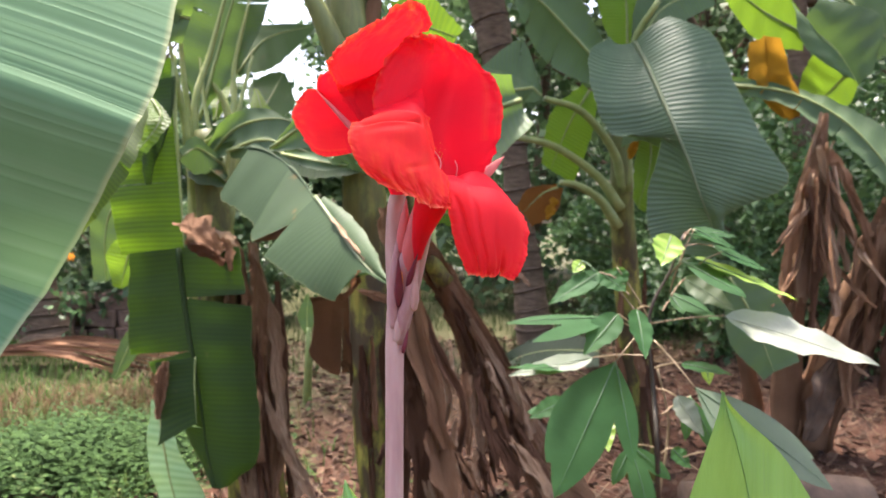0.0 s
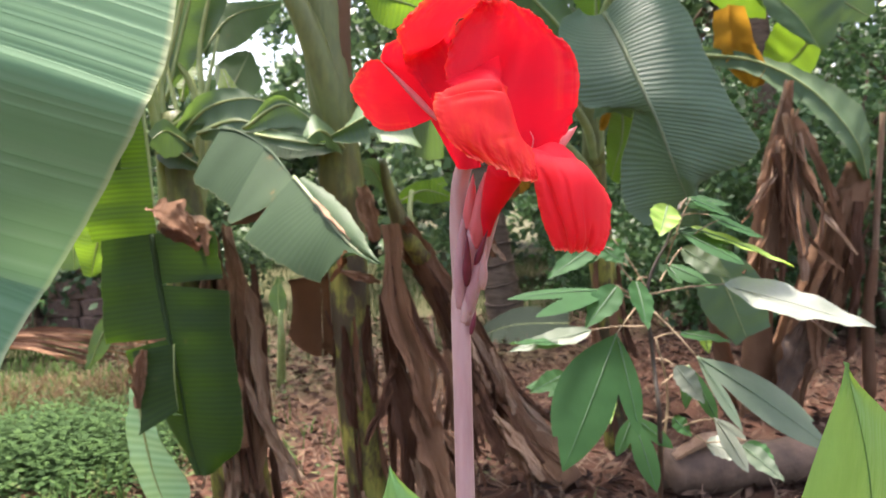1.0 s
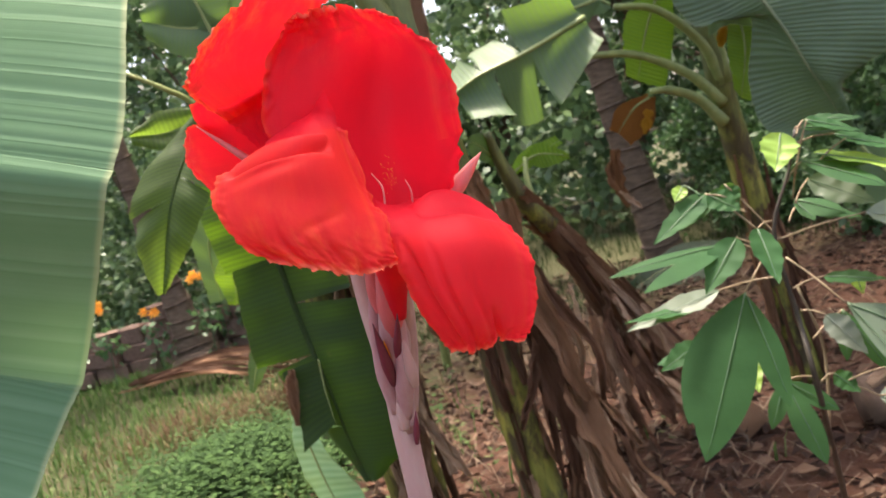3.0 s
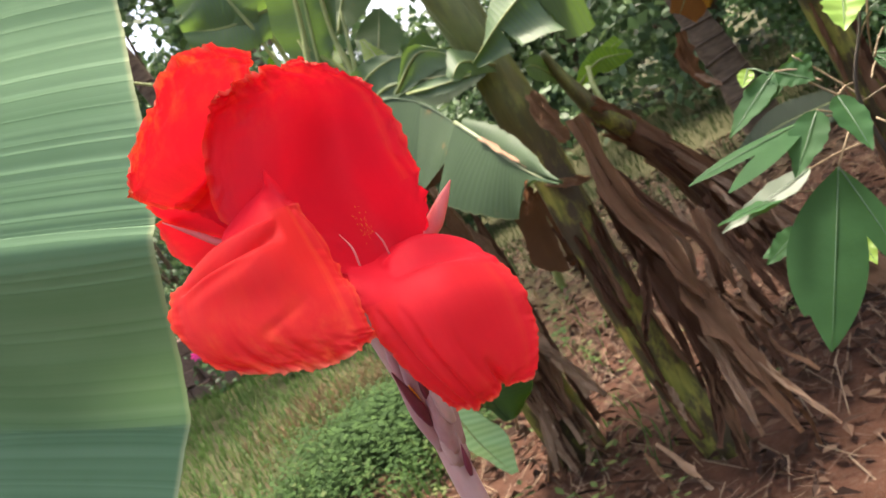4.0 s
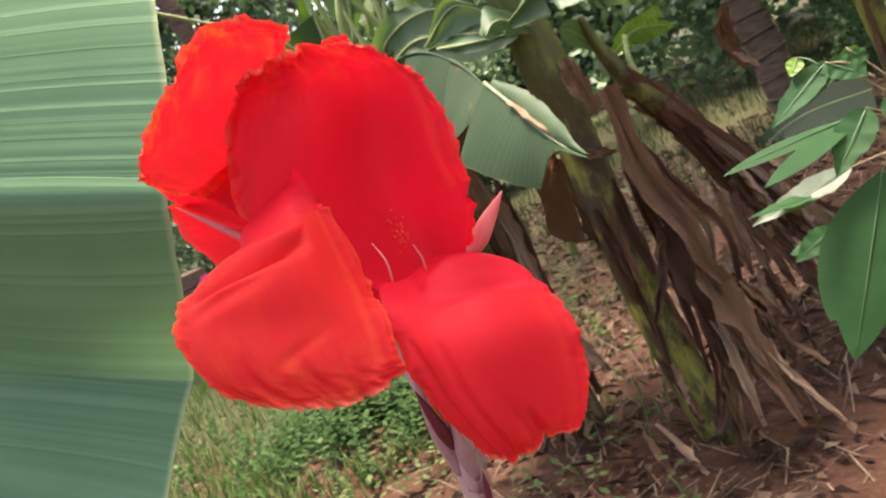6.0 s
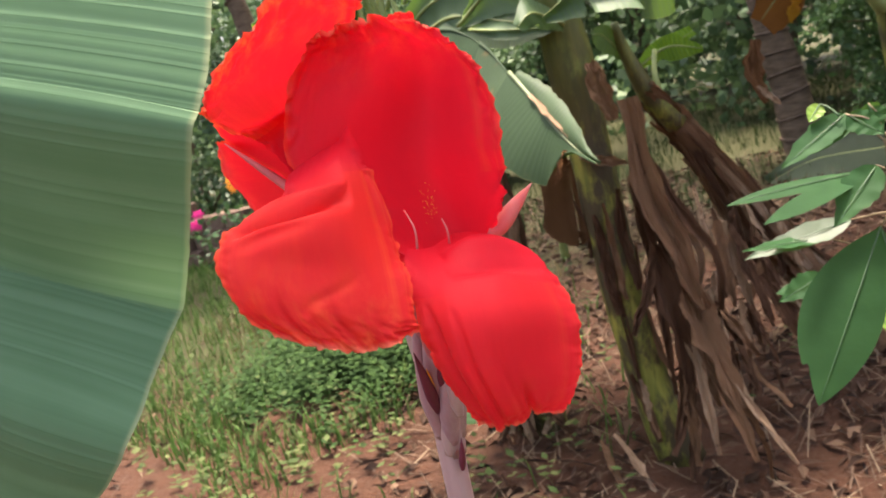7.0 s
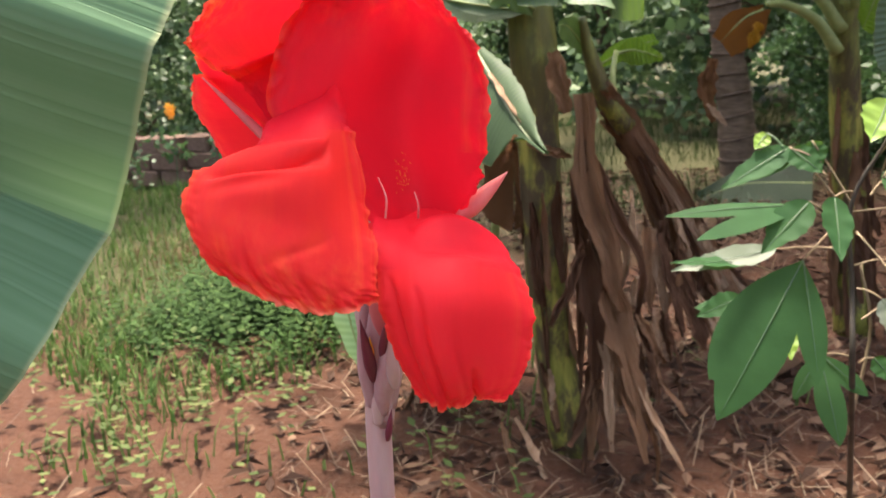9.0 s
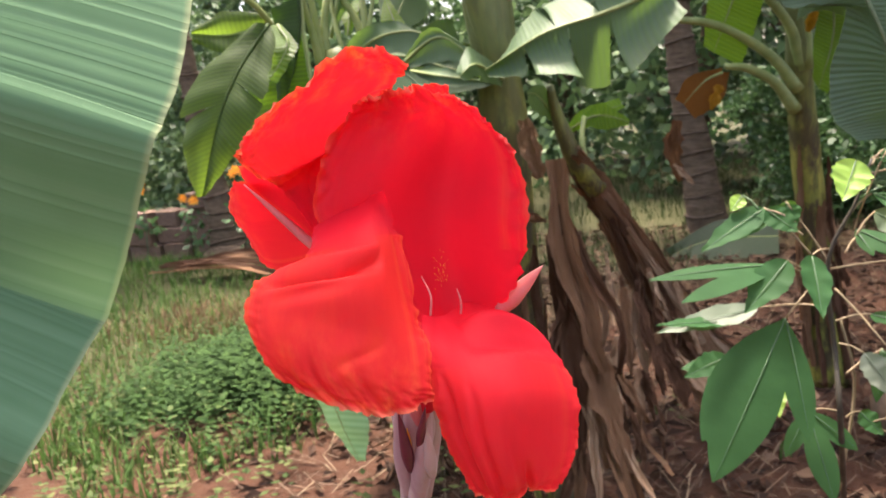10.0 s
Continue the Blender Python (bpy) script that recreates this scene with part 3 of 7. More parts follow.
# two flower stalks rise from the sheathing bract
stalk(stem, [(-0.0265, 0.484, 1.1482), (-0.0267, 0.482, 1.1714), (-0.0272, 0.479, 1.1943), (-0.0258, 0.474, 1.2166), (-0.0226, 0.466, 1.2308), (-0.0235, 0.455, 1.2469)], [0.0040, 0.0046, 0.0047, 0.0046, 0.004, 0.003], M_CANNA_STEM, "flower_stalk")
stalk(stem, [(-0.023, 0.484, 1.1479), (-0.018, 0.481, 1.1681), (-0.0134, 0.475, 1.1859), (-0.0102, 0.468, 1.1985), (-0.0086, 0.462, 1.2072)], [0.0040, 0.0044, 0.0040, 0.0036, 0.004], M_CANNA_STEM, "flower_stalk")
pod(stem, (-0.0235, 0.479, 1.1467), (-0.0124, 0.469, 1.1951), 0.0040, M_BRACT, "bract", (0, -0.0012, 0))
pod(stem, (-0.0273, 0.479, 1.1496), (-0.0232, 0.4725, 1.2067), 0.0038, M_BRACT, "bract", (-0.001, -0.0012, 0))
pod(stem, (-0.0251, 0.479, 1.1418), (-0.022, 0.4765, 1.1744), 0.0030, M_CANNA_STEM, "bract")
pod(stem, (-0.0236, 0.4745, 1.1725), (-0.0226, 0.4735, 1.1872), 0.0014, M_FLECK, "bract", label="yellow edge of a bract")
pod(stem, (-0.024, 0.476, 1.1624), (-0.0158, 0.469, 1.2133), 0.0046, M_BRACT, "bract")
pod(stem, (-0.0196, 0.477, 1.1666), (-0.0115, 0.466, 1.2107), 0.0042, M_CANNA_STEM, "bract")
pod(stem, (-0.0179, 0.472, 1.1821), (-0.0135, 0.464, 1.2216), 0.0056, M_TUBE, "bract", label="red inner bract")
pod(stem, (-0.0221, 0.473, 1.1921), (-0.0196, 0.466, 1.221), 0.0036, M_TUBE, "bract", label="red inner bract")
pod(stem, (-0.0238, 0.4735, 1.1622), (-0.0237, 0.463, 1.1896), 0.0024, M_DARK_BRACT, "bract", label="dark red inner bract")
pod(stem, (-0.0195, 0.472, 1.1719), (-0.0132, 0.462, 1.1915), 0.0018, M_DARK_BRACT, "bract", label="dark red inner bract")
pod(stem, (-0.0227, 0.4705, 1.1712), (-0.0222, 0.4675, 1.1816), 0.0010, M_FLECK, "bract", label="yellow edge of a bract")
pod(stem, (-0.0157, 0.4735, 1.1601), (-0.0148, 0.467, 1.1823), 0.0026, M_CANNA_STEM, "bract")
pod(stem, (-0.022, 0.479, 1.1352), (-0.0189, 0.477, 1.1492), 0.0014, M_DARK_BRACT, "bract", label="dark red inner bract")

stalk(stem, [(-0.026, 0.484, 1.1405), (-0.0237, 0.4815, 1.1611), (-0.0211, 0.478, 1.179), (-0.0191, 0.475, 1.1915), (-0.0169, 0.472, 1.2049)], [0.0054, 0.0064, 0.0060, 0.0040, 0.0004], M_CANNA_STEM, "sheath")
flower = part("flower", tube(bmesh.new(), [(-0.014, 0.468, 1.189), (-0.012, 0.464, 1.2), (-0.009, 0.456, 1.21), (-0.004, 0.446, 1.223)], [0.0028, 0.0046, 0.0070, 0.0100], 16), M_PETAL, canna, "scarlet flower with ruffled petals")
# hood
petal_loft(flower, [[(-0.007, 0.432, 1.232), (-0.002, 0.448, 1.224), (0.008, 0.453, 1.223), (0.02, 0.446, 1.233)],
                    [(-0.023, 0.431, 1.251), (-0.01, 0.449, 1.243), (0.004, 0.459, 1.24), (0.026, 0.44, 1.242)],
                    [(-0.034, 0.428, 1.265), (-0.02, 0.436, 1.262), (0, 0.459, 1.26), (0.03, 0.436, 1.258)],
                    [(-0.032, 0.428, 1.279), (-0.016, 0.438, 1.279), (0.004, 0.459, 1.279), (0.029, 0.44, 1.277)],
                    [(-0.023, 0.428, 1.295), (-0.011, 0.442, 1.294), (0.006, 0.454, 1.293), (0.022, 0.448, 1.287)],
                    [(-0.015, 0.429, 1.3), (-0.008, 0.437, 1.303), (0.002, 0.445, 1.302), (0.013, 0.447, 1.296)]], 0.0019, 20, label="upright hooded petal", seed=1.0, mat=M_PETAL_HOOD, margin=7)
# lower lip to -x
petal_loft(flower, [[(-0.035, 0.4285, 1.263), (-0.028, 0.433, 1.267), (-0.02, 0.437, 1.27), (-0.01, 0.422, 1.2735)],
                    [(-0.033, 0.419, 1.26), (-0.024, 0.418, 1.263), (-0.015, 0.42, 1.266), (-0.008, 0.424, 1.262)],
                    [(-0.033, 0.412, 1.255), (-0.021, 0.408, 1.259), (-0.012, 0.412, 1.26), (-0.007, 0.424, 1.258)],
                    [(-0.0398, 0.396, 1.2532), (-0.0222, 0.39, 1.2554), (-0.0094, 0.397, 1.2513), (-0.003, 0.421, 1.2382)],
                    [(-0.042, 0.388, 1.2457), (-0.0245, 0.385, 1.2439), (-0.0091, 0.392, 1.2371), (0.0017, 0.411, 1.2298)],
                    [(-0.0375, 0.384, 1.2344), (-0.023, 0.382, 1.2319), (-0.0087, 0.388, 1.2268), (0.0037, 0.405, 1.2193)],
                    [(-0.0278, 0.384, 1.2248), (-0.0157, 0.384, 1.2202), (-0.0049, 0.392, 1.215), (0.0035, 0.405, 1.2147)]], 0.0011, 22, n=130, label="broad drooping lip", seed=2.0, grooves=((0.06, 0.46, 0.72, 0.36, -0.0022, 0.022), (0.08, 0.53, 0.74, 0.42, 0.0062, 0.026), (0.45, 0.83, 0.75, 0.68, 0.0005, 0.02), (0.15, 0.60, 0.55, 0.52, 0.0014, 0.03), (0.30, 0.97, 0.36, 0.78, 0.0010, 0.025), (0.62, 0.97, 0.60, 0.76, 0.0008, 0.025)))
# lower lip to +x
petal_loft(flower, [[(-0.0026, 0.424, 1.2353), (0.0021, 0.434, 1.2321), (0.0071, 0.449, 1.2325), (0.0194, 0.447, 1.2301)],
                    [(0.0007, 0.413, 1.2281), (0.0118, 0.416, 1.227), (0.023, 0.424, 1.2274), (0.0339, 0.44, 1.2203)],
                    [(0.0027, 0.408, 1.2166), (0.0161, 0.404, 1.218), (0.0293, 0.41, 1.2175), (0.0416, 0.432, 1.208)],
                    [(0.0048, 0.408, 1.2031), (0.0173, 0.401, 1.2045), (0.0288, 0.407, 1.2021), (0.0426, 0.428, 1.1961)],
                    [(0.0087, 0.41, 1.1902), (0.0192, 0.403, 1.1912), (0.0291, 0.41, 1.1881), (0.0391, 0.424, 1.1862)],
                    [(0.013, 0.411, 1.1832), (0.0193, 0.408, 1.1825), (0.0264, 0.415, 1.1822), (0.0347, 0.422, 1.1798)]], 0.0008, 14, n=110, label="notched drooping lip", seed=3.0, notch=(0.67, 0.07, 0.06), grooves=((0.10, 0.36, 0.24, 0.98, 0.0030, 0.030), (0.30, 0.40, 0.42, 0.98, 0.0016, 0.030), (0.54, 0.50, 0.60, 0.98, 0.0009, 0.03), (0.66, 0.74, 0.68, 1.0, 0.0030, 0.026), (0.40, 0.11, 1.0, 0.13, -0.0042, 0.035), (0.36, 0.20, 0.92, 0.23, 0.0026, 0.030)), mat=M_PETAL_PLAIN)
# petals behind
petal_loft(flower, [[(-0.0408, 0.446, 1.2569), (-0.0396, 0.454, 1.2612), (-0.0344, 0.458, 1.2681), (-0.0264, 0.461, 1.2787)],
                    [(-0.0520, 0.448, 1.2730), (-0.0458, 0.457, 1.2770), (-0.0372, 0.463, 1.2830), (-0.0273, 0.464, 1.2900)],
                    [(-0.0558, 0.430, 1.2820), (-0.0468, 0.437, 1.2872), (-0.0370, 0.444, 1.2905), (-0.0240, 0.456, 1.2980)],
                    [(-0.0562, 0.4255, 1.2850), (-0.0480, 0.427, 1.2920), (-0.0350, 0.429, 1.2992), (-0.0185, 0.437, 1.3060), (-0.0105, 0.452, 1.3060)],
                    [(-0.055, 0.422, 1.2862), (-0.0465, 0.419, 1.2950), (-0.0300, 0.416, 1.3060), (-0.0185, 0.417, 1.3135), (-0.0100, 0.426, 1.3150), (-0.0052, 0.447, 1.3105)]], 0.0016, 24, n=90, label="rear petal with orange streaks", seed=4.0, mat=M_PETAL_REAR, margin=6, grooves=((0.04, 0.42, 0.80, 0.42, 0.0045, 0.06),))
# its claw narrows down to the stalk
petal_loft(flower, [[(-0.0275, 0.462, 1.223), (-0.0220, 0.460, 1.223), (-0.0160, 0.459, 1.224)],
                    [(-0.0390, 0.457, 1.2445), (-0.0300, 0.4565, 1.246), (-0.0200, 0.456, 1.248)],
                    [(-0.0470, 0.455, 1.2575), (-0.0370, 0.455, 1.262), (-0.0260, 0.457, 1.268)],
                    [(-0.0640, 0.4490, 1.2745), (-0.0480, 0.4560, 1.2760), (-0.0300, 0.462, 1.283)],
                    [(-0.0620, 0.4370, 1.2830), (-0.0510, 0.4430, 1.2870), (-0.0350, 0.4560, 1.2910)]], 0.0004, 8, n=40, m=30, label="claw of the rear petal", seed=7.0, mat=M_PETAL_HOOD)
petal_loft(flower, [[(-0.036, 0.464, 1.264), (-0.037, 0.466, 1.257), (-0.039, 0.466, 1.250)],
                    [(-0.051, 0.460, 1.273), (-0.055, 0.464, 1.260), (-0.052, 0.466, 1.245)],
                    [(-0.066, 0.448, 1.277), (-0.070, 0.459, 1.262), (-0.065, 0.463, 1.244)],
                    [(-0.073, 0.454, 1.277), (-0.081, 0.467, 1.266), (-0.075, 0.467, 1.252)]], 0.0005, 10, seed=5.0)
petal_loft(flower, [[(-0.0192, 0.474, 1.2897), (-0.0116, 0.476, 1.2891), (-0.0022, 0.475, 1.2885)],
                    [(-0.0188, 0.468, 1.2976), (-0.0098, 0.472, 1.2983), (0.0026, 0.47, 1.2966)],
                    [(-0.0135, 0.462, 1.3029), (-0.0051, 0.464, 1.3047), (0.0038, 0.463, 1.304)]], 0.0008, 10, seed=6.0)
pod(flower, (0.0174, 0.448, 1.2291), (0.0324, 0.4535, 1.243), 0.0031, M_SEPAL, "sepal", label="pink pointed sepal")
pod(flower, (-0.038, 0.450, 1.2475), (-0.0650, 0.4460, 1.2763), 0.0017, M_SEPAL, "sepal", label="pink pointed sepal")
bm = bmesh.new()
rng = random.Random(8)
for k in range(44):
    c = Vector((-0.0016, 0.4525, 1.2419)) + Vector((rng.gauss(0, 0.0013), 0, rng.gauss(0, 0.0030)))
    d = Vector((rng.uniform(-0.4, 0.1), 0, 1.0)) * rng.uniform(0.0003, 0.0008)
    w = Vector((0.00006, 0, 0))
    bm.faces.new([bm.verts.new(c - w), bm.verts.new(c + w), bm.verts.new(c + d + w), bm.verts.new(c + d - w)])
part("throat_marks", bm, M_FLECK, flower, "orange flecks in the throat")
bm = bmesh.new()
for k in range(9):
    c = Vector((0.0157, 0.437, 1.2298)) + Vector((rng.gauss(0, 0.0012), -0.0004 * k, -0.0004 * k))
    d = Vector((0.4, 0, -1.0)) * rng.uniform(0.0006, 0.0014)
    w = Vector((0.00012, 0, 0.00005))
    bm.faces.new([bm.verts.new(c - w), bm.verts.new(c + w), bm.verts.new(c + d + w), bm.verts.new(c + d - w)])
part("lip_mark", bm, M_FLECK, flower, "yellow streak on the lip")
for a, b, c in (((-0.0015, 0.432, 1.2327), (-0.0009, 0.432, 1.239), (-0.0043, 0.436, 1.2445)), ((0.0069, 0.438, 1.231), (0.0075, 0.437, 1.2358), (0.0063, 0.438, 1.2396))):
    stalk(flower, [a, b, c], [0.0004, 0.00035, 0.00015], M_SEPAL, "stamen", seg=6)


def broad_leaf(plant, mid, half, side, mat, rib=0.002, cup=-0.25, name="leaf", n=32, m=12, point=1.6, ripple=0.004):
    """An undivided pointed leaf along its midrib."""
    c = spline(mid, n)
    s0 = Vector(side)
    bm = bmesh.new()
    rows, uvs = [], []
    for i in range(n):
        v = i / (n - 1)
        t = (c[min(i + 1, n - 1)] - c[max(i - 1, 0)]).normalized()
        s = (s0 - t * s0.dot(t)).normalized()
        nor = t.cross(s)
        w = half * math.sin(math.pi * min(1.0, 0.06 + v * 0.94) ** 0.85) ** 0.8 * (min(1.0, (1 - v) / 0.45) ** 0.45) if v < 1 else 0.0
        row, uv = [], []
        for j in range(m + 1):
            u = j / m * 2 - 1
            q = c[i] + s * (u * w) + nor * (cup * w * abs(u) ** 1.3) + nor * (ripple * abs(u) * noise.noise(Vector((v * 6, u, mid[0][0]))))
            row.append(q)
            uv.append((u, v))
        rows.append(row)
        uvs.append(uv)
    grid(bm, rows, uvs)
    leaf = part(name, bm, mat, plant)
    part("midrib", tube(bmesh.new(), mid, [rib, rib * 0.8, rib * 0.5, rib * 0.1], 6, n=20), mat, leaf)
    return leaf


broad_leaf(canna, [(-0.025, 0.485, 0.55), (0.10, 0.44, 0.76), (0.150, 0.39, 0.96), (0.130, 0.358, 1.08), (0.111, 0.343, 1.1415)], 0.070, (1, 0.35, 0.1), M_CANNA_LEAF, 0.0010, 0.3)
broad_leaf(canna, [(-0.03, 0.485, 0.50), (-0.05, 0.53, 0.72), (-0.055, 0.60, 0.92), (-0.072, 0.626, 1.018)], 0.095, (1, -0.2, 0.1), M_CANNA_LEAF, 0.002, 0.25)

# ---------------------------------------------------------------- banana whose leaf hangs beside the canna
near_banana = thing("banana_plant", (-1.25, 0.75, 0.0), "banana plant with a broad pale green leaf hanging low", "banana plant", "banana plants")
stalk(near_banana, [(-1.25, 0.75, -0.03), (-1.24, 0.76, 0.8), (-1.20, 0.76, 1.7), (-1.16, 0.76, 2.3)], [0.11, 0.095, 0.08, 0.06], M_STEM, "pseudostem", 0.01)
near_edge = [(-0.244, 0.895, 1.576), (-0.251, 0.85, 1.474), (-0.252, 0.81, 1.403), (-0.255, 0.78, 1.34), (-0.264, 0.76, 1.3), (-0.274, 0.755, 1.281), (-0.327, 0.8, 1.217), (-0.396, 0.855, 1.139), (-0.409, 0.835, 1.108), (-0.42, 0.802, 1.073), (-0.429, 0.76, 1.035), (-0.529, 0.8, 0.965), (-0.747, 0.88, 0.832)]
near_mid = [Vector(e) + Vector(d) for e, d in zip(near_edge, ((-0.24, 0.05, 0.09), (-0.3, 0.05, 0.1), (-0.34, 0.05, 0.11), (-0.36, 0.05, 0.12), (-0.36, 0.05, 0.12), (-0.36, 0.05, 0.12), (-0.35, 0.05, 0.115), (-0.34, 0.05, 0.11), (-0.33, 0.05, 0.105), (-0.31, 0.05, 0.1), (-0.27, 0.04, 0.09), (-0.19, 0.03, 0.06), (0, 0, 0)))]
near_back = [Vector(e) + Vector(d) for e, d in zip(near_mid, ((-0.15, 0.16, -0.02), (-0.2, 0.22, -0.03), (-0.22, 0.24, -0.04), (-0.23, 0.25, -0.04), (-0.23, 0.25, -0.04), (-0.23, 0.25, -0.04), (-0.23, 0.25, -0.04), (-0.22, 0.24, -0.04), (-0.21, 0.22, -0.03), (-0.2, 0.2, -0.03), (-0.16, 0.16, -0.02), (-0.1, 0.1, -0.01), (0, 0, 0)))]
banana_leaf(near_banana, near_mid, near_back, near_edge, M_LEAF_PLEAT, 0.011, (0.02, 0.02), 0.0003, 60.0, n=420, m=14, wave=0.0)
stalk(near_banana, [(-1.17, 0.76, 2.2), (-1.02, 0.85, 2.45), (-0.75, 1.0, 2.35), (-0.62, 1.08, 2.1), near_mid[0]], [0.03, 0.022, 0.017, 0.014, 0.011], M_RIB_PALE)

# unseen leaves overhead, placed to keep sun off the hanging leaf
crown(near_banana, (-1.16, 0.76, 2.25), ((-3, 1.32, 0.45, 0.30), (100, 1.6, 0.7, 0.28), (170, 1.6, 0.7, 0.28), (250, 1.6, 0.6, 0.28)))

# ---------------------------------------------------------------- banana clump with the torn hanging leaves
clump = thing("banana_plant", (-0.80, 3.05, 0.0), "banana plant with a cut top, hanging torn leaves and dead sheaths", "banana plant", "banana plants")
stalk(clump, [(-0.66, 3.05, -0.03), (-0.72, 3.05, 0.5), (-0.83, 3.05, 0.87), (-0.83, 3.05, 1.12), (-0.85, 3.05, 1.35), (-0.87, 3.05, 1.55)], [0.11, 0.10, 0.09, 0.075, 0.06, 0.045], M_STEM, "pseudostem", 0.012)
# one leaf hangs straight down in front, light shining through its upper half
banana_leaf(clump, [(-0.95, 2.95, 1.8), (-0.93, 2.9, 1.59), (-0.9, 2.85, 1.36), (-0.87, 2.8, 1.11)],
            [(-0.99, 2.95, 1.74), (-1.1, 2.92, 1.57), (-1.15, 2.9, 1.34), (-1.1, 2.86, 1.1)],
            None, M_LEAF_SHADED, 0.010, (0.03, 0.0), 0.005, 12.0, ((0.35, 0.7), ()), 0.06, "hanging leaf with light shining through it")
# dark strip laid over the lit half in place of a shadow
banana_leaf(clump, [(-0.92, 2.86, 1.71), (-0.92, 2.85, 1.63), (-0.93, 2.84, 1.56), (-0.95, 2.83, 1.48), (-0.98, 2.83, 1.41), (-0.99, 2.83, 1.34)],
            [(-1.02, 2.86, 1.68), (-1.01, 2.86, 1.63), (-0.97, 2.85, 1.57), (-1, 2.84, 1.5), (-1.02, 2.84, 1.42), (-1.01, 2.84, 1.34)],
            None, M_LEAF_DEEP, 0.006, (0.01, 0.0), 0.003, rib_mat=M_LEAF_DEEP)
# the leaf's lower part, its shade put into a deeper green
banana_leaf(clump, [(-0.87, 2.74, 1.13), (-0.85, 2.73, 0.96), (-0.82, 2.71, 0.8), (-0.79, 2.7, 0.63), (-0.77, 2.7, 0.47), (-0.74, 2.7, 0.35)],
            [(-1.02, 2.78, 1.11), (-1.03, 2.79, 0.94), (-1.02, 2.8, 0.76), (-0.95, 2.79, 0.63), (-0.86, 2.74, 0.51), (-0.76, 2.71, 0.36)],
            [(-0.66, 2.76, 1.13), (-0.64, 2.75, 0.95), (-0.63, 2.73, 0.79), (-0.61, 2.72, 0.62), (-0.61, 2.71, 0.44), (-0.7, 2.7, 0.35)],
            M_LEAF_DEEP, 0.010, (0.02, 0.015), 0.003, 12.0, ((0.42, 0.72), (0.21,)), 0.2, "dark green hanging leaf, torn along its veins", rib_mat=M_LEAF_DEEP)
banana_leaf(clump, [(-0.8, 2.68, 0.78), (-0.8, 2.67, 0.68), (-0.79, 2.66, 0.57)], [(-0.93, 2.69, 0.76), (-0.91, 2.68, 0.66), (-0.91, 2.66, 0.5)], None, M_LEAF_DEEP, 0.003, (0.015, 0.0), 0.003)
dry_strip(clump, [(-0.89, 2.66, 0.77), (-0.9, 2.65, 0.7), (-0.91, 2.65, 0.59)], 0.04, M_DRY, 0.012, 0.4)
# crown stalks and blades above
for q in ([(-0.91, 3.05, 1.12), (-0.92, 3.04, 1.51), (-0.94, 3.02, 1.77), (-0.96, 3, 2.07)],
          [(-0.89, 3.06, 1.12), (-0.92, 3, 1.51), (-0.94, 2.96, 1.7), (-0.96, 2.92, 1.87)],
          [(-0.85, 3.05, 1.14), (-0.91, 3.05, 1.59), (-0.86, 3.1, 1.85), (-0.8, 3.1, 2.07)],
          [(-0.83, 3.1, 1.14), (-0.79, 3.15, 1.56), (-0.8, 3.2, 1.8), (-0.74, 3.2, 2.06)],
          [(-0.82, 3.1, 1.14), (-0.82, 3.2, 1.59), (-0.89, 3.2, 1.76), (-1.01, 3.3, 1.96)],
          [(-0.81, 3.1, 1.16), (-0.77, 3.2, 1.53), (-0.76, 3.3, 1.61), (-0.72, 3.38, 1.69)]):
    stalk(clump, q, [0.024, 0.015, 0.010, 0.006], M_RIB_PALE)
banana_leaf(clump, [(-0.92, 3.15, 1.6), (-0.86, 3.2, 1.87), (-0.79, 3.2, 2.1), (-0.72, 3.2, 2.32)],
            [(-0.95, 3.2, 1.65), (-1.01, 3.2, 1.93), (-0.98, 3.2, 2.19), (-0.72, 3.2, 2.33)],
            [(-0.92, 3.2, 1.63), (-0.75, 3.2, 1.85), (-0.66, 3.2, 2.1), (-0.72, 3.2, 2.32)], M_LEAF, 0.008, (0.02, 0.02), 0.006, 10.0, ((0.5,), (0.6,)), 0.06)
banana_leaf(clump, [(-0.95, 2.92, 1.87), (-0.98, 2.9, 2.02), (-1.02, 2.9, 2.15)],
            [(-0.96, 2.92, 1.87), (-1.14, 2.9, 2.02), (-1.16, 2.9, 2.15)],
            [(-0.95, 2.92, 1.87), (-0.86, 2.9, 2.02), (-0.89, 2.9, 2.15)], M_LEAF, 0.008)
banana_leaf(clump, [(-0.84, 3.4, 1.82), (-0.74, 3.5, 1.98), (-0.55, 3.6, 2.06)], [(-0.84, 3.4, 1.81), (-0.84, 3.5, 2.02), (-0.55, 3.6, 2.07)], [(-0.83, 3.4, 1.81), (-0.69, 3.45, 1.86), (-0.55, 3.6, 2.05)], M_LEAF, 0.006)
banana_leaf(clump, [(-0.74, 3.3, 1.61), (-0.7, 3.4, 1.73), (-0.67, 3.5, 1.84)], [(-0.75, 3.3, 1.62), (-0.79, 3.4, 1.77), (-0.69, 3.5, 1.85)], [(-0.73, 3.3, 1.6), (-0.61, 3.4, 1.68), (-0.66, 3.5, 1.84)], M_LEAF, 0.006)
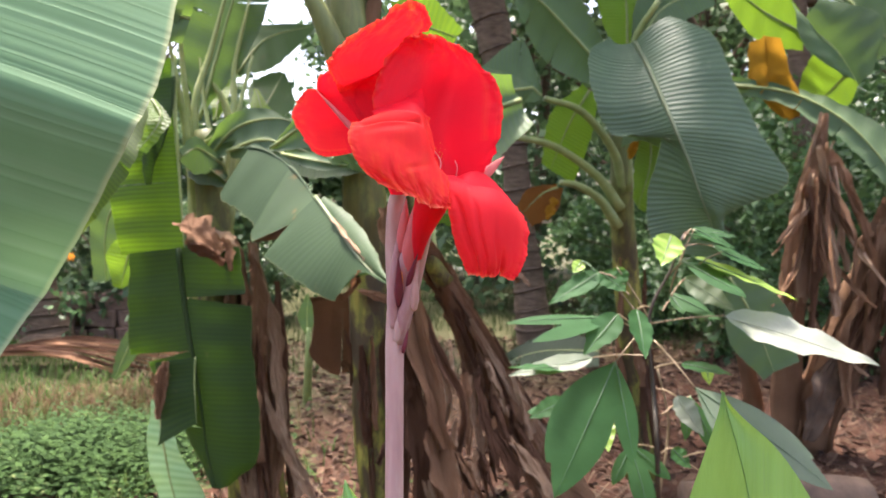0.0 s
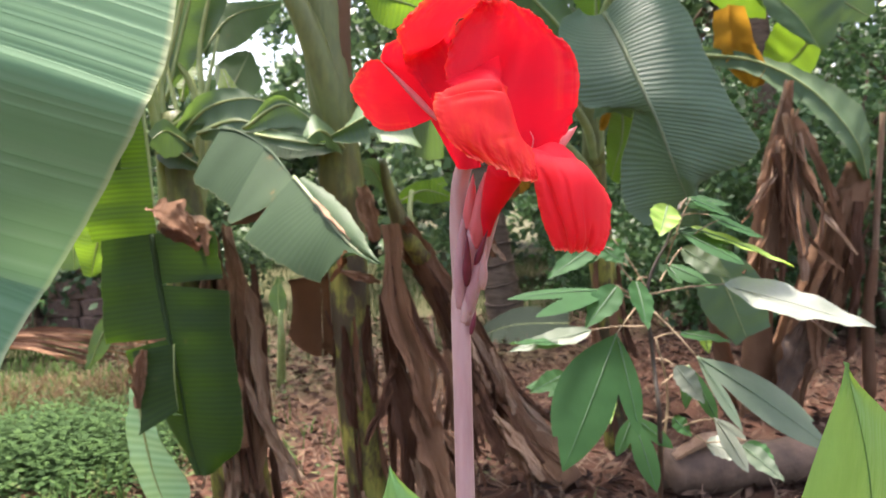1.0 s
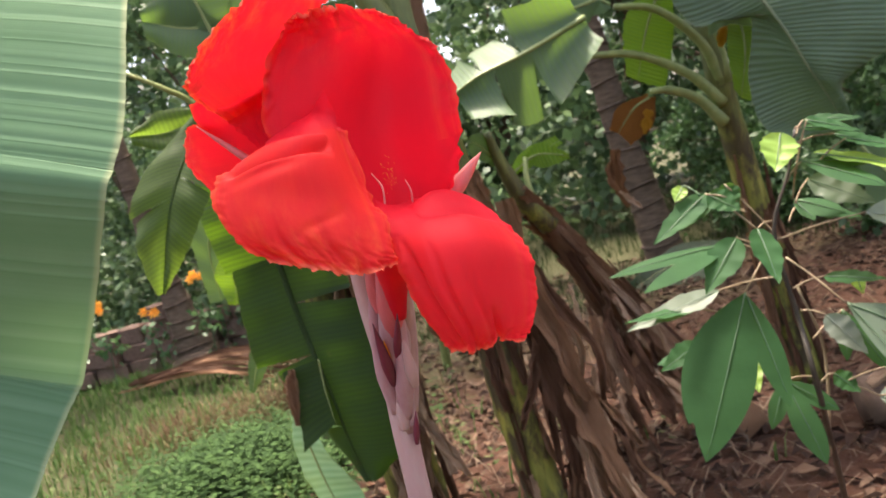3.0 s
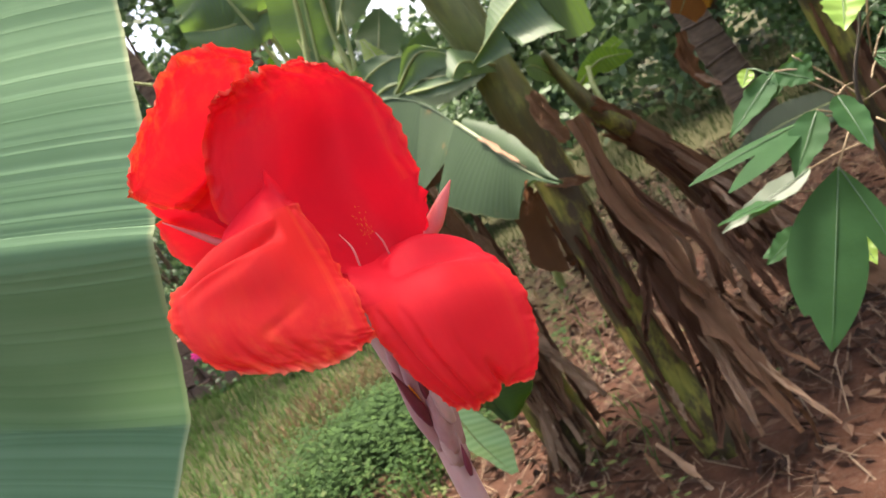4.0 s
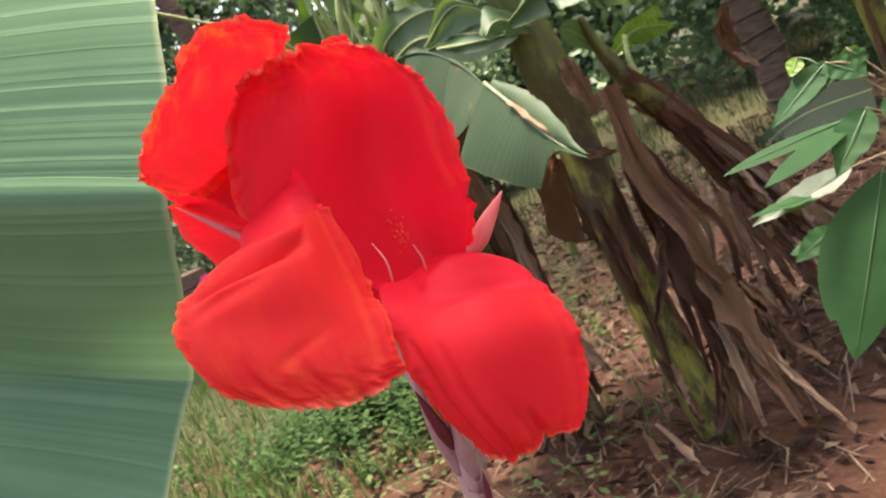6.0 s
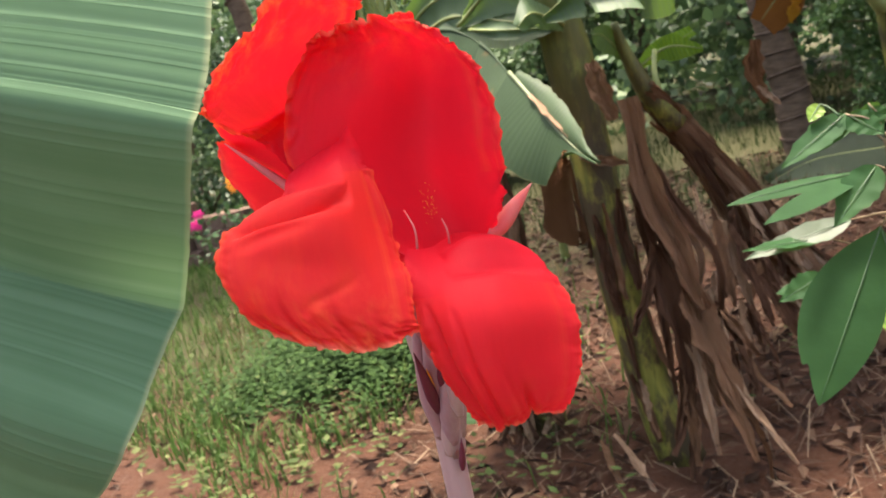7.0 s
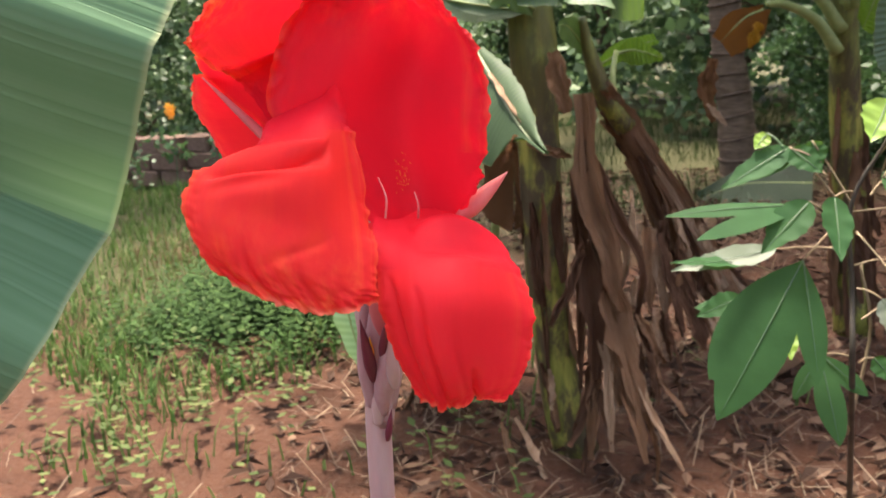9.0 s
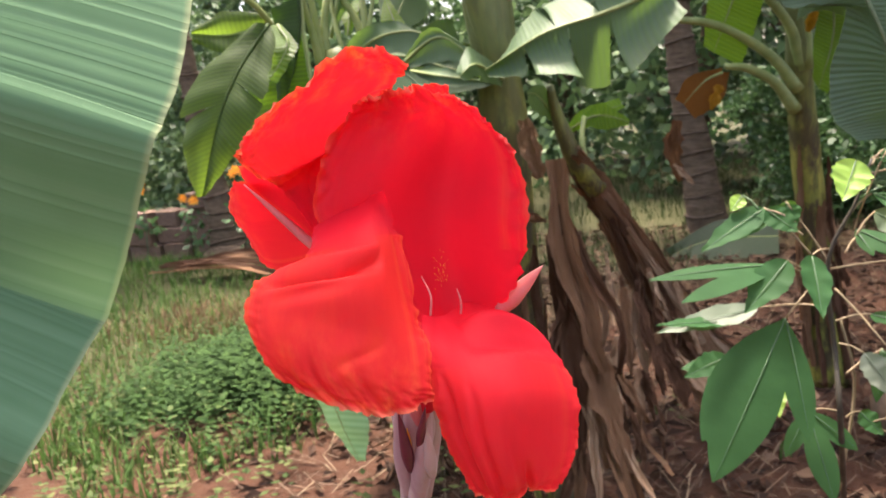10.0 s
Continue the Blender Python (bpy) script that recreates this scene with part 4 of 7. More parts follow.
# folded blades that arch to +x
banana_leaf(clump, [(-0.626, 2.7, 1.455), (-0.565, 2.64, 1.44), (-0.502, 2.57, 1.407), (-0.431, 2.46, 1.359)],
            [(-0.709, 2.66, 1.304), (-0.691, 2.63, 1.275), (-0.636, 2.58, 1.252), (-0.556, 2.48, 1.199)], None, M_LEAF_MATT, 0.006, (0.006, 0.0), 0.0006, 11.0, label="torn panel of the folded leaf", rib_mat=M_LEAF_MATT)
banana_leaf(clump, [(-0.458, 2.5, 1.378), (-0.421, 2.44, 1.347), (-0.379, 2.36, 1.302), (-0.336, 2.26, 1.252)],
            [(-0.562, 2.44, 1.181), (-0.554, 2.42, 1.161), (-0.509, 2.38, 1.172), (-0.336, 2.26, 1.245)], None, M_LEAF_WORN, 0.006, (0.006, 0.0), 0.0006, 11.0, label="torn panel of the folded leaf", rib_mat=M_LEAF_MATT)
banana_leaf(clump, [(-0.353, 2.3, 1.284), (-0.279, 2.15, 1.209), (-0.213, 2, 1.141), (-0.161, 1.89, 1.099), (-0.111, 1.79, 1.075)],
            [(-0.491, 2.3, 1.121), (-0.477, 2.28, 1.111), (-0.369, 2.14, 1.058), (-0.268, 2.02, 1.023), (-0.252, 2, 1.035), (-0.193, 1.92, 1.095), (-0.118, 1.79, 1.073)], None, M_LEAF_MATT, 0.006, (0.008, 0.0), 0.0006, 11.0, label="folded green leaf with a brown scorched strip", rib_mat=M_RIB_DARK)
banana_leaf(clump, [(-0.339, 2.28, 1.27), (-0.272, 2.14, 1.2), (-0.213, 2, 1.141), (-0.161, 1.89, 1.099), (-0.111, 1.79, 1.075)], None,
            [(-0.323, 2.3, 1.277), (-0.237, 2.16, 1.225), (-0.18, 2.02, 1.171), (-0.145, 1.9, 1.126), (-0.108, 1.79, 1.075)], M_LEAF_WORN, 0.004, (0.0, 0.012), 0.0025, 11.0, label="pale upper half of the folded leaf", rib_mat=M_RIB_PALE)
banana_leaf(clump, [(-0.549, 2.42, 1.161), (-0.474, 2.36, 1.186), (-0.403, 2.31, 1.218), (-0.336, 2.25, 1.249)], [(-0.546, 2.42, 1.155), (-0.466, 2.36, 1.17), (-0.394, 2.31, 1.193), (-0.333, 2.25, 1.246)], None, M_LEAF_BROWN, 0.003, (0.005, 0.0), 0.002, name="scorched_margin", rib_mat=M_LEAF_BROWN)
dry_strip(clump, [(-0.286, 2.16, 1.223), (-0.226, 2.04, 1.167), (-0.181, 1.94, 1.125)], 0.022, M_DRY_PALE, 0.004, 0.9, name="scorched_margin", fold=0.2)
dry_strip(clump, [(-0.193, 1.92, 1.101), (-0.21, 1.93, 1.069), (-0.232, 1.95, 1.031)], 0.03, M_LEAF_BROWN, 0.008, 0.9, name="scorched_margin", fold=0.4)
banana_leaf(clump, [(-0.504, 2.6, 1.427), (-0.4, 2.5, 1.401), (-0.283, 2.42, 1.378)], [(-0.498, 2.6, 1.437), (-0.393, 2.52, 1.427), (-0.281, 2.42, 1.387)], [(-0.499, 2.6, 1.416), (-0.398, 2.48, 1.375), (-0.281, 2.42, 1.368)], M_LEAF, 0.005, (0.01, 0.01), 0.003)
banana_leaf(clump, [(-0.55, 2.65, 1.449), (-0.418, 2.6, 1.515), (-0.298, 2.5, 1.44)], [(-0.546, 2.65, 1.453), (-0.441, 2.6, 1.541), (-0.298, 2.5, 1.446)], [(-0.547, 2.65, 1.442), (-0.41, 2.58, 1.445), (-0.299, 2.5, 1.43)], M_LEAF, 0.005, (0.01, 0.01), 0.003)
banana_leaf(clump, [(-0.86, 3, 1.42), (-0.72, 2.9, 1.54), (-0.54, 2.8, 1.56), (-0.39, 2.7, 1.48)],
            [(-0.88, 3, 1.44), (-0.75, 2.9, 1.58), (-0.59, 2.85, 1.6), (-0.39, 2.7, 1.48)],
            [(-0.88, 3, 1.4), (-0.71, 2.85, 1.47), (-0.57, 2.75, 1.45), (-0.4, 2.7, 1.47)], M_LEAF, 0.007, (0.01, 0.02), 0.004)
banana_leaf(clump, [(-0.75, 2.9, 1.46), (-0.6, 2.8, 1.49), (-0.41, 2.7, 1.43), (-0.26, 2.6, 1.38)],
            [(-0.75, 2.9, 1.48), (-0.61, 2.85, 1.54), (-0.42, 2.75, 1.51), (-0.25, 2.6, 1.38)],
            [(-0.75, 2.9, 1.44), (-0.59, 2.75, 1.42), (-0.42, 2.65, 1.36), (-0.26, 2.6, 1.37)], M_LEAF, 0.007, (0.01, 0.01), 0.004, 11.0, ((0.5,), (0.7,)), 0.05)
banana_leaf(clump, [(-0.78, 2.95, 1.42), (-0.85, 2.9, 1.47), (-0.89, 2.85, 1.44)], [(-0.78, 2.95, 1.41), (-0.85, 2.9, 1.38), (-0.9, 2.85, 1.42)], [(-0.78, 2.95, 1.44), (-0.86, 2.9, 1.51), (-0.9, 2.85, 1.46)], M_LEAF, 0.005)
# more blades about the crown
banana_leaf(clump, [(-0.87, 3, 1.49), (-0.77, 2.95, 1.54), (-0.65, 2.9, 1.56), (-0.53, 2.85, 1.53)], [(-0.87, 3, 1.51), (-0.78, 2.98, 1.58), (-0.66, 2.95, 1.59), (-0.53, 2.85, 1.54)], [(-0.87, 3, 1.47), (-0.75, 2.9, 1.5), (-0.63, 2.85, 1.5), (-0.53, 2.85, 1.51)], M_LEAF_WORN, 0.006, (0.01, 0.02), 0.003)
banana_leaf(clump, [(-0.58, 2.9, 1.45), (-0.44, 2.85, 1.49), (-0.3, 2.8, 1.44), (-0.19, 2.75, 1.39)], [(-0.58, 2.9, 1.47), (-0.45, 2.9, 1.55), (-0.31, 2.85, 1.5), (-0.19, 2.75, 1.39)], [(-0.58, 2.9, 1.43), (-0.42, 2.8, 1.44), (-0.3, 2.75, 1.4), (-0.19, 2.75, 1.38)], M_LEAF, 0.006, (0.01, 0.01), 0.003, 11.0, ((0.45,), (0.6,)), 0.22)
banana_leaf(clump, [(-0.95, 3.05, 1.47), (-0.86, 2.95, 1.43), (-0.76, 2.9, 1.36)], [(-0.96, 3.05, 1.49), (-0.85, 3, 1.48), (-0.75, 2.9, 1.38)], [(-0.96, 3.05, 1.45), (-0.89, 2.95, 1.36), (-0.77, 2.9, 1.34)], M_LEAF_WORN, 0.005, (0.01, 0.02), 0.003)
banana_leaf(clump, [(-0.71, 3.1, 1.48), (-0.69, 3.2, 1.6), (-0.74, 3.3, 1.74)], [(-0.72, 3.1, 1.48), (-0.75, 3.2, 1.6), (-0.75, 3.3, 1.74)], [(-0.69, 3.1, 1.48), (-0.65, 3.2, 1.6), (-0.73, 3.3, 1.74)], M_LEAF_YOUNG, 0.005)
banana_leaf(clump, [(-0.9, 3.3, 1.62), (-0.89, 3.35, 1.78), (-0.92, 3.4, 1.92)], [(-0.91, 3.3, 1.62), (-0.94, 3.35, 1.78), (-0.93, 3.4, 1.91)], [(-0.89, 3.3, 1.62), (-0.84, 3.35, 1.78), (-0.91, 3.4, 1.92)], M_LEAF_YOUNG, 0.005)
stalk(clump, [(-0.8, 3.05, 1.29), (-0.79, 3.1, 1.49), (-0.76, 3.15, 1.68), (-0.73, 3.2, 1.85)], [0.016, 0.011, 0.008, 0.005], M_RIB_PALE)
stalk(clump, [(-0.82, 3.05, 1.29), (-0.85, 3.1, 1.47), (-0.9, 3.15, 1.66), (-0.93, 3.2, 1.84)], [0.016, 0.011, 0.008, 0.005], M_RIB_PALE)
# blades that hang beside the pale leaf
banana_leaf(clump, [(-0.99, 2.75, 1.62), (-1.07, 2.65, 1.47), (-1.13, 2.6, 1.32), (-1.21, 2.6, 1.1)], [(-1.03, 2.75, 1.61), (-1.21, 2.65, 1.44), (-1.26, 2.6, 1.27), (-1.24, 2.6, 1.1)], [(-0.97, 2.75, 1.55), (-0.98, 2.65, 1.39), (-1.07, 2.6, 1.24), (-1.2, 2.6, 1.1)], M_LEAF_OLIVE, 0.007, (0.02, 0.02), 0.004, 12.0, ((0.55,), (0.4, 0.7)), 0.05, rib_mat=M_LEAF_OLIVE)
banana_leaf(clump, [(-1, 2.8, 1.63), (-1.12, 2.75, 1.6), (-1.23, 2.7, 1.61)], [(-1, 2.8, 1.66), (-1.13, 2.75, 1.67), (-1.23, 2.7, 1.62)], [(-1.01, 2.8, 1.59), (-1.11, 2.72, 1.53), (-1.23, 2.7, 1.58)], M_LEAF_OLIVE, 0.006, (0.02, 0.02), 0.003)
banana_leaf(clump, [(-0.94, 2.7, 1.61), (-0.9, 2.66, 1.54), (-0.96, 2.64, 1.44)], [(-0.96, 2.7, 1.61), (-0.94, 2.66, 1.54), (-0.97, 2.64, 1.44)], [(-0.93, 2.7, 1.61), (-0.87, 2.66, 1.53), (-0.94, 2.64, 1.43)], M_LEAF_YOUNG, 0.004)
banana_leaf(clump, [(-0.89, 2.95, 1.93), (-1.03, 2.9, 1.94), (-1.16, 2.85, 1.99)], [(-0.87, 2.95, 2), (-1.01, 2.92, 2.07), (-1.16, 2.85, 2.03)], [(-0.92, 2.95, 1.84), (-1.05, 2.88, 1.84), (-1.16, 2.85, 1.93)], M_LEAF, 0.007, (0.02, 0.02), 0.003, 12.0, ((0.5,), ()), 0.05)
stalk(clump, [(-1.34, 2.5, 1.93), (-1.15, 2.6, 1.79), (-1.07, 2.65, 1.73), (-1.01, 2.75, 1.66), (-0.97, 2.95, 1.48)], [0.004, 0.005, 0.007, 0.010, 0.014], M_RIB_PALE)
# lower leaves
banana_leaf(clump, [(-1.16, 3.2, 1.2), (-1.21, 3.2, 1.09), (-1.24, 3.2, 0.96)], [(-1.16, 3.2, 1.21), (-1.29, 3.2, 1.11), (-1.27, 3.2, 0.97)], [(-1.16, 3.2, 1.2), (-1.16, 3.2, 1.09), (-1.19, 3.2, 0.98)], M_LEAF_YOUNG, 0.005)
banana_leaf(clump, [(-1.22, 3.3, 1.42), (-1.33, 3.3, 1.22), (-1.34, 3.3, 0.98)], [(-1.22, 3.3, 1.45), (-1.39, 3.3, 1.29), (-1.39, 3.3, 0.98)], [(-1.21, 3.3, 1.42), (-1.25, 3.3, 1.2), (-1.29, 3.3, 1)], M_LEAF, 0.006)
banana_leaf(clump, [(-1.16, 3.2, 0.85), (-1.22, 3.2, 0.72), (-1.27, 3.2, 0.61)], [(-1.17, 3.2, 0.86), (-1.25, 3.2, 0.74), (-1.28, 3.2, 0.62)], [(-1.15, 3.2, 0.85), (-1.17, 3.2, 0.72), (-1.26, 3.2, 0.61)], M_LEAF, 0.005)
banana_leaf(clump, [(-0.98, 2.85, 0.62), (-0.95, 2.82, 0.45), (-0.91, 2.8, 0.29), (-0.85, 2.8, 0.13)], [(-1, 2.86, 0.62), (-1.02, 2.85, 0.45), (-0.98, 2.85, 0.27), (-0.86, 2.8, 0.13)], [(-0.96, 2.85, 0.62), (-0.89, 2.8, 0.44), (-0.8, 2.78, 0.29), (-0.83, 2.8, 0.13)], M_LEAF_SUNLIT, 0.006)
# dead sheaths round the stem
for i, (a, b, c, w, mat) in enumerate((
        ((-0.95, 3, 1.2), (-0.83, 2.9, 1.15), (-0.81, 2.85, 1.07), 0.10, M_DRY), ((-0.92, 3, 1.21), (-0.78, 2.92, 1.14), (-0.73, 2.9, 1.07), 0.09, M_DRY_PALE),
        ((-0.76, 3, 1.16), (-0.71, 2.95, 0.96), (-0.63, 2.92, 0.71), 0.07, M_DRY), ((-0.7, 3, 1.14), (-0.66, 2.92, 0.89), (-0.65, 2.9, 0.49), 0.10, M_DRY),
        ((-0.64, 3, 0.96), (-0.61, 2.95, 0.72), (-0.56, 2.9, 0.41), 0.09, M_DRY_PALE), ((-0.67, 2.95, 0.8), (-0.61, 2.9, 0.53), (-0.59, 2.85, 0.23), 0.11, M_DRY),
        ((-0.64, 2.9, 0.65), (-0.53, 2.85, 0.43), (-0.43, 2.8, 0.27), 0.05, M_DRY_PALE), ((-0.61, 2.92, 0.71), (-0.55, 2.88, 0.48), (-0.49, 2.82, 0.28), 0.05, M_DRY_PALE),
        ((-0.7, 2.9, 0.73), (-0.64, 2.85, 0.62), (-0.62, 2.82, 0.4), 0.09, M_DRY), ((-0.97, 2.84, 0.74), (-0.96, 2.82, 0.67), (-0.96, 2.8, 0.55), 0.05, M_DRY),
        ((-0.75, 3.02, 1.1), (-0.7, 3, 0.59), (-0.68, 2.98, 0.08), 0.07, M_DRY_DARK), ((-0.61, 3.05, 1), (-0.58, 3, 0.59), (-0.54, 3, 0.12), 0.05, M_DRY_DARK))):
    dry_strip(clump, [a, b, c], w, mat, 0.022, i * 0.7)

skirt(clump, [(-0.63, 2.95, 0.24), (-0.66, 2.95, 0.7), (-0.72, 3, 1.14)], 0.05, 34, 0.6, 0.045, (M_DRY, M_DRY_PALE, M_DRY_PALE, M_DRY_DARK), 3)
for i, (q, w, mat) in enumerate((([(-0.85, 2.68, 1.21), (-0.79, 2.65, 1.18), (-0.71, 2.64, 1.11)], 0.10, M_DRY), ([(-0.81, 2.66, 1.13), (-0.76, 2.64, 1.11), (-0.7, 2.66, 1.08)], 0.09, M_DRY_DARK), ([(-0.73, 2.7, 1.15), (-0.7, 2.68, 1.13), (-0.68, 2.66, 1.06)], 0.05, M_DRY))):
    dry_strip(clump, q, w, mat, 0.012, 0.4 + i, name="curled_dry_leaf", fold=0.7)

# ---------------------------------------------------------------- tall banana behind the flower
tall = thing("banana_plant", (-0.17, 2.70, 0.0), "tall banana plant with a blotched yellow-green stem", "banana plant", "banana plants")
stalk(tall, [(-0.14, 2.70, -0.03), (-0.21, 2.7, 0.32), (-0.24, 2.7, 0.84), (-0.26, 2.7, 1.33), (-0.29, 2.7, 1.69), (-0.32, 2.7, 1.93), (-0.34, 2.7, 2.21)], [0.078, 0.066, 0.066, 0.070, 0.072, 0.070, 0.06], M_STEM, "pseudostem", 0.01)
stalk(tall, [(-0.25, 2.71, 1.2), (-0.26, 2.68, 1.44), (-0.32, 2.63, 1.7), (-0.39, 2.6, 1.87), (-0.46, 2.6, 2)], [0.050, 0.052, 0.042, 0.030, 0.02], M_STEM)
stalk(tall, [(-0.25, 2.7, 1.48), (-0.24, 2.68, 1.76), (-0.21, 2.7, 2.02)], [0.04, 0.03, 0.02], M_DRY)
for q, w, mat, fold in (([(-0.11, 2.63, 1.14), (-0.09, 2.6, 0.89), (-0.03, 2.57, 0.68), (0.01, 2.55, 0.52)], 0.085, M_DRY, 0.9), ([(-0.11, 2.62, 1.01), (-0.12, 2.6, 0.86), (-0.1, 2.58, 0.7)], 0.045, M_DRY_DARK, 0.8),
                        ([(-0.1, 2.62, 0.71), (-0.08, 2.58, 0.54), (-0.07, 2.56, 0.3)], 0.07, M_DRY_DARK, 0.7), ([(-0.04, 2.6, 0.61), (-0, 2.56, 0.44), (0.06, 2.5, 0.23)], 0.08, M_DRY, 0.9),
                        ([(-0.26, 2.65, 0.96), (-0.24, 2.64, 0.71), (-0.22, 2.63, 0.24)], 0.028, M_DRY_DARK, 0.4), ([(-0.14, 2.64, 0.92), (-0.12, 2.63, 0.6), (-0.12, 2.62, 0.24)], 0.03, M_DRY_DARK, 0.4),
                        ([(-0.19, 2.63, 1.26), (-0.17, 2.6, 1.17), (-0.15, 2.6, 1.09)], 0.06, M_DRY, 0.8), ([(-0.27, 2.64, 1), (-0.2, 2.6, 0.98), (-0.14, 2.64, 0.96)], 0.035, M_DRY, 0.3),
                        ([(-0.26, 2.64, 0.71), (-0.25, 2.62, 0.61), (-0.23, 2.63, 0.5)], 0.03, M_DRY_DARK, 0.6)):
    dry_strip(tall, q, w, mat, 0.010, 0.2, fold=fold)
banana_leaf(tall, [(-0.24, 2.62, 1.38), (-0.29, 2.45, 1.42), (-0.33, 2.4, 1.39)], [(-0.24, 2.62, 1.4), (-0.31, 2.5, 1.47), (-0.34, 2.4, 1.4)], [(-0.24, 2.62, 1.36), (-0.27, 2.5, 1.37), (-0.32, 2.4, 1.38)], M_LEAF, 0.005)
banana_leaf(tall, [(0.23, 2.5, 1.58), (0.05, 2.45, 1.52), (-0.1, 2.4, 1.48), (-0.26, 2.4, 1.4)],
            [(0.25, 2.5, 1.5), (0.07, 2.45, 1.34), (-0.07, 2.4, 1.37), (-0.25, 2.4, 1.38)],
            [(0.19, 2.5, 1.64), (-0, 2.5, 1.63), (-0.14, 2.45, 1.57), (-0.26, 2.4, 1.41)], M_LEAF, 0.007, (0.02, 0.02), 0.004, 12.0, ((0.3, 0.55, 0.8), (0.35, 0.6)), 0.22)
banana_leaf(tall, [(-0.17, 2.7, 1.88), (-0.08, 2.7, 1.85), (0.04, 2.7, 1.81)], [(-0.17, 2.7, 1.92), (-0.06, 2.7, 1.95), (0.06, 2.7, 1.83)], [(-0.17, 2.7, 1.85), (-0.1, 2.7, 1.76), (0.03, 2.7, 1.79)], M_LEAF_YOUNG, 0.006)
# pale strips among these carry sunlit sheath edges in their colour
for i, (q, w, mat, fold) in enumerate((
        ([(-0.077, 2.60, 0.486), (-0.040, 2.55, 0.363), (-0.029, 2.50, 0.245), (-0.020, 2.46, 0.115)], 0.032, M_DRY_PALE, 0.7),
        ([(-0.030, 2.58, 0.419), (0.003, 2.54, 0.312), (0.048, 2.48, 0.198), (0.078, 2.44, 0.097)], 0.040, M_DRY, 0.8),
        ([(0.008, 2.58, 0.416), (0.066, 2.52, 0.281), (0.125, 2.46, 0.178), (0.180, 2.42, 0.094)], 0.026, M_DRY_PALE, 0.5),
        ([(0.044, 2.54, 0.274), (0.081, 2.50, 0.195), (0.102, 2.47, 0.132), (0.109, 2.45, 0.039)], 0.045, M_LEAF_BROWN, 0.4),
        ([(-0.063, 2.62, 0.701), (-0.029, 2.58, 0.607), (0.028, 2.56, 0.515)], 0.045, M_DRY, 0.8),
        ([(-0.324, 2.60, 0.141), (-0.278, 2.55, 0.080), (-0.240, 2.50, 0.031), (-0.206, 2.48, -0.023)], 0.030, M_DRY_PALE, 0.7),
        ([(-0.374, 2.62, 0.115), (-0.347, 2.58, 0.038), (-0.302, 2.52, -0.045)], 0.024, M_DRY, 0.7),
        ([(-0.217, 2.62, 0.303), (-0.207, 2.60, 0.246), (-0.207, 2.58, 0.182)], 0.020, M_DRY_PALE, 0.6))):
    dry_strip(tall, q, w, mat, 0.009, 0.1 + i * 0.45, fold=fold)
skirt(tall, [(-0.09, 2.64, 0.71), (-0.07, 2.64, 0.49), (-0.05, 2.62, 0.24)], 0.04, 9, 0.35, 0.045, (M_DRY, M_DRY_DARK, M_DRY_DARK), 5)
# leaves above the view, turned so that their shade falls on the soil
crown(tall, (-0.30, 2.70, 2.15), ((108, 1.5, 0.62, 0.30), (84, 1.65, 0.62, 0.28)))
wrap(tall, [(-0.14, 2.70, 0.03), (-0.21, 2.7, 0.32), (-0.23, 2.7, 0.65), (-0.24, 2.7, 0.95)], [0.078, 0.066, 0.065, 0.066], 8, 0.036, (M_DRY_DARK, M_DRY_DARK, M_DRY), 35)
# dead brown leaf hanging beside the stem
banana_leaf(tall, [(-0.46, 2.88, 0.95), (-0.4, 2.86, 0.96), (-0.34, 2.86, 0.97), (-0.28, 2.85, 0.96)], None, [(-0.46, 2.88, 0.77), (-0.4, 2.85, 0.71), (-0.34, 2.83, 0.7), (-0.29, 2.84, 0.74)], M_LEAF_BROWN, 0.006, (0.0, 0.03), 0.012, 16.0, ((), (0.62,)), 0.06, "rust-brown dead leaf", rib_mat=M_LEAF_BROWN)
dry_strip(tall, [(-0.28, 2.82, 1.07), (-0.31, 2.84, 1.01), (-0.35, 2.85, 0.95)], 0.05, M_LEAF_BROWN, 0.012, 0.5)
dry_strip(tall, [(-0.36, 2.84, 0.74), (-0.31, 2.83, 0.7), (-0.27, 2.84, 0.64)], 0.035, M_LEAF_BROWN, 0.01, 0.8)

# ---------------------------------------------------------------- fallen and leaning dead stems
leaning = thing("dead_banana_stem", (0.48, 3.67, 0), "dead banana stem leaning over, wrapped in dry brown leaves", "dead stem", "dead stems")
stalk(leaning, [(0.58, 3.43, 0), (0.43, 3.5, 0.22), (0.25, 3.35, 0.51), (0.09, 3.2, 0.84), (-0.01, 3.1, 1.02), (-0.09, 3, 1.15)], [0.10, 0.095, 0.075, 0.045, 0.035, 0.03], M_DRY, "stem", 0.02, "dead brown fibrous stem", 14, 4.0)
wrap(leaning, [(0.58, 3.43, 0), (0.43, 3.5, 0.22), (0.25, 3.35, 0.51), (0.09, 3.2, 0.84), (-0.01, 3.1, 1.02), (-0.09, 3, 1.15)], [0.10, 0.095, 0.075, 0.045, 0.035, 0.03], 34, 0.055, (M_DRY, M_DRY_DARK, M_DRY, M_DRY_PALE), 31)
stalk(leaning, [(-0, 3.08, 1), (-0.06, 3.02, 1.1), (-0.11, 2.98, 1.25), (-0.13, 2.95, 1.36)], [0.040, 0.034, 0.022, 0.012], M_STEM, "shoot", 0.004)
stalk(leaning, [(-0.02, 3.05, 1.04), (-0.04, 3.05, 1.16), (-0.03, 3.1, 1.25)], [0.015, 0.010, 0.008], M_RIB_PALE, "petiole")
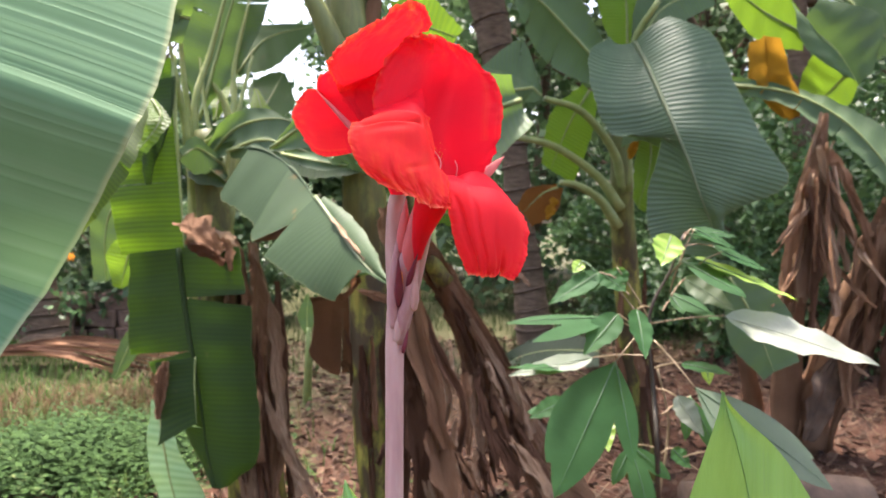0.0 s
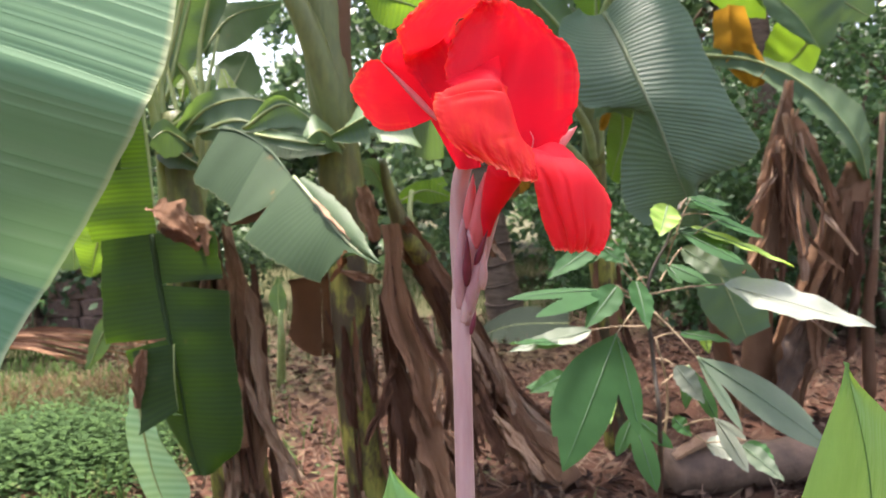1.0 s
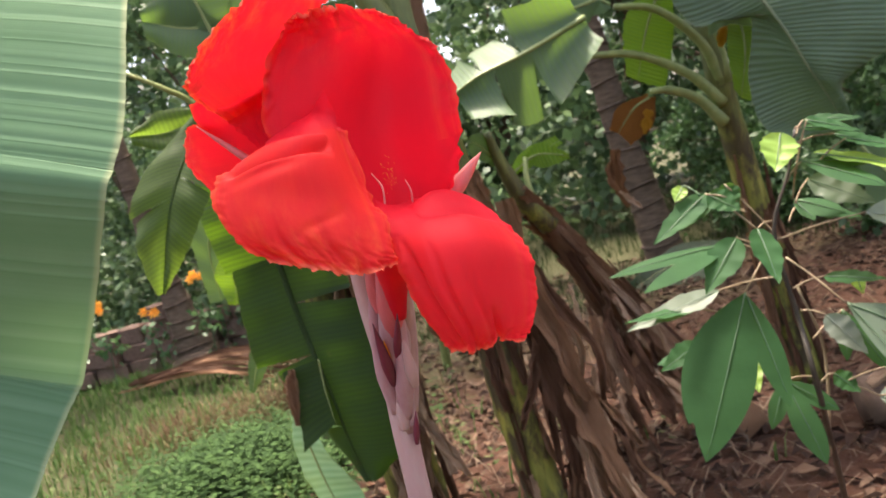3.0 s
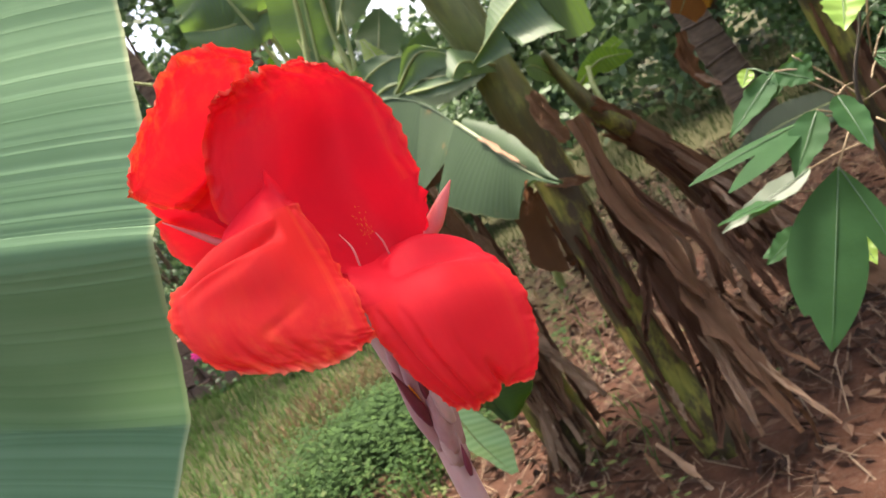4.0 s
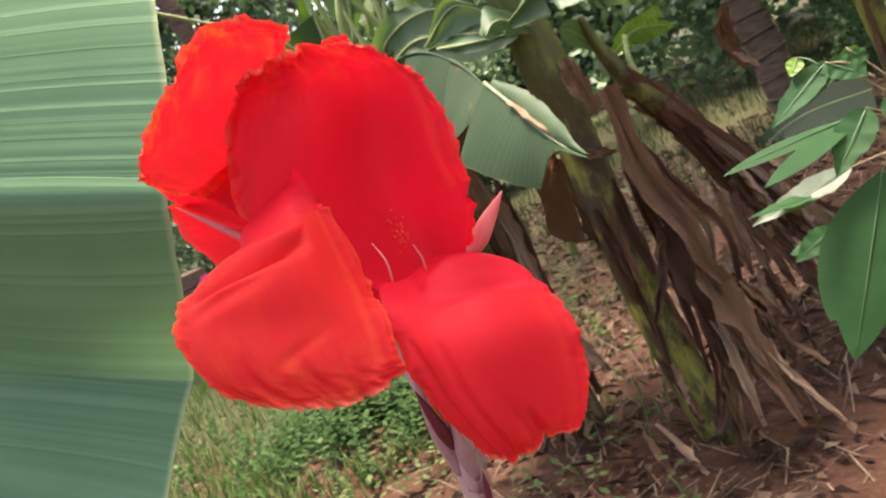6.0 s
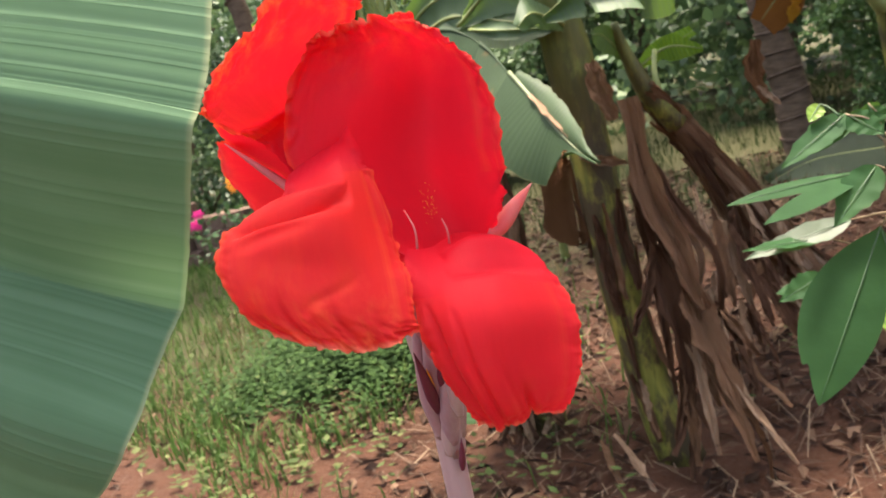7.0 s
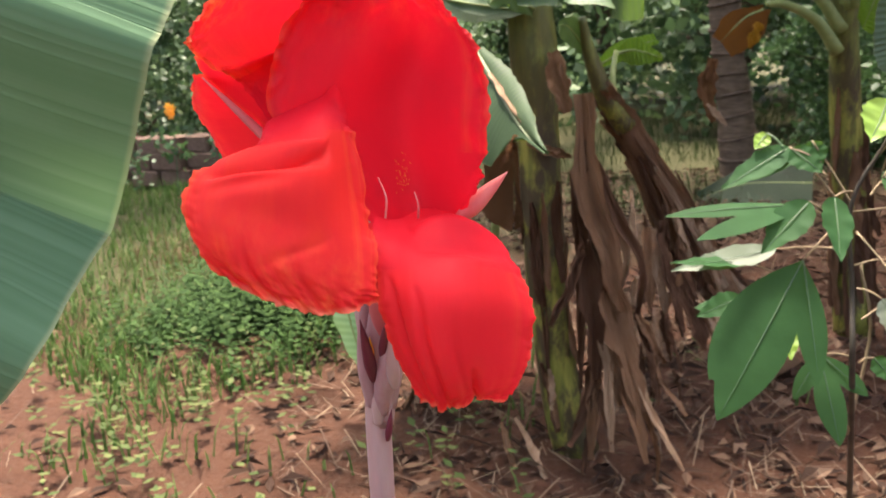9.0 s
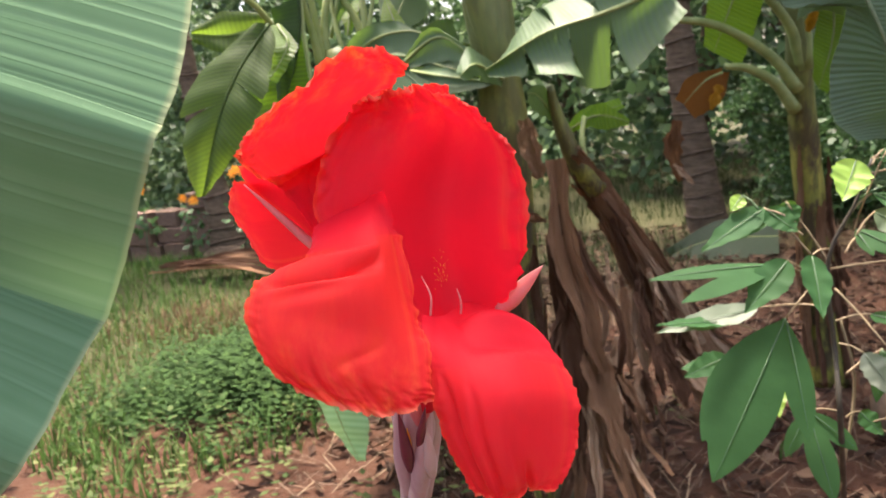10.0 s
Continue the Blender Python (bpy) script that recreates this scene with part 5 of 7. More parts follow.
banana_leaf(leaning, [(-0.03, 3.1, 1.24), (0.03, 3.1, 1.25), (0.12, 3.1, 1.22)], [(-0.04, 3.1, 1.25), (0.03, 3.1, 1.29), (0.12, 3.1, 1.23)], [(-0.03, 3.1, 1.22), (0.04, 3.1, 1.2), (0.12, 3.1, 1.21)], M_LEAF_YOUNG, 0.005)
banana_leaf(leaning, [(-0.11, 3, 1.24), (-0.17, 2.95, 1.33), (-0.2, 2.9, 1.34)], [(-0.11, 3, 1.23), (-0.19, 2.95, 1.29), (-0.2, 2.9, 1.33)], [(-0.1, 3, 1.25), (-0.15, 2.95, 1.36), (-0.2, 2.9, 1.35)], M_LEAF, 0.004)
banana_leaf(leaning, [(-0.1, 3.1, 1.2), (0, 3.15, 1.25), (0.1, 3.2, 1.28)], [(-0.1, 3.1, 1.19), (0, 3.15, 1.22), (0.11, 3.2, 1.27)], [(-0.1, 3.1, 1.22), (-0.02, 3.15, 1.28), (0.09, 3.2, 1.3)], M_LEAF_YOUNG, 0.005)
for i, (q, w, mat, fold) in enumerate((
        ([(-0.086, 2.62, 0.956), (-0.041, 2.6, 0.804), (0.015, 2.58, 0.673), (-0.009, 2.6, 0.536)], 0.065, M_DRY, 1),
        ([(-0.1, 2.66, 0.843), (-0.085, 2.64, 0.702), (-0.073, 2.62, 0.563)], 0.03, M_DRY_DARK, 0.6),
        ([(-0.067, 2.64, 0.918), (-0.052, 2.62, 0.76), (-0.036, 2.62, 0.617)], 0.028, M_DRY_DARK, 0.6),
        ([(0.094, 2.95, 0.673), (0.114, 2.9, 0.512), (0.143, 2.88, 0.376)], 0.085, M_DRY, 0.5),
        ([(0.066, 2.98, 0.718), (0.074, 2.95, 0.562), (0.065, 2.92, 0.429)], 0.035, M_DRY_DARK, 0.7),
        ([(0.207, 3.02, 0.454), (0.287, 2.95, 0.336), (0.333, 2.92, 0.241)], 0.11, M_DRY, 0.3),
        ([(0.176, 3.05, 0.582), (0.21, 3, 0.449), (0.244, 2.98, 0.29)], 0.045, M_DRY_DARK, 0.7),
        ([(0.028, 2.72, 0.482), (0.055, 2.7, 0.414), (0.09, 2.68, 0.342)], 0.06, M_DRY, 0.6),
        ([(-0.027, 2.66, 0.516), (-0.016, 2.65, 0.428), (0.009, 2.64, 0.331)], 0.04, M_DRY_DARK, 0.8),
        ([(-0.086, 2.68, 0.529), (-0.078, 2.66, 0.425), (-0.067, 2.65, 0.319)], 0.03, M_DRY_DARK, 0.8),
        ([(0.116, 2.8, 0.442), (0.127, 2.78, 0.371), (0.153, 2.76, 0.282)], 0.05, M_DRY_DARK, 0.8),
        ([(0.284, 3.1, 0.445), (0.364, 3.05, 0.332), (0.422, 3.02, 0.237)], 0.04, M_DRY_DARK, 0.5),
        ([(0.019, 3, 0.797), (0.03, 2.98, 0.718), (0.042, 2.95, 0.602)], 0.022, M_DRY_PALE, 0.6),
        ([(0.051, 2.8, 0.557), (0.04, 2.78, 0.466), (0.047, 2.76, 0.377)], 0.03, M_DRY_PALE, 0.8),
        ([(0.256, 3.15, 0.648), (0.295, 3.1, 0.53), (0.325, 3.08, 0.408)], 0.03, M_DRY_PALE, 0.4),
        ([(0.162, 3.12, 0.695), (0.2, 3.1, 0.593), (0.241, 3.08, 0.492)], 0.03, M_DRY_PALE, 0.3))):
    if w < 0.05:
        dry_strip(leaning, q, w, mat, 0.012, 0.2 + i * 0.37, fold=fold)
        continue
    for k in range(3):                     # a broad sheath split lengthwise into three
        shift = Vector((w * 0.42 * (k - 1), 0.012 * (k % 2), 0.02 * (1 - k)))
        dry_strip(leaning, [Vector(p) + shift * (0.5 + 0.5 * a) for a, p in enumerate(q)], w * (0.5, 0.42, 0.55)[k], (mat, M_DRY_PALE, M_DRY_DARK)[(i + k) % 3], 0.008, -0.3 + 0.5 * k, fold=fold)
skirt(leaning, [(-0.06, 3.05, 0.55), (0.04, 3, 0.30), (0.16, 3.1, 0.13)], 0.04, 12, 0.4, 0.035, (M_DRY, M_DRY_DARK, M_DRY_DARK, M_DRY_PALE), 16, 0.08)
skirt(leaning, [(0.11, 3.15, 0.77), (0.22, 3.25, 0.56), (0.36, 3.35, 0.3)], 0.05, 12, 0.35, 0.032, (M_DRY, M_DRY_DARK, M_DRY), 6, 0.06)

log_base = (1.18, 3.31, 0)
log = thing("banana_log", log_base, "cut banana stem lying on the soil, pale dry skin", "log")
stalk(log, [Vector(log_base) + Vector((-0.22, -0.02, 0.09)), Vector(log_base) + Vector((0.05, 0.0, 0.10)), Vector(log_base) + Vector((0.55, 0.1, 0.09))], [0.095, 0.10, 0.09], M_LOG, "trunk", 0.02)
dry_strip(log, [Vector(log_base) + Vector((-0.2, -0.08, 0.17)), Vector(log_base) + Vector((-0.02, -0.06, 0.22)), Vector(log_base) + Vector((0.15, -0.05, 0.19))], 0.10, M_DRY_PALE, 0.02, 1.2, name="loose_skin")

# ---------------------------------------------------------------- banana with the big dark leaf
dark = thing("banana_plant", (0.98, 3.95, 0.0), "banana plant with broad dark leaves and arching stalks", "banana plant", "banana plants")
stalk(dark, [(0.94, 3.9, 0.01), (0.9, 3.9, 0.41), (0.85, 3.85, 0.89), (0.81, 3.8, 1.26), (0.79, 3.75, 1.48), (0.77, 3.75, 1.73)], [0.085, 0.075, 0.062, 0.055, 0.05, 0.03], M_STEM, "pseudostem", 0.008)
for q in ([(0.8, 3.75, 1.36), (0.75, 3.7, 1.53), (0.6, 3.65, 1.7), (0.43, 3.6, 1.75)], [(0.79, 3.75, 1.28), (0.68, 3.7, 1.42), (0.48, 3.65, 1.55), (0.28, 3.6, 1.59)],
          [(0.78, 3.75, 1.2), (0.69, 3.7, 1.32), (0.58, 3.65, 1.38), (0.5, 3.6, 1.39)], [(0.82, 3.75, 1.36), (0.81, 3.7, 1.7), (0.81, 3.6, 1.98), (0.89, 3.5, 2.14)]):
    stalk(dark, q, [0.028, 0.020, 0.016, 0.012], M_RIB)
banana_leaf(dark, [(0.78, 3.45, 1.96), (0.81, 3.38, 1.86), (0.84, 3.3, 1.74), (0.88, 3.22, 1.59), (0.93, 3.2, 1.46), (0.98, 3.2, 1.32), (1.03, 3.22, 1.21), (1.08, 3.25, 1.08)],
            [(0.69, 3.45, 2), (0.59, 3.38, 1.92), (0.59, 3.3, 1.74), (0.66, 3.3, 1.57), (0.82, 3.25, 1.55), (0.79, 3.3, 1.33), (0.81, 3.28, 1.16), (0.89, 3.25, 1.08)],
            [(0.93, 3.45, 2.05), (1.07, 3.35, 1.95), (1.12, 3.25, 1.75), (1.2, 3.2, 1.55), (1.3, 3.18, 1.37), (1.11, 3.2, 1.27), (1.07, 3.22, 1.23), (1.09, 3.25, 1.1)],
            M_LEAF_RIBBED, 0.010, (-0.05, 0.04), 0.0022, 14.0, ((0.5,), ()), 0.04, "broad dark green leaf, one half torn across", rib_mat=M_RIB_DARK)
banana_leaf(dark, [(0.64, 3.7, 1.8), (0.55, 3.7, 1.65), (0.47, 3.7, 1.45)], [(0.61, 3.7, 1.83), (0.47, 3.7, 1.7), (0.43, 3.7, 1.48)], [(0.68, 3.7, 1.79), (0.65, 3.7, 1.6), (0.57, 3.7, 1.39)], M_LEAF_YOUNG, 0.007, label="young leaf glowing in back light")
banana_leaf(dark, [(0.49, 3.62, 1.37), (0.42, 3.6, 1.34), (0.34, 3.6, 1.26)], [(0.49, 3.62, 1.39), (0.36, 3.6, 1.36), (0.31, 3.6, 1.28)], [(0.52, 3.62, 1.37), (0.48, 3.6, 1.26), (0.38, 3.6, 1.2)], M_LEAF_RUST, 0.005, label="withered orange-brown leaf")
# bright strip added where sun shines through the withered leaf
dry_strip(dark, [(0.474, 3.57, 1.322), (0.455, 3.57, 1.279), (0.439, 3.57, 1.231)], 0.05, M_LEAF_YELLOW, 0.006, 0.3, name="dry_leaf", fold=0.2, label="bright orange strip added for a sun spot")
dry_strip(dark, [(0.289, 3.55, 1.030), (0.327, 3.55, 0.987), (0.363, 3.55, 0.949)], 0.035, M_DRY_PALE, 0.008, 0.8)
dry_strip(dark, [(0.31, 3.6, 1.2), (0.29, 3.6, 1.08), (0.32, 3.6, 0.96)], 0.07, M_LEAF_BROWN, 0.015, 0.3)
banana_leaf(dark, [(0.87, 3.55, 1.66), (0.86, 3.5, 1.46), (0.81, 3.5, 1.28)], [(0.86, 3.55, 1.68), (0.8, 3.5, 1.49), (0.79, 3.5, 1.32)], [(0.91, 3.55, 1.66), (0.93, 3.5, 1.46), (0.84, 3.5, 1.26)], M_LEAF_YOUNG, 0.006)
banana_leaf(dark, [(0.76, 3.5, 1.65), (0.82, 3.35, 1.72), (0.86, 3.3, 1.63)], [(0.74, 3.5, 1.53), (0.79, 3.4, 1.55), (0.86, 3.35, 1.52)], [(0.77, 3.5, 1.68), (0.84, 3.35, 1.79), (0.87, 3.3, 1.64)], M_LEAF, 0.005)
dry_strip(dark, [(0.83, 3.6, 1.64), (0.81, 3.58, 1.57), (0.79, 3.57, 1.49)], 0.06, M_LEAF_YELLOW, 0.01, 0.2)
banana_leaf(dark, [(0.42, 3.6, 1.76), (0.32, 3.6, 1.83), (0.15, 3.6, 1.81)], [(0.42, 3.6, 1.74), (0.3, 3.55, 1.73), (0.15, 3.6, 1.78)], [(0.42, 3.6, 1.78), (0.33, 3.65, 2.01), (0.15, 3.6, 1.88)], M_LEAF, 0.007, tears=((), (0.5,)))
banana_leaf(dark, [(0.76, 3.7, 1.83), (0.56, 3.7, 2.05), (0.41, 3.7, 2.2), (0.28, 3.7, 2.27)], [(0.73, 3.7, 1.8), (0.49, 3.7, 1.9), (0.36, 3.7, 2.07), (0.27, 3.7, 2.27)], [(0.78, 3.7, 1.85), (0.65, 3.7, 2.12), (0.53, 3.7, 2.27), (0.29, 3.7, 2.28)], M_LEAF, 0.009, (0.03, 0.03), tears=((0.4, 0.7), ()))
banana_leaf(dark, [(0.81, 3.7, 1.88), (0.8, 3.7, 2.15), (0.78, 3.7, 2.42)], [(0.79, 3.7, 1.88), (0.68, 3.7, 2.15), (0.68, 3.7, 2.42)], [(0.82, 3.7, 1.88), (0.9, 3.7, 2.15), (0.9, 3.7, 2.42)], M_LEAF_YOUNG, 0.008)
banana_leaf(dark, [(0.81, 3.6, 1.93), (0.93, 3.6, 2.13), (1.14, 3.6, 2.22)], [(0.79, 3.6, 1.95), (0.85, 3.6, 2.22), (1.14, 3.6, 2.27)], [(0.83, 3.6, 1.93), (0.96, 3.55, 2.04), (1.16, 3.6, 2.15)], M_LEAF, 0.008)
banana_leaf(dark, [(0.37, 3.5, 1.78), (0.14, 3.4, 1.73), (-0.05, 3.4, 1.62)], [(0.37, 3.5, 1.76), (0.16, 3.4, 1.53), (-0.03, 3.4, 1.57)], [(0.37, 3.5, 1.8), (0.11, 3.5, 1.86), (-0.06, 3.4, 1.65)], M_LEAF, 0.007, tears=((0.4,), (0.6,)))

# added stalk bearing unseen leaves that shade the ground and the broad leaf
stalk(dark, [(0.77, 3.75, 1.71), (0.95, 3.78, 2.3), (0.93, 3.8, 2.7), (0.92, 3.8, 2.95)], [0.030, 0.030, 0.034, 0.030], M_RIB, "pseudostem")
wrap(dark, [(0.94, 3.9, 0.01), (0.9, 3.9, 0.41), (0.86, 3.86, 0.79), (0.84, 3.83, 1.07)], [0.090, 0.080, 0.068, 0.062], 16, 0.05, (M_DRY_DARK, M_DRY, M_DRY_DARK), 36)
crown(dark, (0.92, 3.80, 2.9), ((188, 1.7, 0.55, 0.32), (150, 1.7, 0.5, 0.30), (292, 1.6, 0.5, 0.36), (345, 1.7, 0.5, 0.32), (30, 1.7, 0.6, 0.3), (85, 1.7, 0.6, 0.3)))

# ---------------------------------------------------------------- banana and dead stems to +x
far_banana = thing("banana_plant", (3.5, 4.75, 0.0), "banana plant with arching leaves and one yellow dead leaf", "banana plant", "banana plants")
stalk(far_banana, [(3.50, 4.75, -0.03), (3.45, 4.75, 1.2), (3.2, 4.7, 2.1), (2.9, 4.7, 2.8)], [0.10, 0.09, 0.07, 0.05], M_STEM, "pseudostem", 0.01)
banana_leaf(far_banana, [(1.53, 4.5, 1.96), (1.82, 4.4, 1.9), (2.07, 4.3, 1.73), (2.25, 4.2, 1.46), (2.31, 4.2, 1.26)], [(1.53, 4.5, 2.01), (1.84, 4.45, 1.95), (2.14, 4.4, 1.83), (2.36, 4.3, 1.61), (2.33, 4.2, 1.26)], [(1.51, 4.5, 1.92), (1.77, 4.35, 1.85), (1.99, 4.25, 1.66), (2.17, 4.15, 1.43), (2.3, 4.2, 1.25)], M_LEAF, 0.010, (0.02, 0.03), 0.006, 12.0, ((), (0.3, 0.5, 0.7)), 0.06)
banana_leaf(far_banana, [(1.87, 4.4, 2.27), (2.03, 4.35, 2.11), (2.12, 4.3, 1.93)], [(1.81, 4.4, 2.39), (1.85, 4.35, 2.14), (2.04, 4.3, 1.96)], [(1.96, 4.4, 2.39), (2.23, 4.3, 2.27), (2.19, 4.3, 1.99)], M_LEAF, 0.009, (0.03, 0.03))
banana_leaf(far_banana, [(1.96, 4.6, 2.26), (1.74, 4.6, 2.38), (1.55, 4.6, 2.53)], [(1.96, 4.6, 2.16), (1.71, 4.6, 2.22), (1.49, 4.6, 2.5)], [(1.96, 4.6, 2.35), (1.8, 4.6, 2.56), (1.58, 4.6, 2.59)], M_LEAF_YOUNG, 0.009)
banana_leaf(far_banana, [(2.34, 4.5, 2.23), (2.1, 4.5, 1.96), (1.95, 4.5, 1.81)], [(2.28, 4.5, 2.14), (2.16, 4.5, 1.84), (1.98, 4.5, 1.77)], [(2.16, 4.5, 2.32), (1.95, 4.5, 2.08), (1.88, 4.5, 1.87)], M_LEAF_YOUNG, 0.008)
banana_leaf(far_banana, [(2.11, 4.4, 2.39), (2.23, 4.3, 2.19), (2.38, 4.3, 2.1)], [(2.05, 4.4, 2.3), (2.15, 4.3, 2.1), (2.35, 4.3, 2.07)], [(2.16, 4.4, 2.5), (2.35, 4.3, 2.36), (2.41, 4.3, 2.13)], M_LEAF, 0.009)
banana_leaf(far_banana, [(1.71, 4.50, 2.22), (1.73, 4.50, 2.07), (1.74, 4.50, 1.95), (1.80, 4.50, 1.84), (1.85, 4.50, 1.77)], [(1.67, 4.46, 2.19), (1.66, 4.46, 2.06), (1.67, 4.46, 1.93), (1.69, 4.46, 1.86), (1.80, 4.46, 1.77)], [(1.72, 4.44, 2.19), (1.80, 4.44, 2.04), (1.87, 4.44, 1.93), (1.90, 4.44, 1.85), (1.86, 4.44, 1.77)], M_LEAF_YELLOW, 0.007, (0.03, -0.03), 0.008, 12.0, ((0.55,), (0.35, 0.6, 0.8)), 0.10, "bright yellow dying leaf with torn edges", rib_mat=M_LEAF_YELLOW)

stump = thing("dead_banana_stem", (1.83, 4.45, 0), "dead banana stem hung with grey-brown rags", "dead stem", "dead stems")
stalk(stump, [(1.83, 4.45, -0.03), (1.82, 4.4, 0.49), (1.82, 4.3, 0.97), (1.86, 4.25, 1.41), (1.92, 4.22, 1.77)], [0.085, 0.075, 0.065, 0.05, 0.015], M_DRY, "stem", 0.02)
wrap(stump, [(1.82, 4.4, 0.49), (1.82, 4.3, 0.97), (1.86, 4.25, 1.41), (1.92, 4.22, 1.77)], [0.085, 0.075, 0.055, 0.02], 18, 0.04, (M_DRY, M_DRY_PALE, M_DRY_PALE, M_DRY), 32)
for i, (q, w, mat) in enumerate((([(1.86, 4.15, 1.6), (1.95, 4.15, 1.26), (1.98, 4.1, 0.98)], 0.05, M_DRY_PALE), ([(1.83, 4.15, 1.49), (1.72, 4.15, 1.15), (1.67, 4.1, 0.82)], 0.10, M_DRY),
                  ([(1.91, 4.2, 1.57), (2.05, 4.2, 1.4), (2.14, 4.2, 1.15)], 0.03, M_DRY), ([(1.78, 4.1, 1.4), (1.82, 4.1, 1.07), (1.79, 4.05, 0.66)], 0.09, M_DRY_DARK),
                  ([(1.88, 4.12, 1.26), (1.91, 4.1, 0.98), (1.93, 4.1, 0.76)], 0.07, M_DRY_PALE), ([(1.94, 4.2, 1.49), (1.89, 4.15, 1.15), (1.85, 4.12, 0.93)], 0.08, M_DRY))):
    dry_strip(stump, q, w, mat, 0.03, i * 0.6)
skirt(stump, [(1.79, 4.3, 0.74), (1.84, 4.2, 1.26), (1.91, 4.2, 1.66)], 0.07, 14, 0.6, 0.04, (M_DRY, M_DRY_PALE, M_DRY), 7, 0.14)
stump2 = thing("dead_banana_stem", (1.95, 4.48, 0), "leaning dead banana stem, dark with a bare tan foot", "dead stem", "dead stems")
stalk(stump2, [(1.95, 4.48, 0), (1.99, 4.4, 0.31), (2.14, 4.35, 0.73), (2.25, 4.3, 1.12), (2.34, 4.3, 1.32)], [0.10, 0.11, 0.12, 0.10, 0.07], M_DRY, "stem", 0.05)
wrap(stump2, [(1.95, 4.48, 0), (1.99, 4.4, 0.31), (2.14, 4.35, 0.73), (2.25, 4.3, 1.12), (2.34, 4.3, 1.32)], [0.10, 0.115, 0.125, 0.105, 0.075], 20, 0.05, (M_DRY_DARK, M_DRY, M_DRY), 33)
dry_strip(stump2, [(2.03, 4.25, 0.57), (1.96, 4.25, 0.37), (1.89, 4.3, 0.09)], 0.17, M_LOG, 0.015, 0.1, name="bare_skin", fold=0.2)
for q, w, mat in (([(2.2, 4.2, 1.21), (2.15, 4.2, 0.86), (2.12, 4.2, 0.52)], 0.09, M_DRY), ([(2.23, 4.15, 1.15), (2.21, 4.15, 0.76), (2.21, 4.2, 0.35)], 0.10, M_DRY_DARK), ([(2.09, 4.2, 0.86), (2.01, 4.2, 0.64), (2.04, 4.2, 0.29)], 0.08, M_DRY)):
    dry_strip(stump2, q, w, mat, 0.03, 0.6)
stalk(stump2, [(2.37, 4.25, 0.66), (2.37, 4.22, 1.08), (2.39, 4.2, 1.6)], [0.016, 0.018, 0.012], M_DRY_PALE, "dry_stalk", 0.004)
stalk(stump2, [(2.38, 4.3, 0.11), (2.34, 4.25, 0.55), (2.35, 4.2, 0.9)], [0.03, 0.03, 0.02], M_DRY, "dry_stalk", 0.01)
# sucker leaves low down
sucker = thing("banana_plant", (1.76, 4.65, 0), "young banana sucker with a short ribbed leaf", "banana plant", "banana plants")
stalk(sucker, [(1.76, 4.65, -0.03), (1.71, 4.6, 0.27), (1.57, 4.5, 0.72), (1.5, 4.4, 0.91)], [0.055, 0.05, 0.03, 0.015], M_DRY, "pseudostem", 0.01)
banana_leaf(sucker, [(1.37, 4, 0.96), (1.46, 3.95, 0.78), (1.55, 3.9, 0.52)], [(1.35, 4, 0.96), (1.35, 3.95, 0.67), (1.5, 3.9, 0.48)], [(1.39, 4, 0.99), (1.62, 3.95, 0.83), (1.67, 3.9, 0.57)], M_LEAF, 0.008)
fallen = thing("banana_leaf", (0.87, 7.35, 0), "dark green banana leaf fallen on the litter", "leaf")
banana_leaf(fallen, [(1.36, 7.3, 0.1), (0.87, 7.3, 0.1), (0.49, 7.2, -0)], [(1.38, 7.4, 0.19), (0.94, 7.5, 0.23), (0.46, 7.2, 0.05)], [(1.29, 6.9, 0.03), (0.87, 6.9, 0), (0.5, 7.1, -0.02)], M_LEAF_DULL, 0.008)
young = thing("banana_plant", (-0.92, 5.58, 0), "small banana sucker with one upright green leaf", "banana plant", "banana plants")
stalk(young, [(-0.92, 5.58, 0), (-0.88, 5.4, 0.32), (-0.88, 5.4, 0.54)], [0.03, 0.025, 0.015], M_RIB, "pseudostem")
banana_leaf(young, [(-0.88, 5.4, 0.46), (-0.89, 5.4, 0.61), (-0.88, 5.4, 0.76)], [(-0.88, 5.4, 0.46), (-0.95, 5.4, 0.61), (-0.89, 5.4, 0.76)], [(-0.88, 5.4, 0.46), (-0.84, 5.4, 0.61), (-0.88, 5.4, 0.76)], M_LEAF, 0.006)


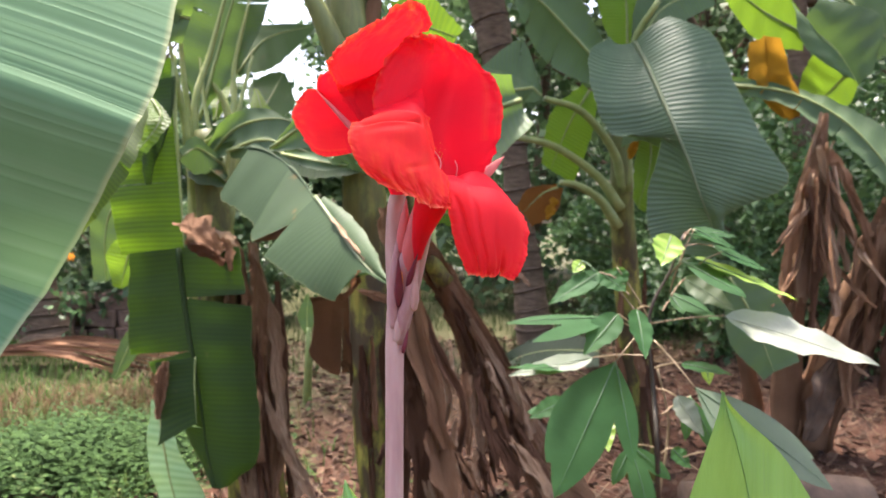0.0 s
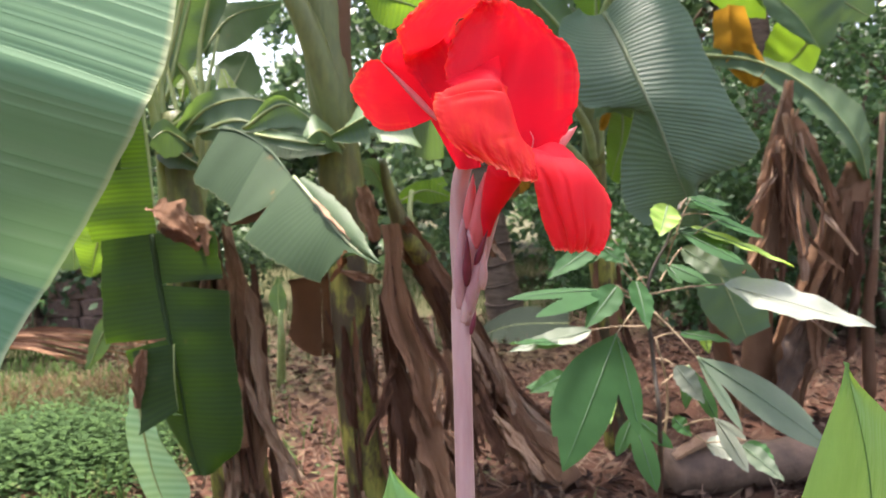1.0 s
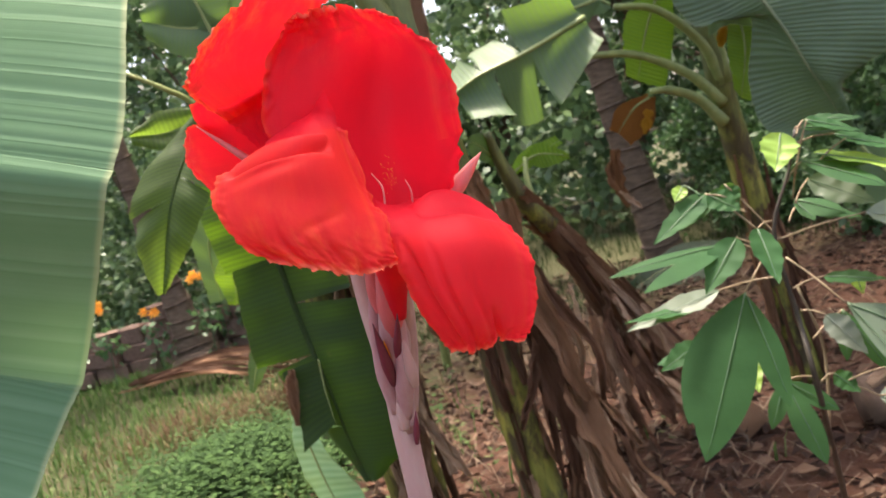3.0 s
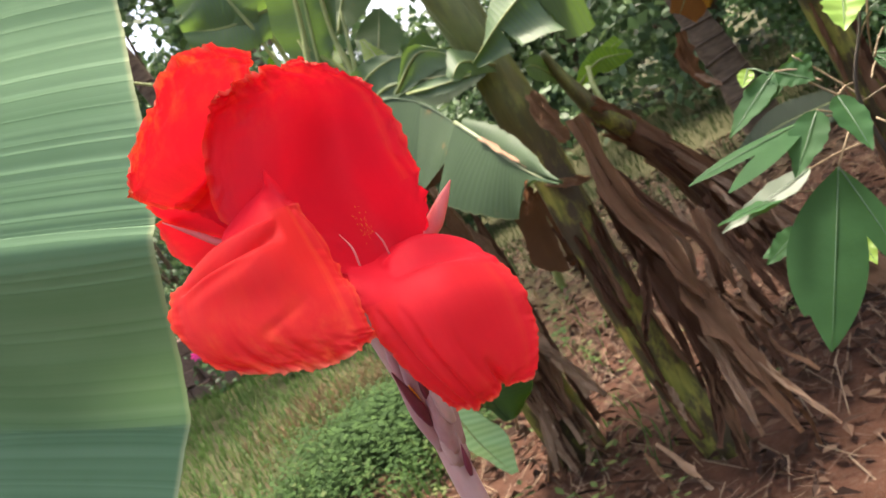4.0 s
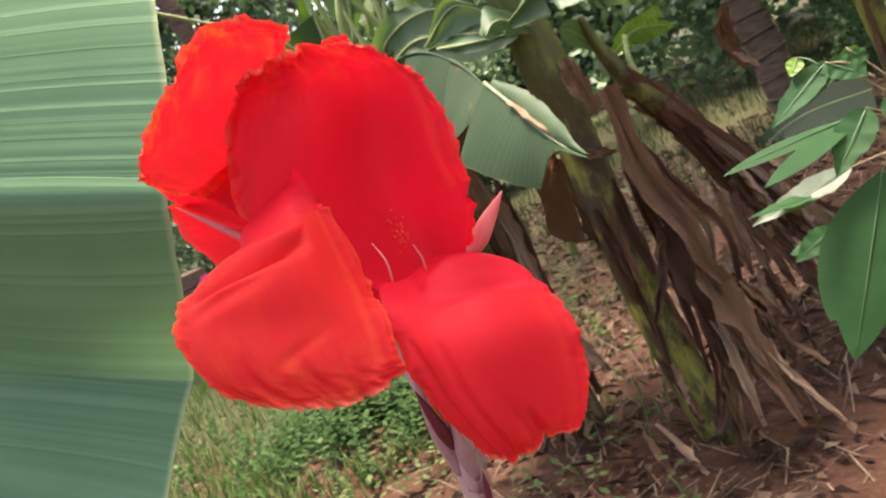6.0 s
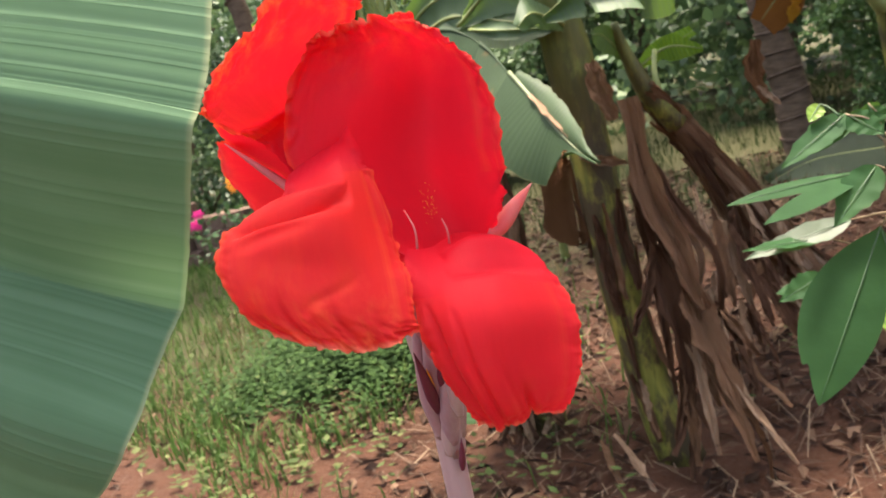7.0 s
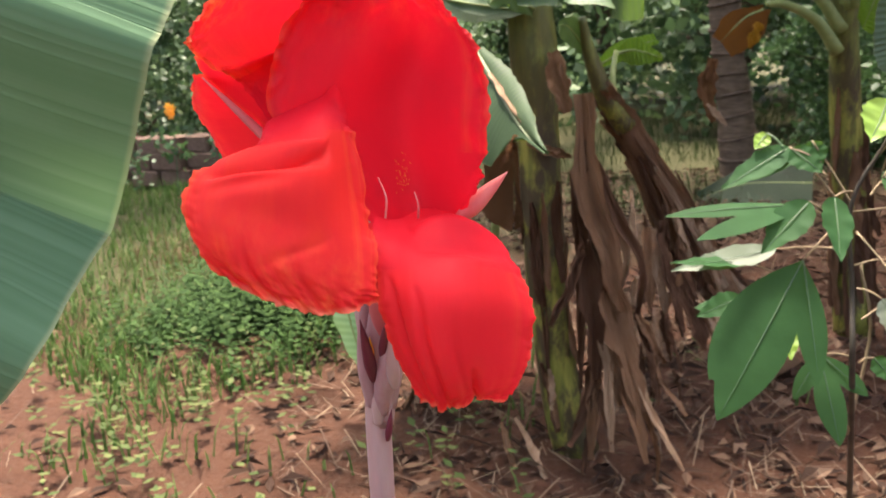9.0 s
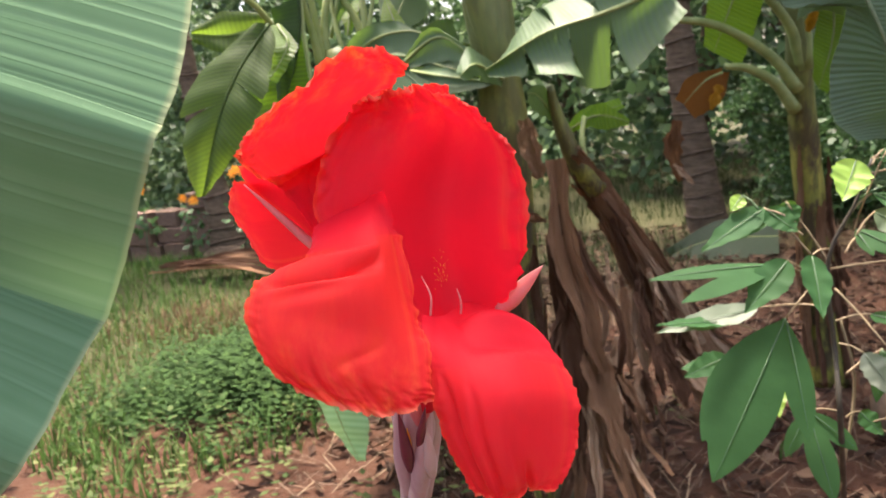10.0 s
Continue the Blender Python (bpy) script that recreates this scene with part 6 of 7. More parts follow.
# ---------------------------------------------------------------- shrub with lobed leaves
def lobed_leaf(plant, base, tip, nor, half, lobes=(), mat=None, droop=0.08, name="leaf"):
    """A pointed leaf from base to tip; with lobes, given as (angle, length, spread), one palmate blade."""
    b, t0 = Vector(base), Vector(tip)
    n0 = Vector(nor).normalized()
    bm = bmesh.new()
    axis0 = t0 - b
    L0 = axis0.length
    ax = axis0.normalized()
    n0 = (n0 - ax * n0.dot(ax)).normalized()
    side = n0.cross(ax)
    rows, uvs = [], []
    if lobes:
        n, m = 160, 8
        low, high = -80.0, 80.0
        main = math.degrees(math.atan(1.7 * half / L0))
        fingers = [(0.0, 1.0, main)] + [(a, k, w) for a, k, w in lobes]
        for i in range(n + 1):
            th = low + (high - low) * i / n
            rad = max(k * max(0.0, 1 - abs(th - a) / w) ** 0.62 for a, k, w in fingers)
            rad = max(rad, 0.05 * max(0.0, 1 - abs(th) / 80)) * (1 + 0.05 * noise.noise(Vector((th * 0.07, L0 * 40, 0))))
            row, uv = [], []
            for j in range(m + 1):
                q = rad * L0 * j / m
                d = ax * math.cos(radians(th)) + side * math.sin(radians(th))
                p = b + d * q - n0 * (droop * q * q / L0) + n0 * (0.018 * L0 * math.cos(radians(th * 6)) * (j / m) * rad)
                row.append(p)
                uv.append((th / 80, rad * j / m))
            rows.append(row)
            uvs.append(uv)
    else:
        n, m = 30, 8
        for i in range(n):
            v = i / (n - 1)
            w = half * (math.sin(math.pi * v ** 0.72) ** 0.9 if 0 < v < 1 else 0.0) * (1 - 0.25 * v)
            row, uv = [], []
            for j in range(m + 1):
                u = j / m * 2 - 1
                ww = w * (1 + 0.05 * math.sin(v * 40 + (3 if u > 0 else 0)) + 0.16 * noise.noise(Vector((v * 6, L0 * 40, 3 if u > 0 else 0))))
                q = b + axis0 * v + side * (u * ww) - n0 * (0.18 * ww * (1 - abs(u)) + droop * L0 * v * v)
                q += n0 * (0.05 * half * math.sin(v * 22) * abs(u))
                row.append(q)
                uv.append((u, v))
            rows.append(row)
            uvs.append(uv)
    grid(bm, rows, uvs)
    leaf = part(name, bm, mat or M_SHRUB, plant)
    for a, k in [(0.0, 0.97)] + [(a, k * 0.9) for a, k, w in lobes if abs(a) > 25]:
        d = (ax * math.cos(radians(a)) + side * math.sin(radians(a))) * L0 * k
        mids = [b + d * v - n0 * (droop * L0 * (k * v) ** 2 - 0.0012 - (0.018 * L0 * k * v if lobes else -0.1 * half)) for v in (0, 0.33, 0.66, 1.0)]
        part("midrib", tube(bmesh.new(), mids, [0.0010, 0.0008, 0.0005, 0.0002], 6, n=12), M_SHRUB_RIB if mat is not M_SHRUB_GLINT else mat, leaf)
    return leaf


shrub = thing("shrub", (0.50, 1.9, 0), "leafy shrub with large lobed leaves on thin stalks", "shrub")
shrub_stem = stalk(shrub, [(0.50, 1.9, 0), (0.355, 1.377, 0.762), (0.346, 1.377, 0.926), (0.337, 1.377, 1.054), (0.373, 1.377, 1.137), (0.392, 1.377, 1.192)], [0.006, 0.0042, 0.0036, 0.003, 0.002, 0.0014], M_SHRUB_STEM, "stem")
stalk(shrub, [(0.355, 1.395, 0.716), (0.383, 1.423, 0.862), (0.364, 1.423, 0.963)], [0.0025, 0.0022, 0.0018], M_TWIG, "stem")
LEAVES = (
    # stalk foot, blade foot, blade tip, facing, half width, lobes, 1 young, 2 sheen put into the colour or 3 pale
    ((0.337, 1.377, 1.045), (0.273, 1.331, 0.99), (0.163, 1.203, 0.817), (0.1, -0.9, 0.5), 0.0732, ((32, 0.67, 20), (-9, 0.84, 32)), 0),
    ((0.346, 1.377, 1.018), (0.392, 1.304, 0.954), (0.593, 1.249, 0.817), (0.05, -0.65, 0.75), 0.0600, ((-34, 0.52, 17), (8, 0.84, 24)), 3),
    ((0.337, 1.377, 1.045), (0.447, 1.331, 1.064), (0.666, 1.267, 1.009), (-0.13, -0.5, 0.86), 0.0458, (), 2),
    ((0.337, 1.377, 1.018), (0.282, 1.377, 1.054), (0.099, 1.304, 1.064), (0.0, -0.5, 0.9), 0.0238, ((16, 0.9, 14),), 0),
    ((0.337, 1.377, 1.018), (0.282, 1.358, 1.064), (0.218, 1.304, 1.009), (-0.2, -0.8, 0.6), 0.0274, (), 0),
    ((0.337, 1.377, 1.073), (0.309, 1.34, 1.073), (0.309, 1.267, 1.009), (0.3, -0.9, 0.3), 0.0238, (), 0),
    ((0.309, 1.395, 1.091), (0.264, 1.423, 1.128), (0.172, 1.377, 1.082), (0.0, -0.6, 0.8), 0.0238, (), 0),
    ((0.3, 1.395, 1.109), (0.264, 1.404, 1.128), (0.3, 1.377, 1.1), (0.0, -0.8, 0.5), 0.0201, (), 0),
    ((0.255, 1.413, 1.128), (0.236, 1.432, 1.146), (0.218, 1.413, 1.128), (0.0, -0.8, 0.5), 0.0128, (), 1),
    ((0.364, 1.377, 1.119), (0.392, 1.377, 1.146), (0.474, 1.304, 1.1), (0.1, -0.5, 0.9), 0.0366, ((30, 0.7, 26),), 0),
    ((0.373, 1.377, 1.137), (0.41, 1.377, 1.155), (0.566, 1.331, 1.1), (0.2, -0.3, 1.0), 0.0274, (), 1),
    ((0.383, 1.377, 1.155), (0.373, 1.377, 1.192), (0.346, 1.331, 1.146), (0.0, -0.9, 0.4), 0.0274, (), 1),
    ((0.392, 1.377, 1.183), (0.41, 1.395, 1.201), (0.483, 1.377, 1.192), (0.1, -0.6, 0.8), 0.0128, (), 0),
    ((0.392, 1.377, 1.173), (0.447, 1.395, 1.173), (0.529, 1.377, 1.137), (0.1, -0.5, 0.9), 0.0183, (), 0),
    ((0.383, 1.377, 1.137), (0.383, 1.423, 1.091), (0.438, 1.377, 1.064), (0.0, -0.6, 0.8), 0.0366, ((-32, 0.7, 28),), 0),
    ((0.346, 1.377, 0.972), (0.392, 1.377, 0.981), (0.447, 1.304, 0.981), (0.0, -0.4, 0.9), 0.0201, (), 0),
    ((0.355, 1.395, 0.835), (0.309, 1.377, 0.844), (0.328, 1.304, 0.743), (0.0, -0.8, 0.6), 0.0366, ((38, 0.65, 28), (-38, 0.6, 28)), 0),
    ((0.364, 1.395, 0.89), (0.419, 1.423, 0.917), (0.456, 1.377, 0.826), (-0.13, -0.5, 0.86), 0.0274, ((-32, 0.7, 26),), 0),
    ((0.364, 1.395, 0.826), (0.383, 1.395, 0.835), (0.41, 1.377, 0.807), (0.2, -0.6, 0.7), 0.0201, (), 0),
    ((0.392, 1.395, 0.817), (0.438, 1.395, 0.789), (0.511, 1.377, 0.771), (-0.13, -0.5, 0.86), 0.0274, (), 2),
    ((0.456, 1.423, 0.789), (0.52, 1.423, 0.78), (0.556, 1.377, 0.743), (0.2, -0.4, 0.9), 0.032, (), 0),
    ((0.309, 1.423, 0.917), (0.218, 1.423, 0.963), (0.108, 1.377, 0.981), (0.0, -0.2, 1.0), 0.0201, (), 0),
    ((0.309, 1.423, 0.89), (0.227, 1.468, 0.89), (0.145, 1.468, 0.881), (0.0, -0.5, 0.8), 0.0274, ((32, 0.7, 28),), 0),
    ((0.309, 1.423, 0.871), (0.273, 1.423, 0.881), (0.273, 1.377, 0.835), (0.0, -0.9, 0.3), 0.0183, (), 1),
    ((0.392, 1.377, 1.192), (0.401, 1.377, 1.192), (0.447, 1.377, 1.183), (0.0, -0.6, 0.8), 0.0092, (), 0),
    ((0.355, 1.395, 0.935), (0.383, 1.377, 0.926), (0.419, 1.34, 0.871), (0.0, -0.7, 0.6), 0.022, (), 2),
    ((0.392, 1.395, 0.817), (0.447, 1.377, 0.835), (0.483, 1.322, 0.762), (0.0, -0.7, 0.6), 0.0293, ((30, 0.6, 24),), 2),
    ((0.438, 1.395, 0.789), (0.492, 1.377, 0.789), (0.547, 1.331, 0.743), (0.1, -0.6, 0.7), 0.0238, (), 3),
    ((0.337, 1.395, 0.99), (0.255, 1.432, 0.981), (0.108, 1.395, 0.963), (0.0, -0.6, 0.8), 0.022, (), 3),
    ((0.373, 1.377, 1.091), (0.401, 1.395, 1.119), (0.474, 1.358, 1.073), (0.0, -0.7, 0.6), 0.0274, (), 3),
    ((0.383, 1.377, 1.137), (0.41, 1.377, 1.201), (0.474, 1.358, 1.173), (0.1, -0.5, 0.8), 0.0146, (), 0),
    ((0.319, 1.423, 0.881), (0.209, 1.432, 0.908), (0.145, 1.423, 0.881), (0.0, -0.6, 0.7), 0.022, (), 0),
    ((0.319, 1.395, 1.064), (0.273, 1.413, 1.119), (0.172, 1.395, 1.082), (0.0, -0.6, 0.8), 0.0183, (), 0),
    ((0.346, 1.395, 1.045), (0.291, 1.413, 1.137), (0.3, 1.395, 1.1), (0.0, -0.8, 0.5), 0.0183, (), 0),
    ((0.41, 1.377, 1.137), (0.456, 1.377, 1.164), (0.529, 1.358, 1.137), (0.1, -0.5, 0.8), 0.0146, (), 0),
    ((0.364, 1.395, 1.064), (0.383, 1.413, 1.082), (0.465, 1.395, 1.054), (0.0, -0.5, 0.8), 0.0201, (), 0),
    ((0.428, 1.395, 0.972), (0.438, 1.395, 0.972), (0.438, 1.377, 0.945), (0.0, -0.8, 0.3), 0.011, (), 1),
)
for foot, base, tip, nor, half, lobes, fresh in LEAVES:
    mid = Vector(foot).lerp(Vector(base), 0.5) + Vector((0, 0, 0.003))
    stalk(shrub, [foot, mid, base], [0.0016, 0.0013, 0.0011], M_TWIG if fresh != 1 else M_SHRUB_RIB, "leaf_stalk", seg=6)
    lobed_leaf(shrub, base, tip, nor, half, lobes, (M_SHRUB, M_SHRUB_YOUNG, M_SHRUB_GLINT, M_SHRUB_PALE)[fresh])


# ---------------------------------------------------------------- coconut palms, wall, woods
def palm_trunk(name, pts, radii, label):
    p = thing(name, pts[0], label, "palm", "coconut palms")
    n = 90
    c, r = spline(pts, n), curve1(radii, n)
    bm = bmesh.new()
    tube(bm, [tuple(q) for q in c], [a * (1 + 0.035 * ((i * 7) % 3 == 0)) for i, a in enumerate(r)], 16, 0.02, 3.0, n=n)
    part("trunk", bm, M_BARK, p)
    for k in range(18):                    # ring scars of old fronds
        i = 4 + k * 4
        t = (c[i + 1] - c[i - 1]).normalized()
        a = Vector((1, 0, 0)) - t * t.x
        a.normalize()
        e = t.cross(a)
        ring = [c[i] + (a * math.cos(w) + e * math.sin(w)) * r[i] * 1.02 + Vector((0, 0, 0.02 * math.sin(w + k))) for w in [q * 0.5236 for q in range(13)]]
        part("ring_scar", tube(bmesh.new(), ring, [0.012, 0.016, 0.012], 6, n=25), M_BARK_DARK, p)
    return p


palm = palm_trunk("coconut_palm", [(0.92, 8.3, 0), (0.85, 8.3, 0.6), (0.76, 8.3, 1.2), (0.70, 8.3, 1.9), (0.63, 8.3, 2.4), (0.46, 8.3, 3.2), (0.22, 8.3, 4.3), (0.05, 8.3, 5.3)], [0.19, 0.155, 0.14, 0.135, 0.15, 0.175, 0.18, 0.18], "coconut palm with a bare ringed grey trunk")
palm2 = palm_trunk("coconut_palm", [(-3.78, 7.95, 0), (-3.80, 8, 0.16), (-3.90, 8, 0.76), (-4.0, 8, 1.46), (-4.12, 8, 2.54), (-4.7, 8.05, 5.0), (-6.6, 8.6, 9.2)], [0.29, 0.20, 0.13, 0.105, 0.095, 0.09, 0.09], "coconut palm with a thick ringed foot")


def palm_crown(p, top, seed, count=17, reach=3.2):
    """A head of long feathered fronds, each rachis with two rows of narrow leaflets."""
    rng = random.Random(seed)
    t0 = Vector(top)
    for k in range(count):
        a = k * 2.4 + rng.uniform(-0.2, 0.2)
        d, rise = Vector((math.cos(a), math.sin(a), 0)), rng.uniform(0.1, 1.0)
        L = reach * rng.uniform(0.85, 1.1)
        line = spline([t0, t0 + d * L * 0.35 + Vector((0, 0, 0.75 * rise)), t0 + d * L * 0.75 + Vector((0, 0, 0.7 * rise - 0.15)), t0 + d * L + Vector((0, 0, 0.4 * rise - 0.55))], 46)
        bm = tube(bmesh.new(), [tuple(q) for q in line[::5]], [0.035, 0.025, 0.006], 6)
        s = Vector((-d.y, d.x, 0))
        for i in range(6, 46):
            for way in (-1, 1):
                w = (0.30 + 0.55 * math.sin(math.pi * (i / 46) ** 0.8)) * rng.uniform(0.85, 1.1)
                e = (s * way * 0.85 + d * 0.5).normalized() * w
                q = line[i]
                b = d * 0.018
                bm.faces.new([bm.verts.new(q - b), bm.verts.new(q + b), bm.verts.new(q + e * 0.6 + b + Vector((0, 0, -0.08))), bm.verts.new(q + e + Vector((0, 0, -0.30 * w)))])
        part("frond", bm, M_FROND, p, smooth=False)


# fronds out of view on top of the trunks, added to shade far turf
palm_crown(palm, (0.05, 8.3, 5.3), 61)
palm_crown(palm2, (-6.6, 8.6, 9.2), 62, 15, 2.6)


def leaf_cloud(bm, centre, spread, count, size, rng, droop=0.5, hang=False):
    """Small pointed leaves scattered round a point."""
    for _ in range(count):
        p = Vector((rng.gauss(0, 1), rng.gauss(0, 1), rng.gauss(0, 1)))
        p = Vector(centre) + Vector((p.x * spread[0], p.y * spread[1], p.z * spread[2])) * 0.55
        if p.z < 0.02:
            continue
        a = Vector((rng.uniform(-1, 1), rng.uniform(-1, 1), rng.uniform(-1.0, 0.6) - (1.2 if hang else 0.0))).normalized()
        b = a.cross(Vector((rng.uniform(-1, 1), rng.uniform(-1, 1), rng.uniform(-1, 1)))).normalized()
        k = size * rng.uniform(0.6, 1.3)
        w = 0.20 if hang else 0.32
        q = [p, p + a * k * 0.45 + b * k * w, p + a * k, p + a * k * 0.45 - b * k * w]
        bm.faces.new([bm.verts.new(v) for v in q])


def tree(name, foot, height, spread, seed, count=2600, size=0.22, mat=None, label="tall dark leafy tree in the wood", low=0.25, category="tree", group="trees"):
    """A tapered trunk, limbs and a ragged crown of many leaves in clumps."""
    rng = random.Random(seed)
    t = thing(name, foot, label, category, group)
    f = Vector(foot)
    top = f + Vector((rng.uniform(-0.4, 0.4), rng.uniform(-0.4, 0.4), height * 0.8))
    bm = bmesh.new()
    tube(bm, [f - Vector((0, 0, 0.1)), f.lerp(top, 0.5) + Vector((rng.uniform(-0.2, 0.2), 0, 0)), top], [0.03 * height * 0.6, 0.02 * height * 0.6, 0.01], 10, 0.02)
    trunk = part("trunk", bm, M_BARK, t)
    bm = bmesh.new()
    clumps = 26
    for k in range(clumps):
        h = low + (1 - low) * rng.random()
        ang, rad = rng.uniform(0, 6.283), spread * math.sqrt(rng.random()) * (1.15 - 0.6 * abs(h - 0.55))
        c = f + Vector((math.cos(ang) * rad, math.sin(ang) * rad, h * height))
        if k % 3 == 0:
            limb = bmesh.new()
            root = f.lerp(top, max(0.15, h - 0.2))
            tube(limb, [root, root.lerp(c, 0.5) + Vector((0, 0, 0.1)), c], [0.008 * height, 0.005 * height, 0.01], 6)
            part("limb", limb, M_BARK, trunk)
        s = spread * rng.uniform(0.22, 0.42)
        leaf_cloud(bm, c, (s, s, s * 0.8), count // clumps, size, rng)
    part("crown", bm, mat or M_WOODS, t, smooth=False)
    return t


rng = random.Random(77)
spots = [(-13 + 2.1 * k + rng.uniform(-0.5, 0.5), 17.5 + rng.uniform(-1.5, 1.5)) for k in range(14)] + [(-16 + 3.0 * k + rng.uniform(-0.8, 0.8), 23 + rng.uniform(-1.5, 1.5)) for k in range(14)]
for i, (x, y) in enumerate(spots):
    h = rng.uniform(7.5, 10.0)
    if -0.30 * y < x < -0.08 * y:
        h = rng.uniform(3.0, 3.8)          # the gap of open sky
    tree("tree", (x, y, 0), h, rng.uniform(1.7, 2.3), 40 + i, 5200, 0.24, low=0.03)
for i, (x, y, h, s) in enumerate(((2.9, 7.2, 2.2, 0.9), (4.1, 7.0, 2.8, 1.1), (3.6, 8.6, 3.2, 1.3), (5.2, 8.0, 3.6, 1.4), (2.2, 9.5, 1.4, 0.8), (5.8, 10.0, 3.0, 1.4))):
    tree("bush", (x, y, 0), h, s, 70 + i, 6500, 0.085, M_BUSH, "dense green bush behind the bananas", 0.05, "bush", "bushes")
for i, (x, y, h, s) in enumerate(((-3.3, 8.6, 2.3, 0.8), (-4.6, 9.6, 2.8, 1.0), (-6.4, 10.0, 3.0, 1.3), (-2.6, 10.5, 1.6, 0.9))):
    tree("bush", (x, y, 0), h, s, 90 + i, 5200, 0.10, M_WOODS, "dark bush with narrow leaves by the wall", 0.1, "bush", "bushes")

# unseen trees added far to each side to hold back skylight
for i, (x, y, h) in enumerate(((-10.5, 5.0, 7.0), (10.0, 6.0, 8.0))):
    tree("tree", (x, y, 0), h, 2.6, 120 + i, 4200, 0.26, M_WOODS, "unseen leafy tree added to cut skylight", 0.05)
# two added trees, their crowns above the view, to dapple the ground
tree("tree", (5.6, 6.0, 0), 8.0, 3.4, 101, 3400, 0.22, M_WOODS, "broad leafy tree added to shade the bananas", 0.55)
tree("tree", (3.4, 7.4, 0), 7.6, 3.0, 102, 1200, 0.22, M_WOODS, "broad leafy tree added to shade the bananas", 0.6)
for i, (x, y) in enumerate(((1.3, 13.2), (3.9, 12.4))):
    tree("tree", (x, y, 0), 7.5, 2.6, 105 + i, 6000, 0.20, M_WOODS, "dense dark tree behind the palm", 0.08)
# low wall of rough laterite blocks
wall = thing("stone_wall", (-5.2, 8.2, 0.0), "low wall of rough laterite blocks, some tumbled", "wall")
rng = random.Random(5)


def block_mesh(k):
    bm = bmesh.new()
    bmesh.ops.create_cube(bm, size=1.0)
    bmesh.ops.bevel(bm, geom=bm.edges[:], offset=0.09, segments=1, affect="EDGES")
    for v in bm.verts:
        v.co += Vector((noise.noise(v.co * 2 + Vector((k, 0, 0))), noise.noise(v.co * 2 + Vector((0, k, 5))), noise.noise(v.co * 2 + Vector((3, 0, k))))) * 0.10
    me = bpy.data.meshes.new("stone")
    bm.to_mesh(me)
    bm.free()
    me.materials.append(M_STONE)
    return me


blocks = [block_mesh(k) for k in range(6)]
for row in range(4):
    x = -7.6 + rng.uniform(0, 0.2)
    while x < -2.9:
        w = rng.uniform(0.24, 0.42)
        if not (row == 3 and rng.random() < 0.5):
            o = new("stone", blocks[rng.randrange(6)])
            o.parent = wall
            o.matrix_local = Matrix.Translation((x + w / 2 + 5.2, rng.uniform(-0.04, 0.04) + 0.12 * (x + 5.2), 0.09 + row * 0.175)) @ Euler((rng.uniform(-0.06, 0.06), rng.uniform(-0.06, 0.06), rng.uniform(-0.15, 0.15))).to_matrix().to_4x4() @ Matrix.Diagonal((w, 0.30, 0.18, 1))
        x += w + 0.012

# small blossoms by the wall
def blossom(foot, head, mat, label, seed, size=0.05):
    b = thing("flowering_plant", foot, label, "flower")
    f, h = Vector(foot), Vector(head)
    stalk(b, [f, f.lerp(h, 0.6) + Vector((0.03, 0, 0)), h], [0.006, 0.004, 0.003], M_SHRUB_RIB, "stem", seg=6)
    rng = random.Random(seed)
    for k in range(5):
        c = h + Vector((rng.uniform(-1, 1), rng.uniform(-1, 1), rng.uniform(-0.8, 0.8))) * size * 1.2
        bm = bmesh.new()
        for q in range(6):
            a = q * 1.047
            d, e = Vector((math.cos(a), -0.3, math.sin(a))), Vector((-math.sin(a), 0, math.cos(a)))
            bm.faces.new([bm.verts.new(c), bm.verts.new(c + d * size * 0.5 + e * size * 0.25), bm.verts.new(c + d * size), bm.verts.new(c + d * size * 0.5 - e * size * 0.25)])
        part("blossom", bm, mat, b)
    bm = bmesh.new()
    leaf_cloud(bm, f.lerp(h, 0.55), (0.16, 0.16, 0.22), 60, 0.08, rng)
    part("foliage", bm, M_BUSH, b, smooth=False)


for k, h in enumerate(((-3.99, 7.6, 0.65), (-3.44, 7.6, 0.91), (-4.51, 7.6, 0.84))):
    blossom((h[0], h[1], 0.0), h, M_ORANGE, "orange blossoms on a thin stem by the wall", 20 + k)
h = (-4.91, 7.5, 0.56)
blossom((h[0], h[1], 0.0), h, M_PINK, "magenta blossoms on a thin stem by the wall", 30, 0.06)

# fallen palm frond by the palm's foot
frond = thing("palm_frond", (-3.16, 6.87, 0), "dry brown coconut frond on the ground", "frond")
f0 = Vector((-3.16, 6.87, 0))
for i in range(9):
    a = i * 0.33 - 1.2
    dry_strip(frond, [f0 + Vector((-0.9 + 0.05 * i, 0.1 * math.sin(i), 0.10 + 0.03 * (i % 3))), f0 + Vector((0.0, 0.25 * math.sin(a), 0.16 + 0.02 * (i % 4))), f0 + Vector((0.7 + 0.05 * i, 0.5 * math.sin(a), 0.05))], 0.05, (M_DRY, M_DRY_DARK, M_DRY_DARK)[i % 3], 0.02, 1.3, "leaflet")


# ---------------------------------------------------------------- ground cover
def bits(name, material, label, category, count, place, shape, seed):
    rng = random.Random(seed)
    verts, faces = [], []
    for _ in range(count):
        p = place(rng)
        if p is None:
            continue
        shape(rng, Vector((p[0], p[1], ground_height(p[0], p[1]))), verts, faces)
    me = bpy.data.meshes.new(name)
    me.from_pydata(verts, [], faces)
    me.materials.append(material)
    return tagged(new(name, me), label, category, kind="stuff")


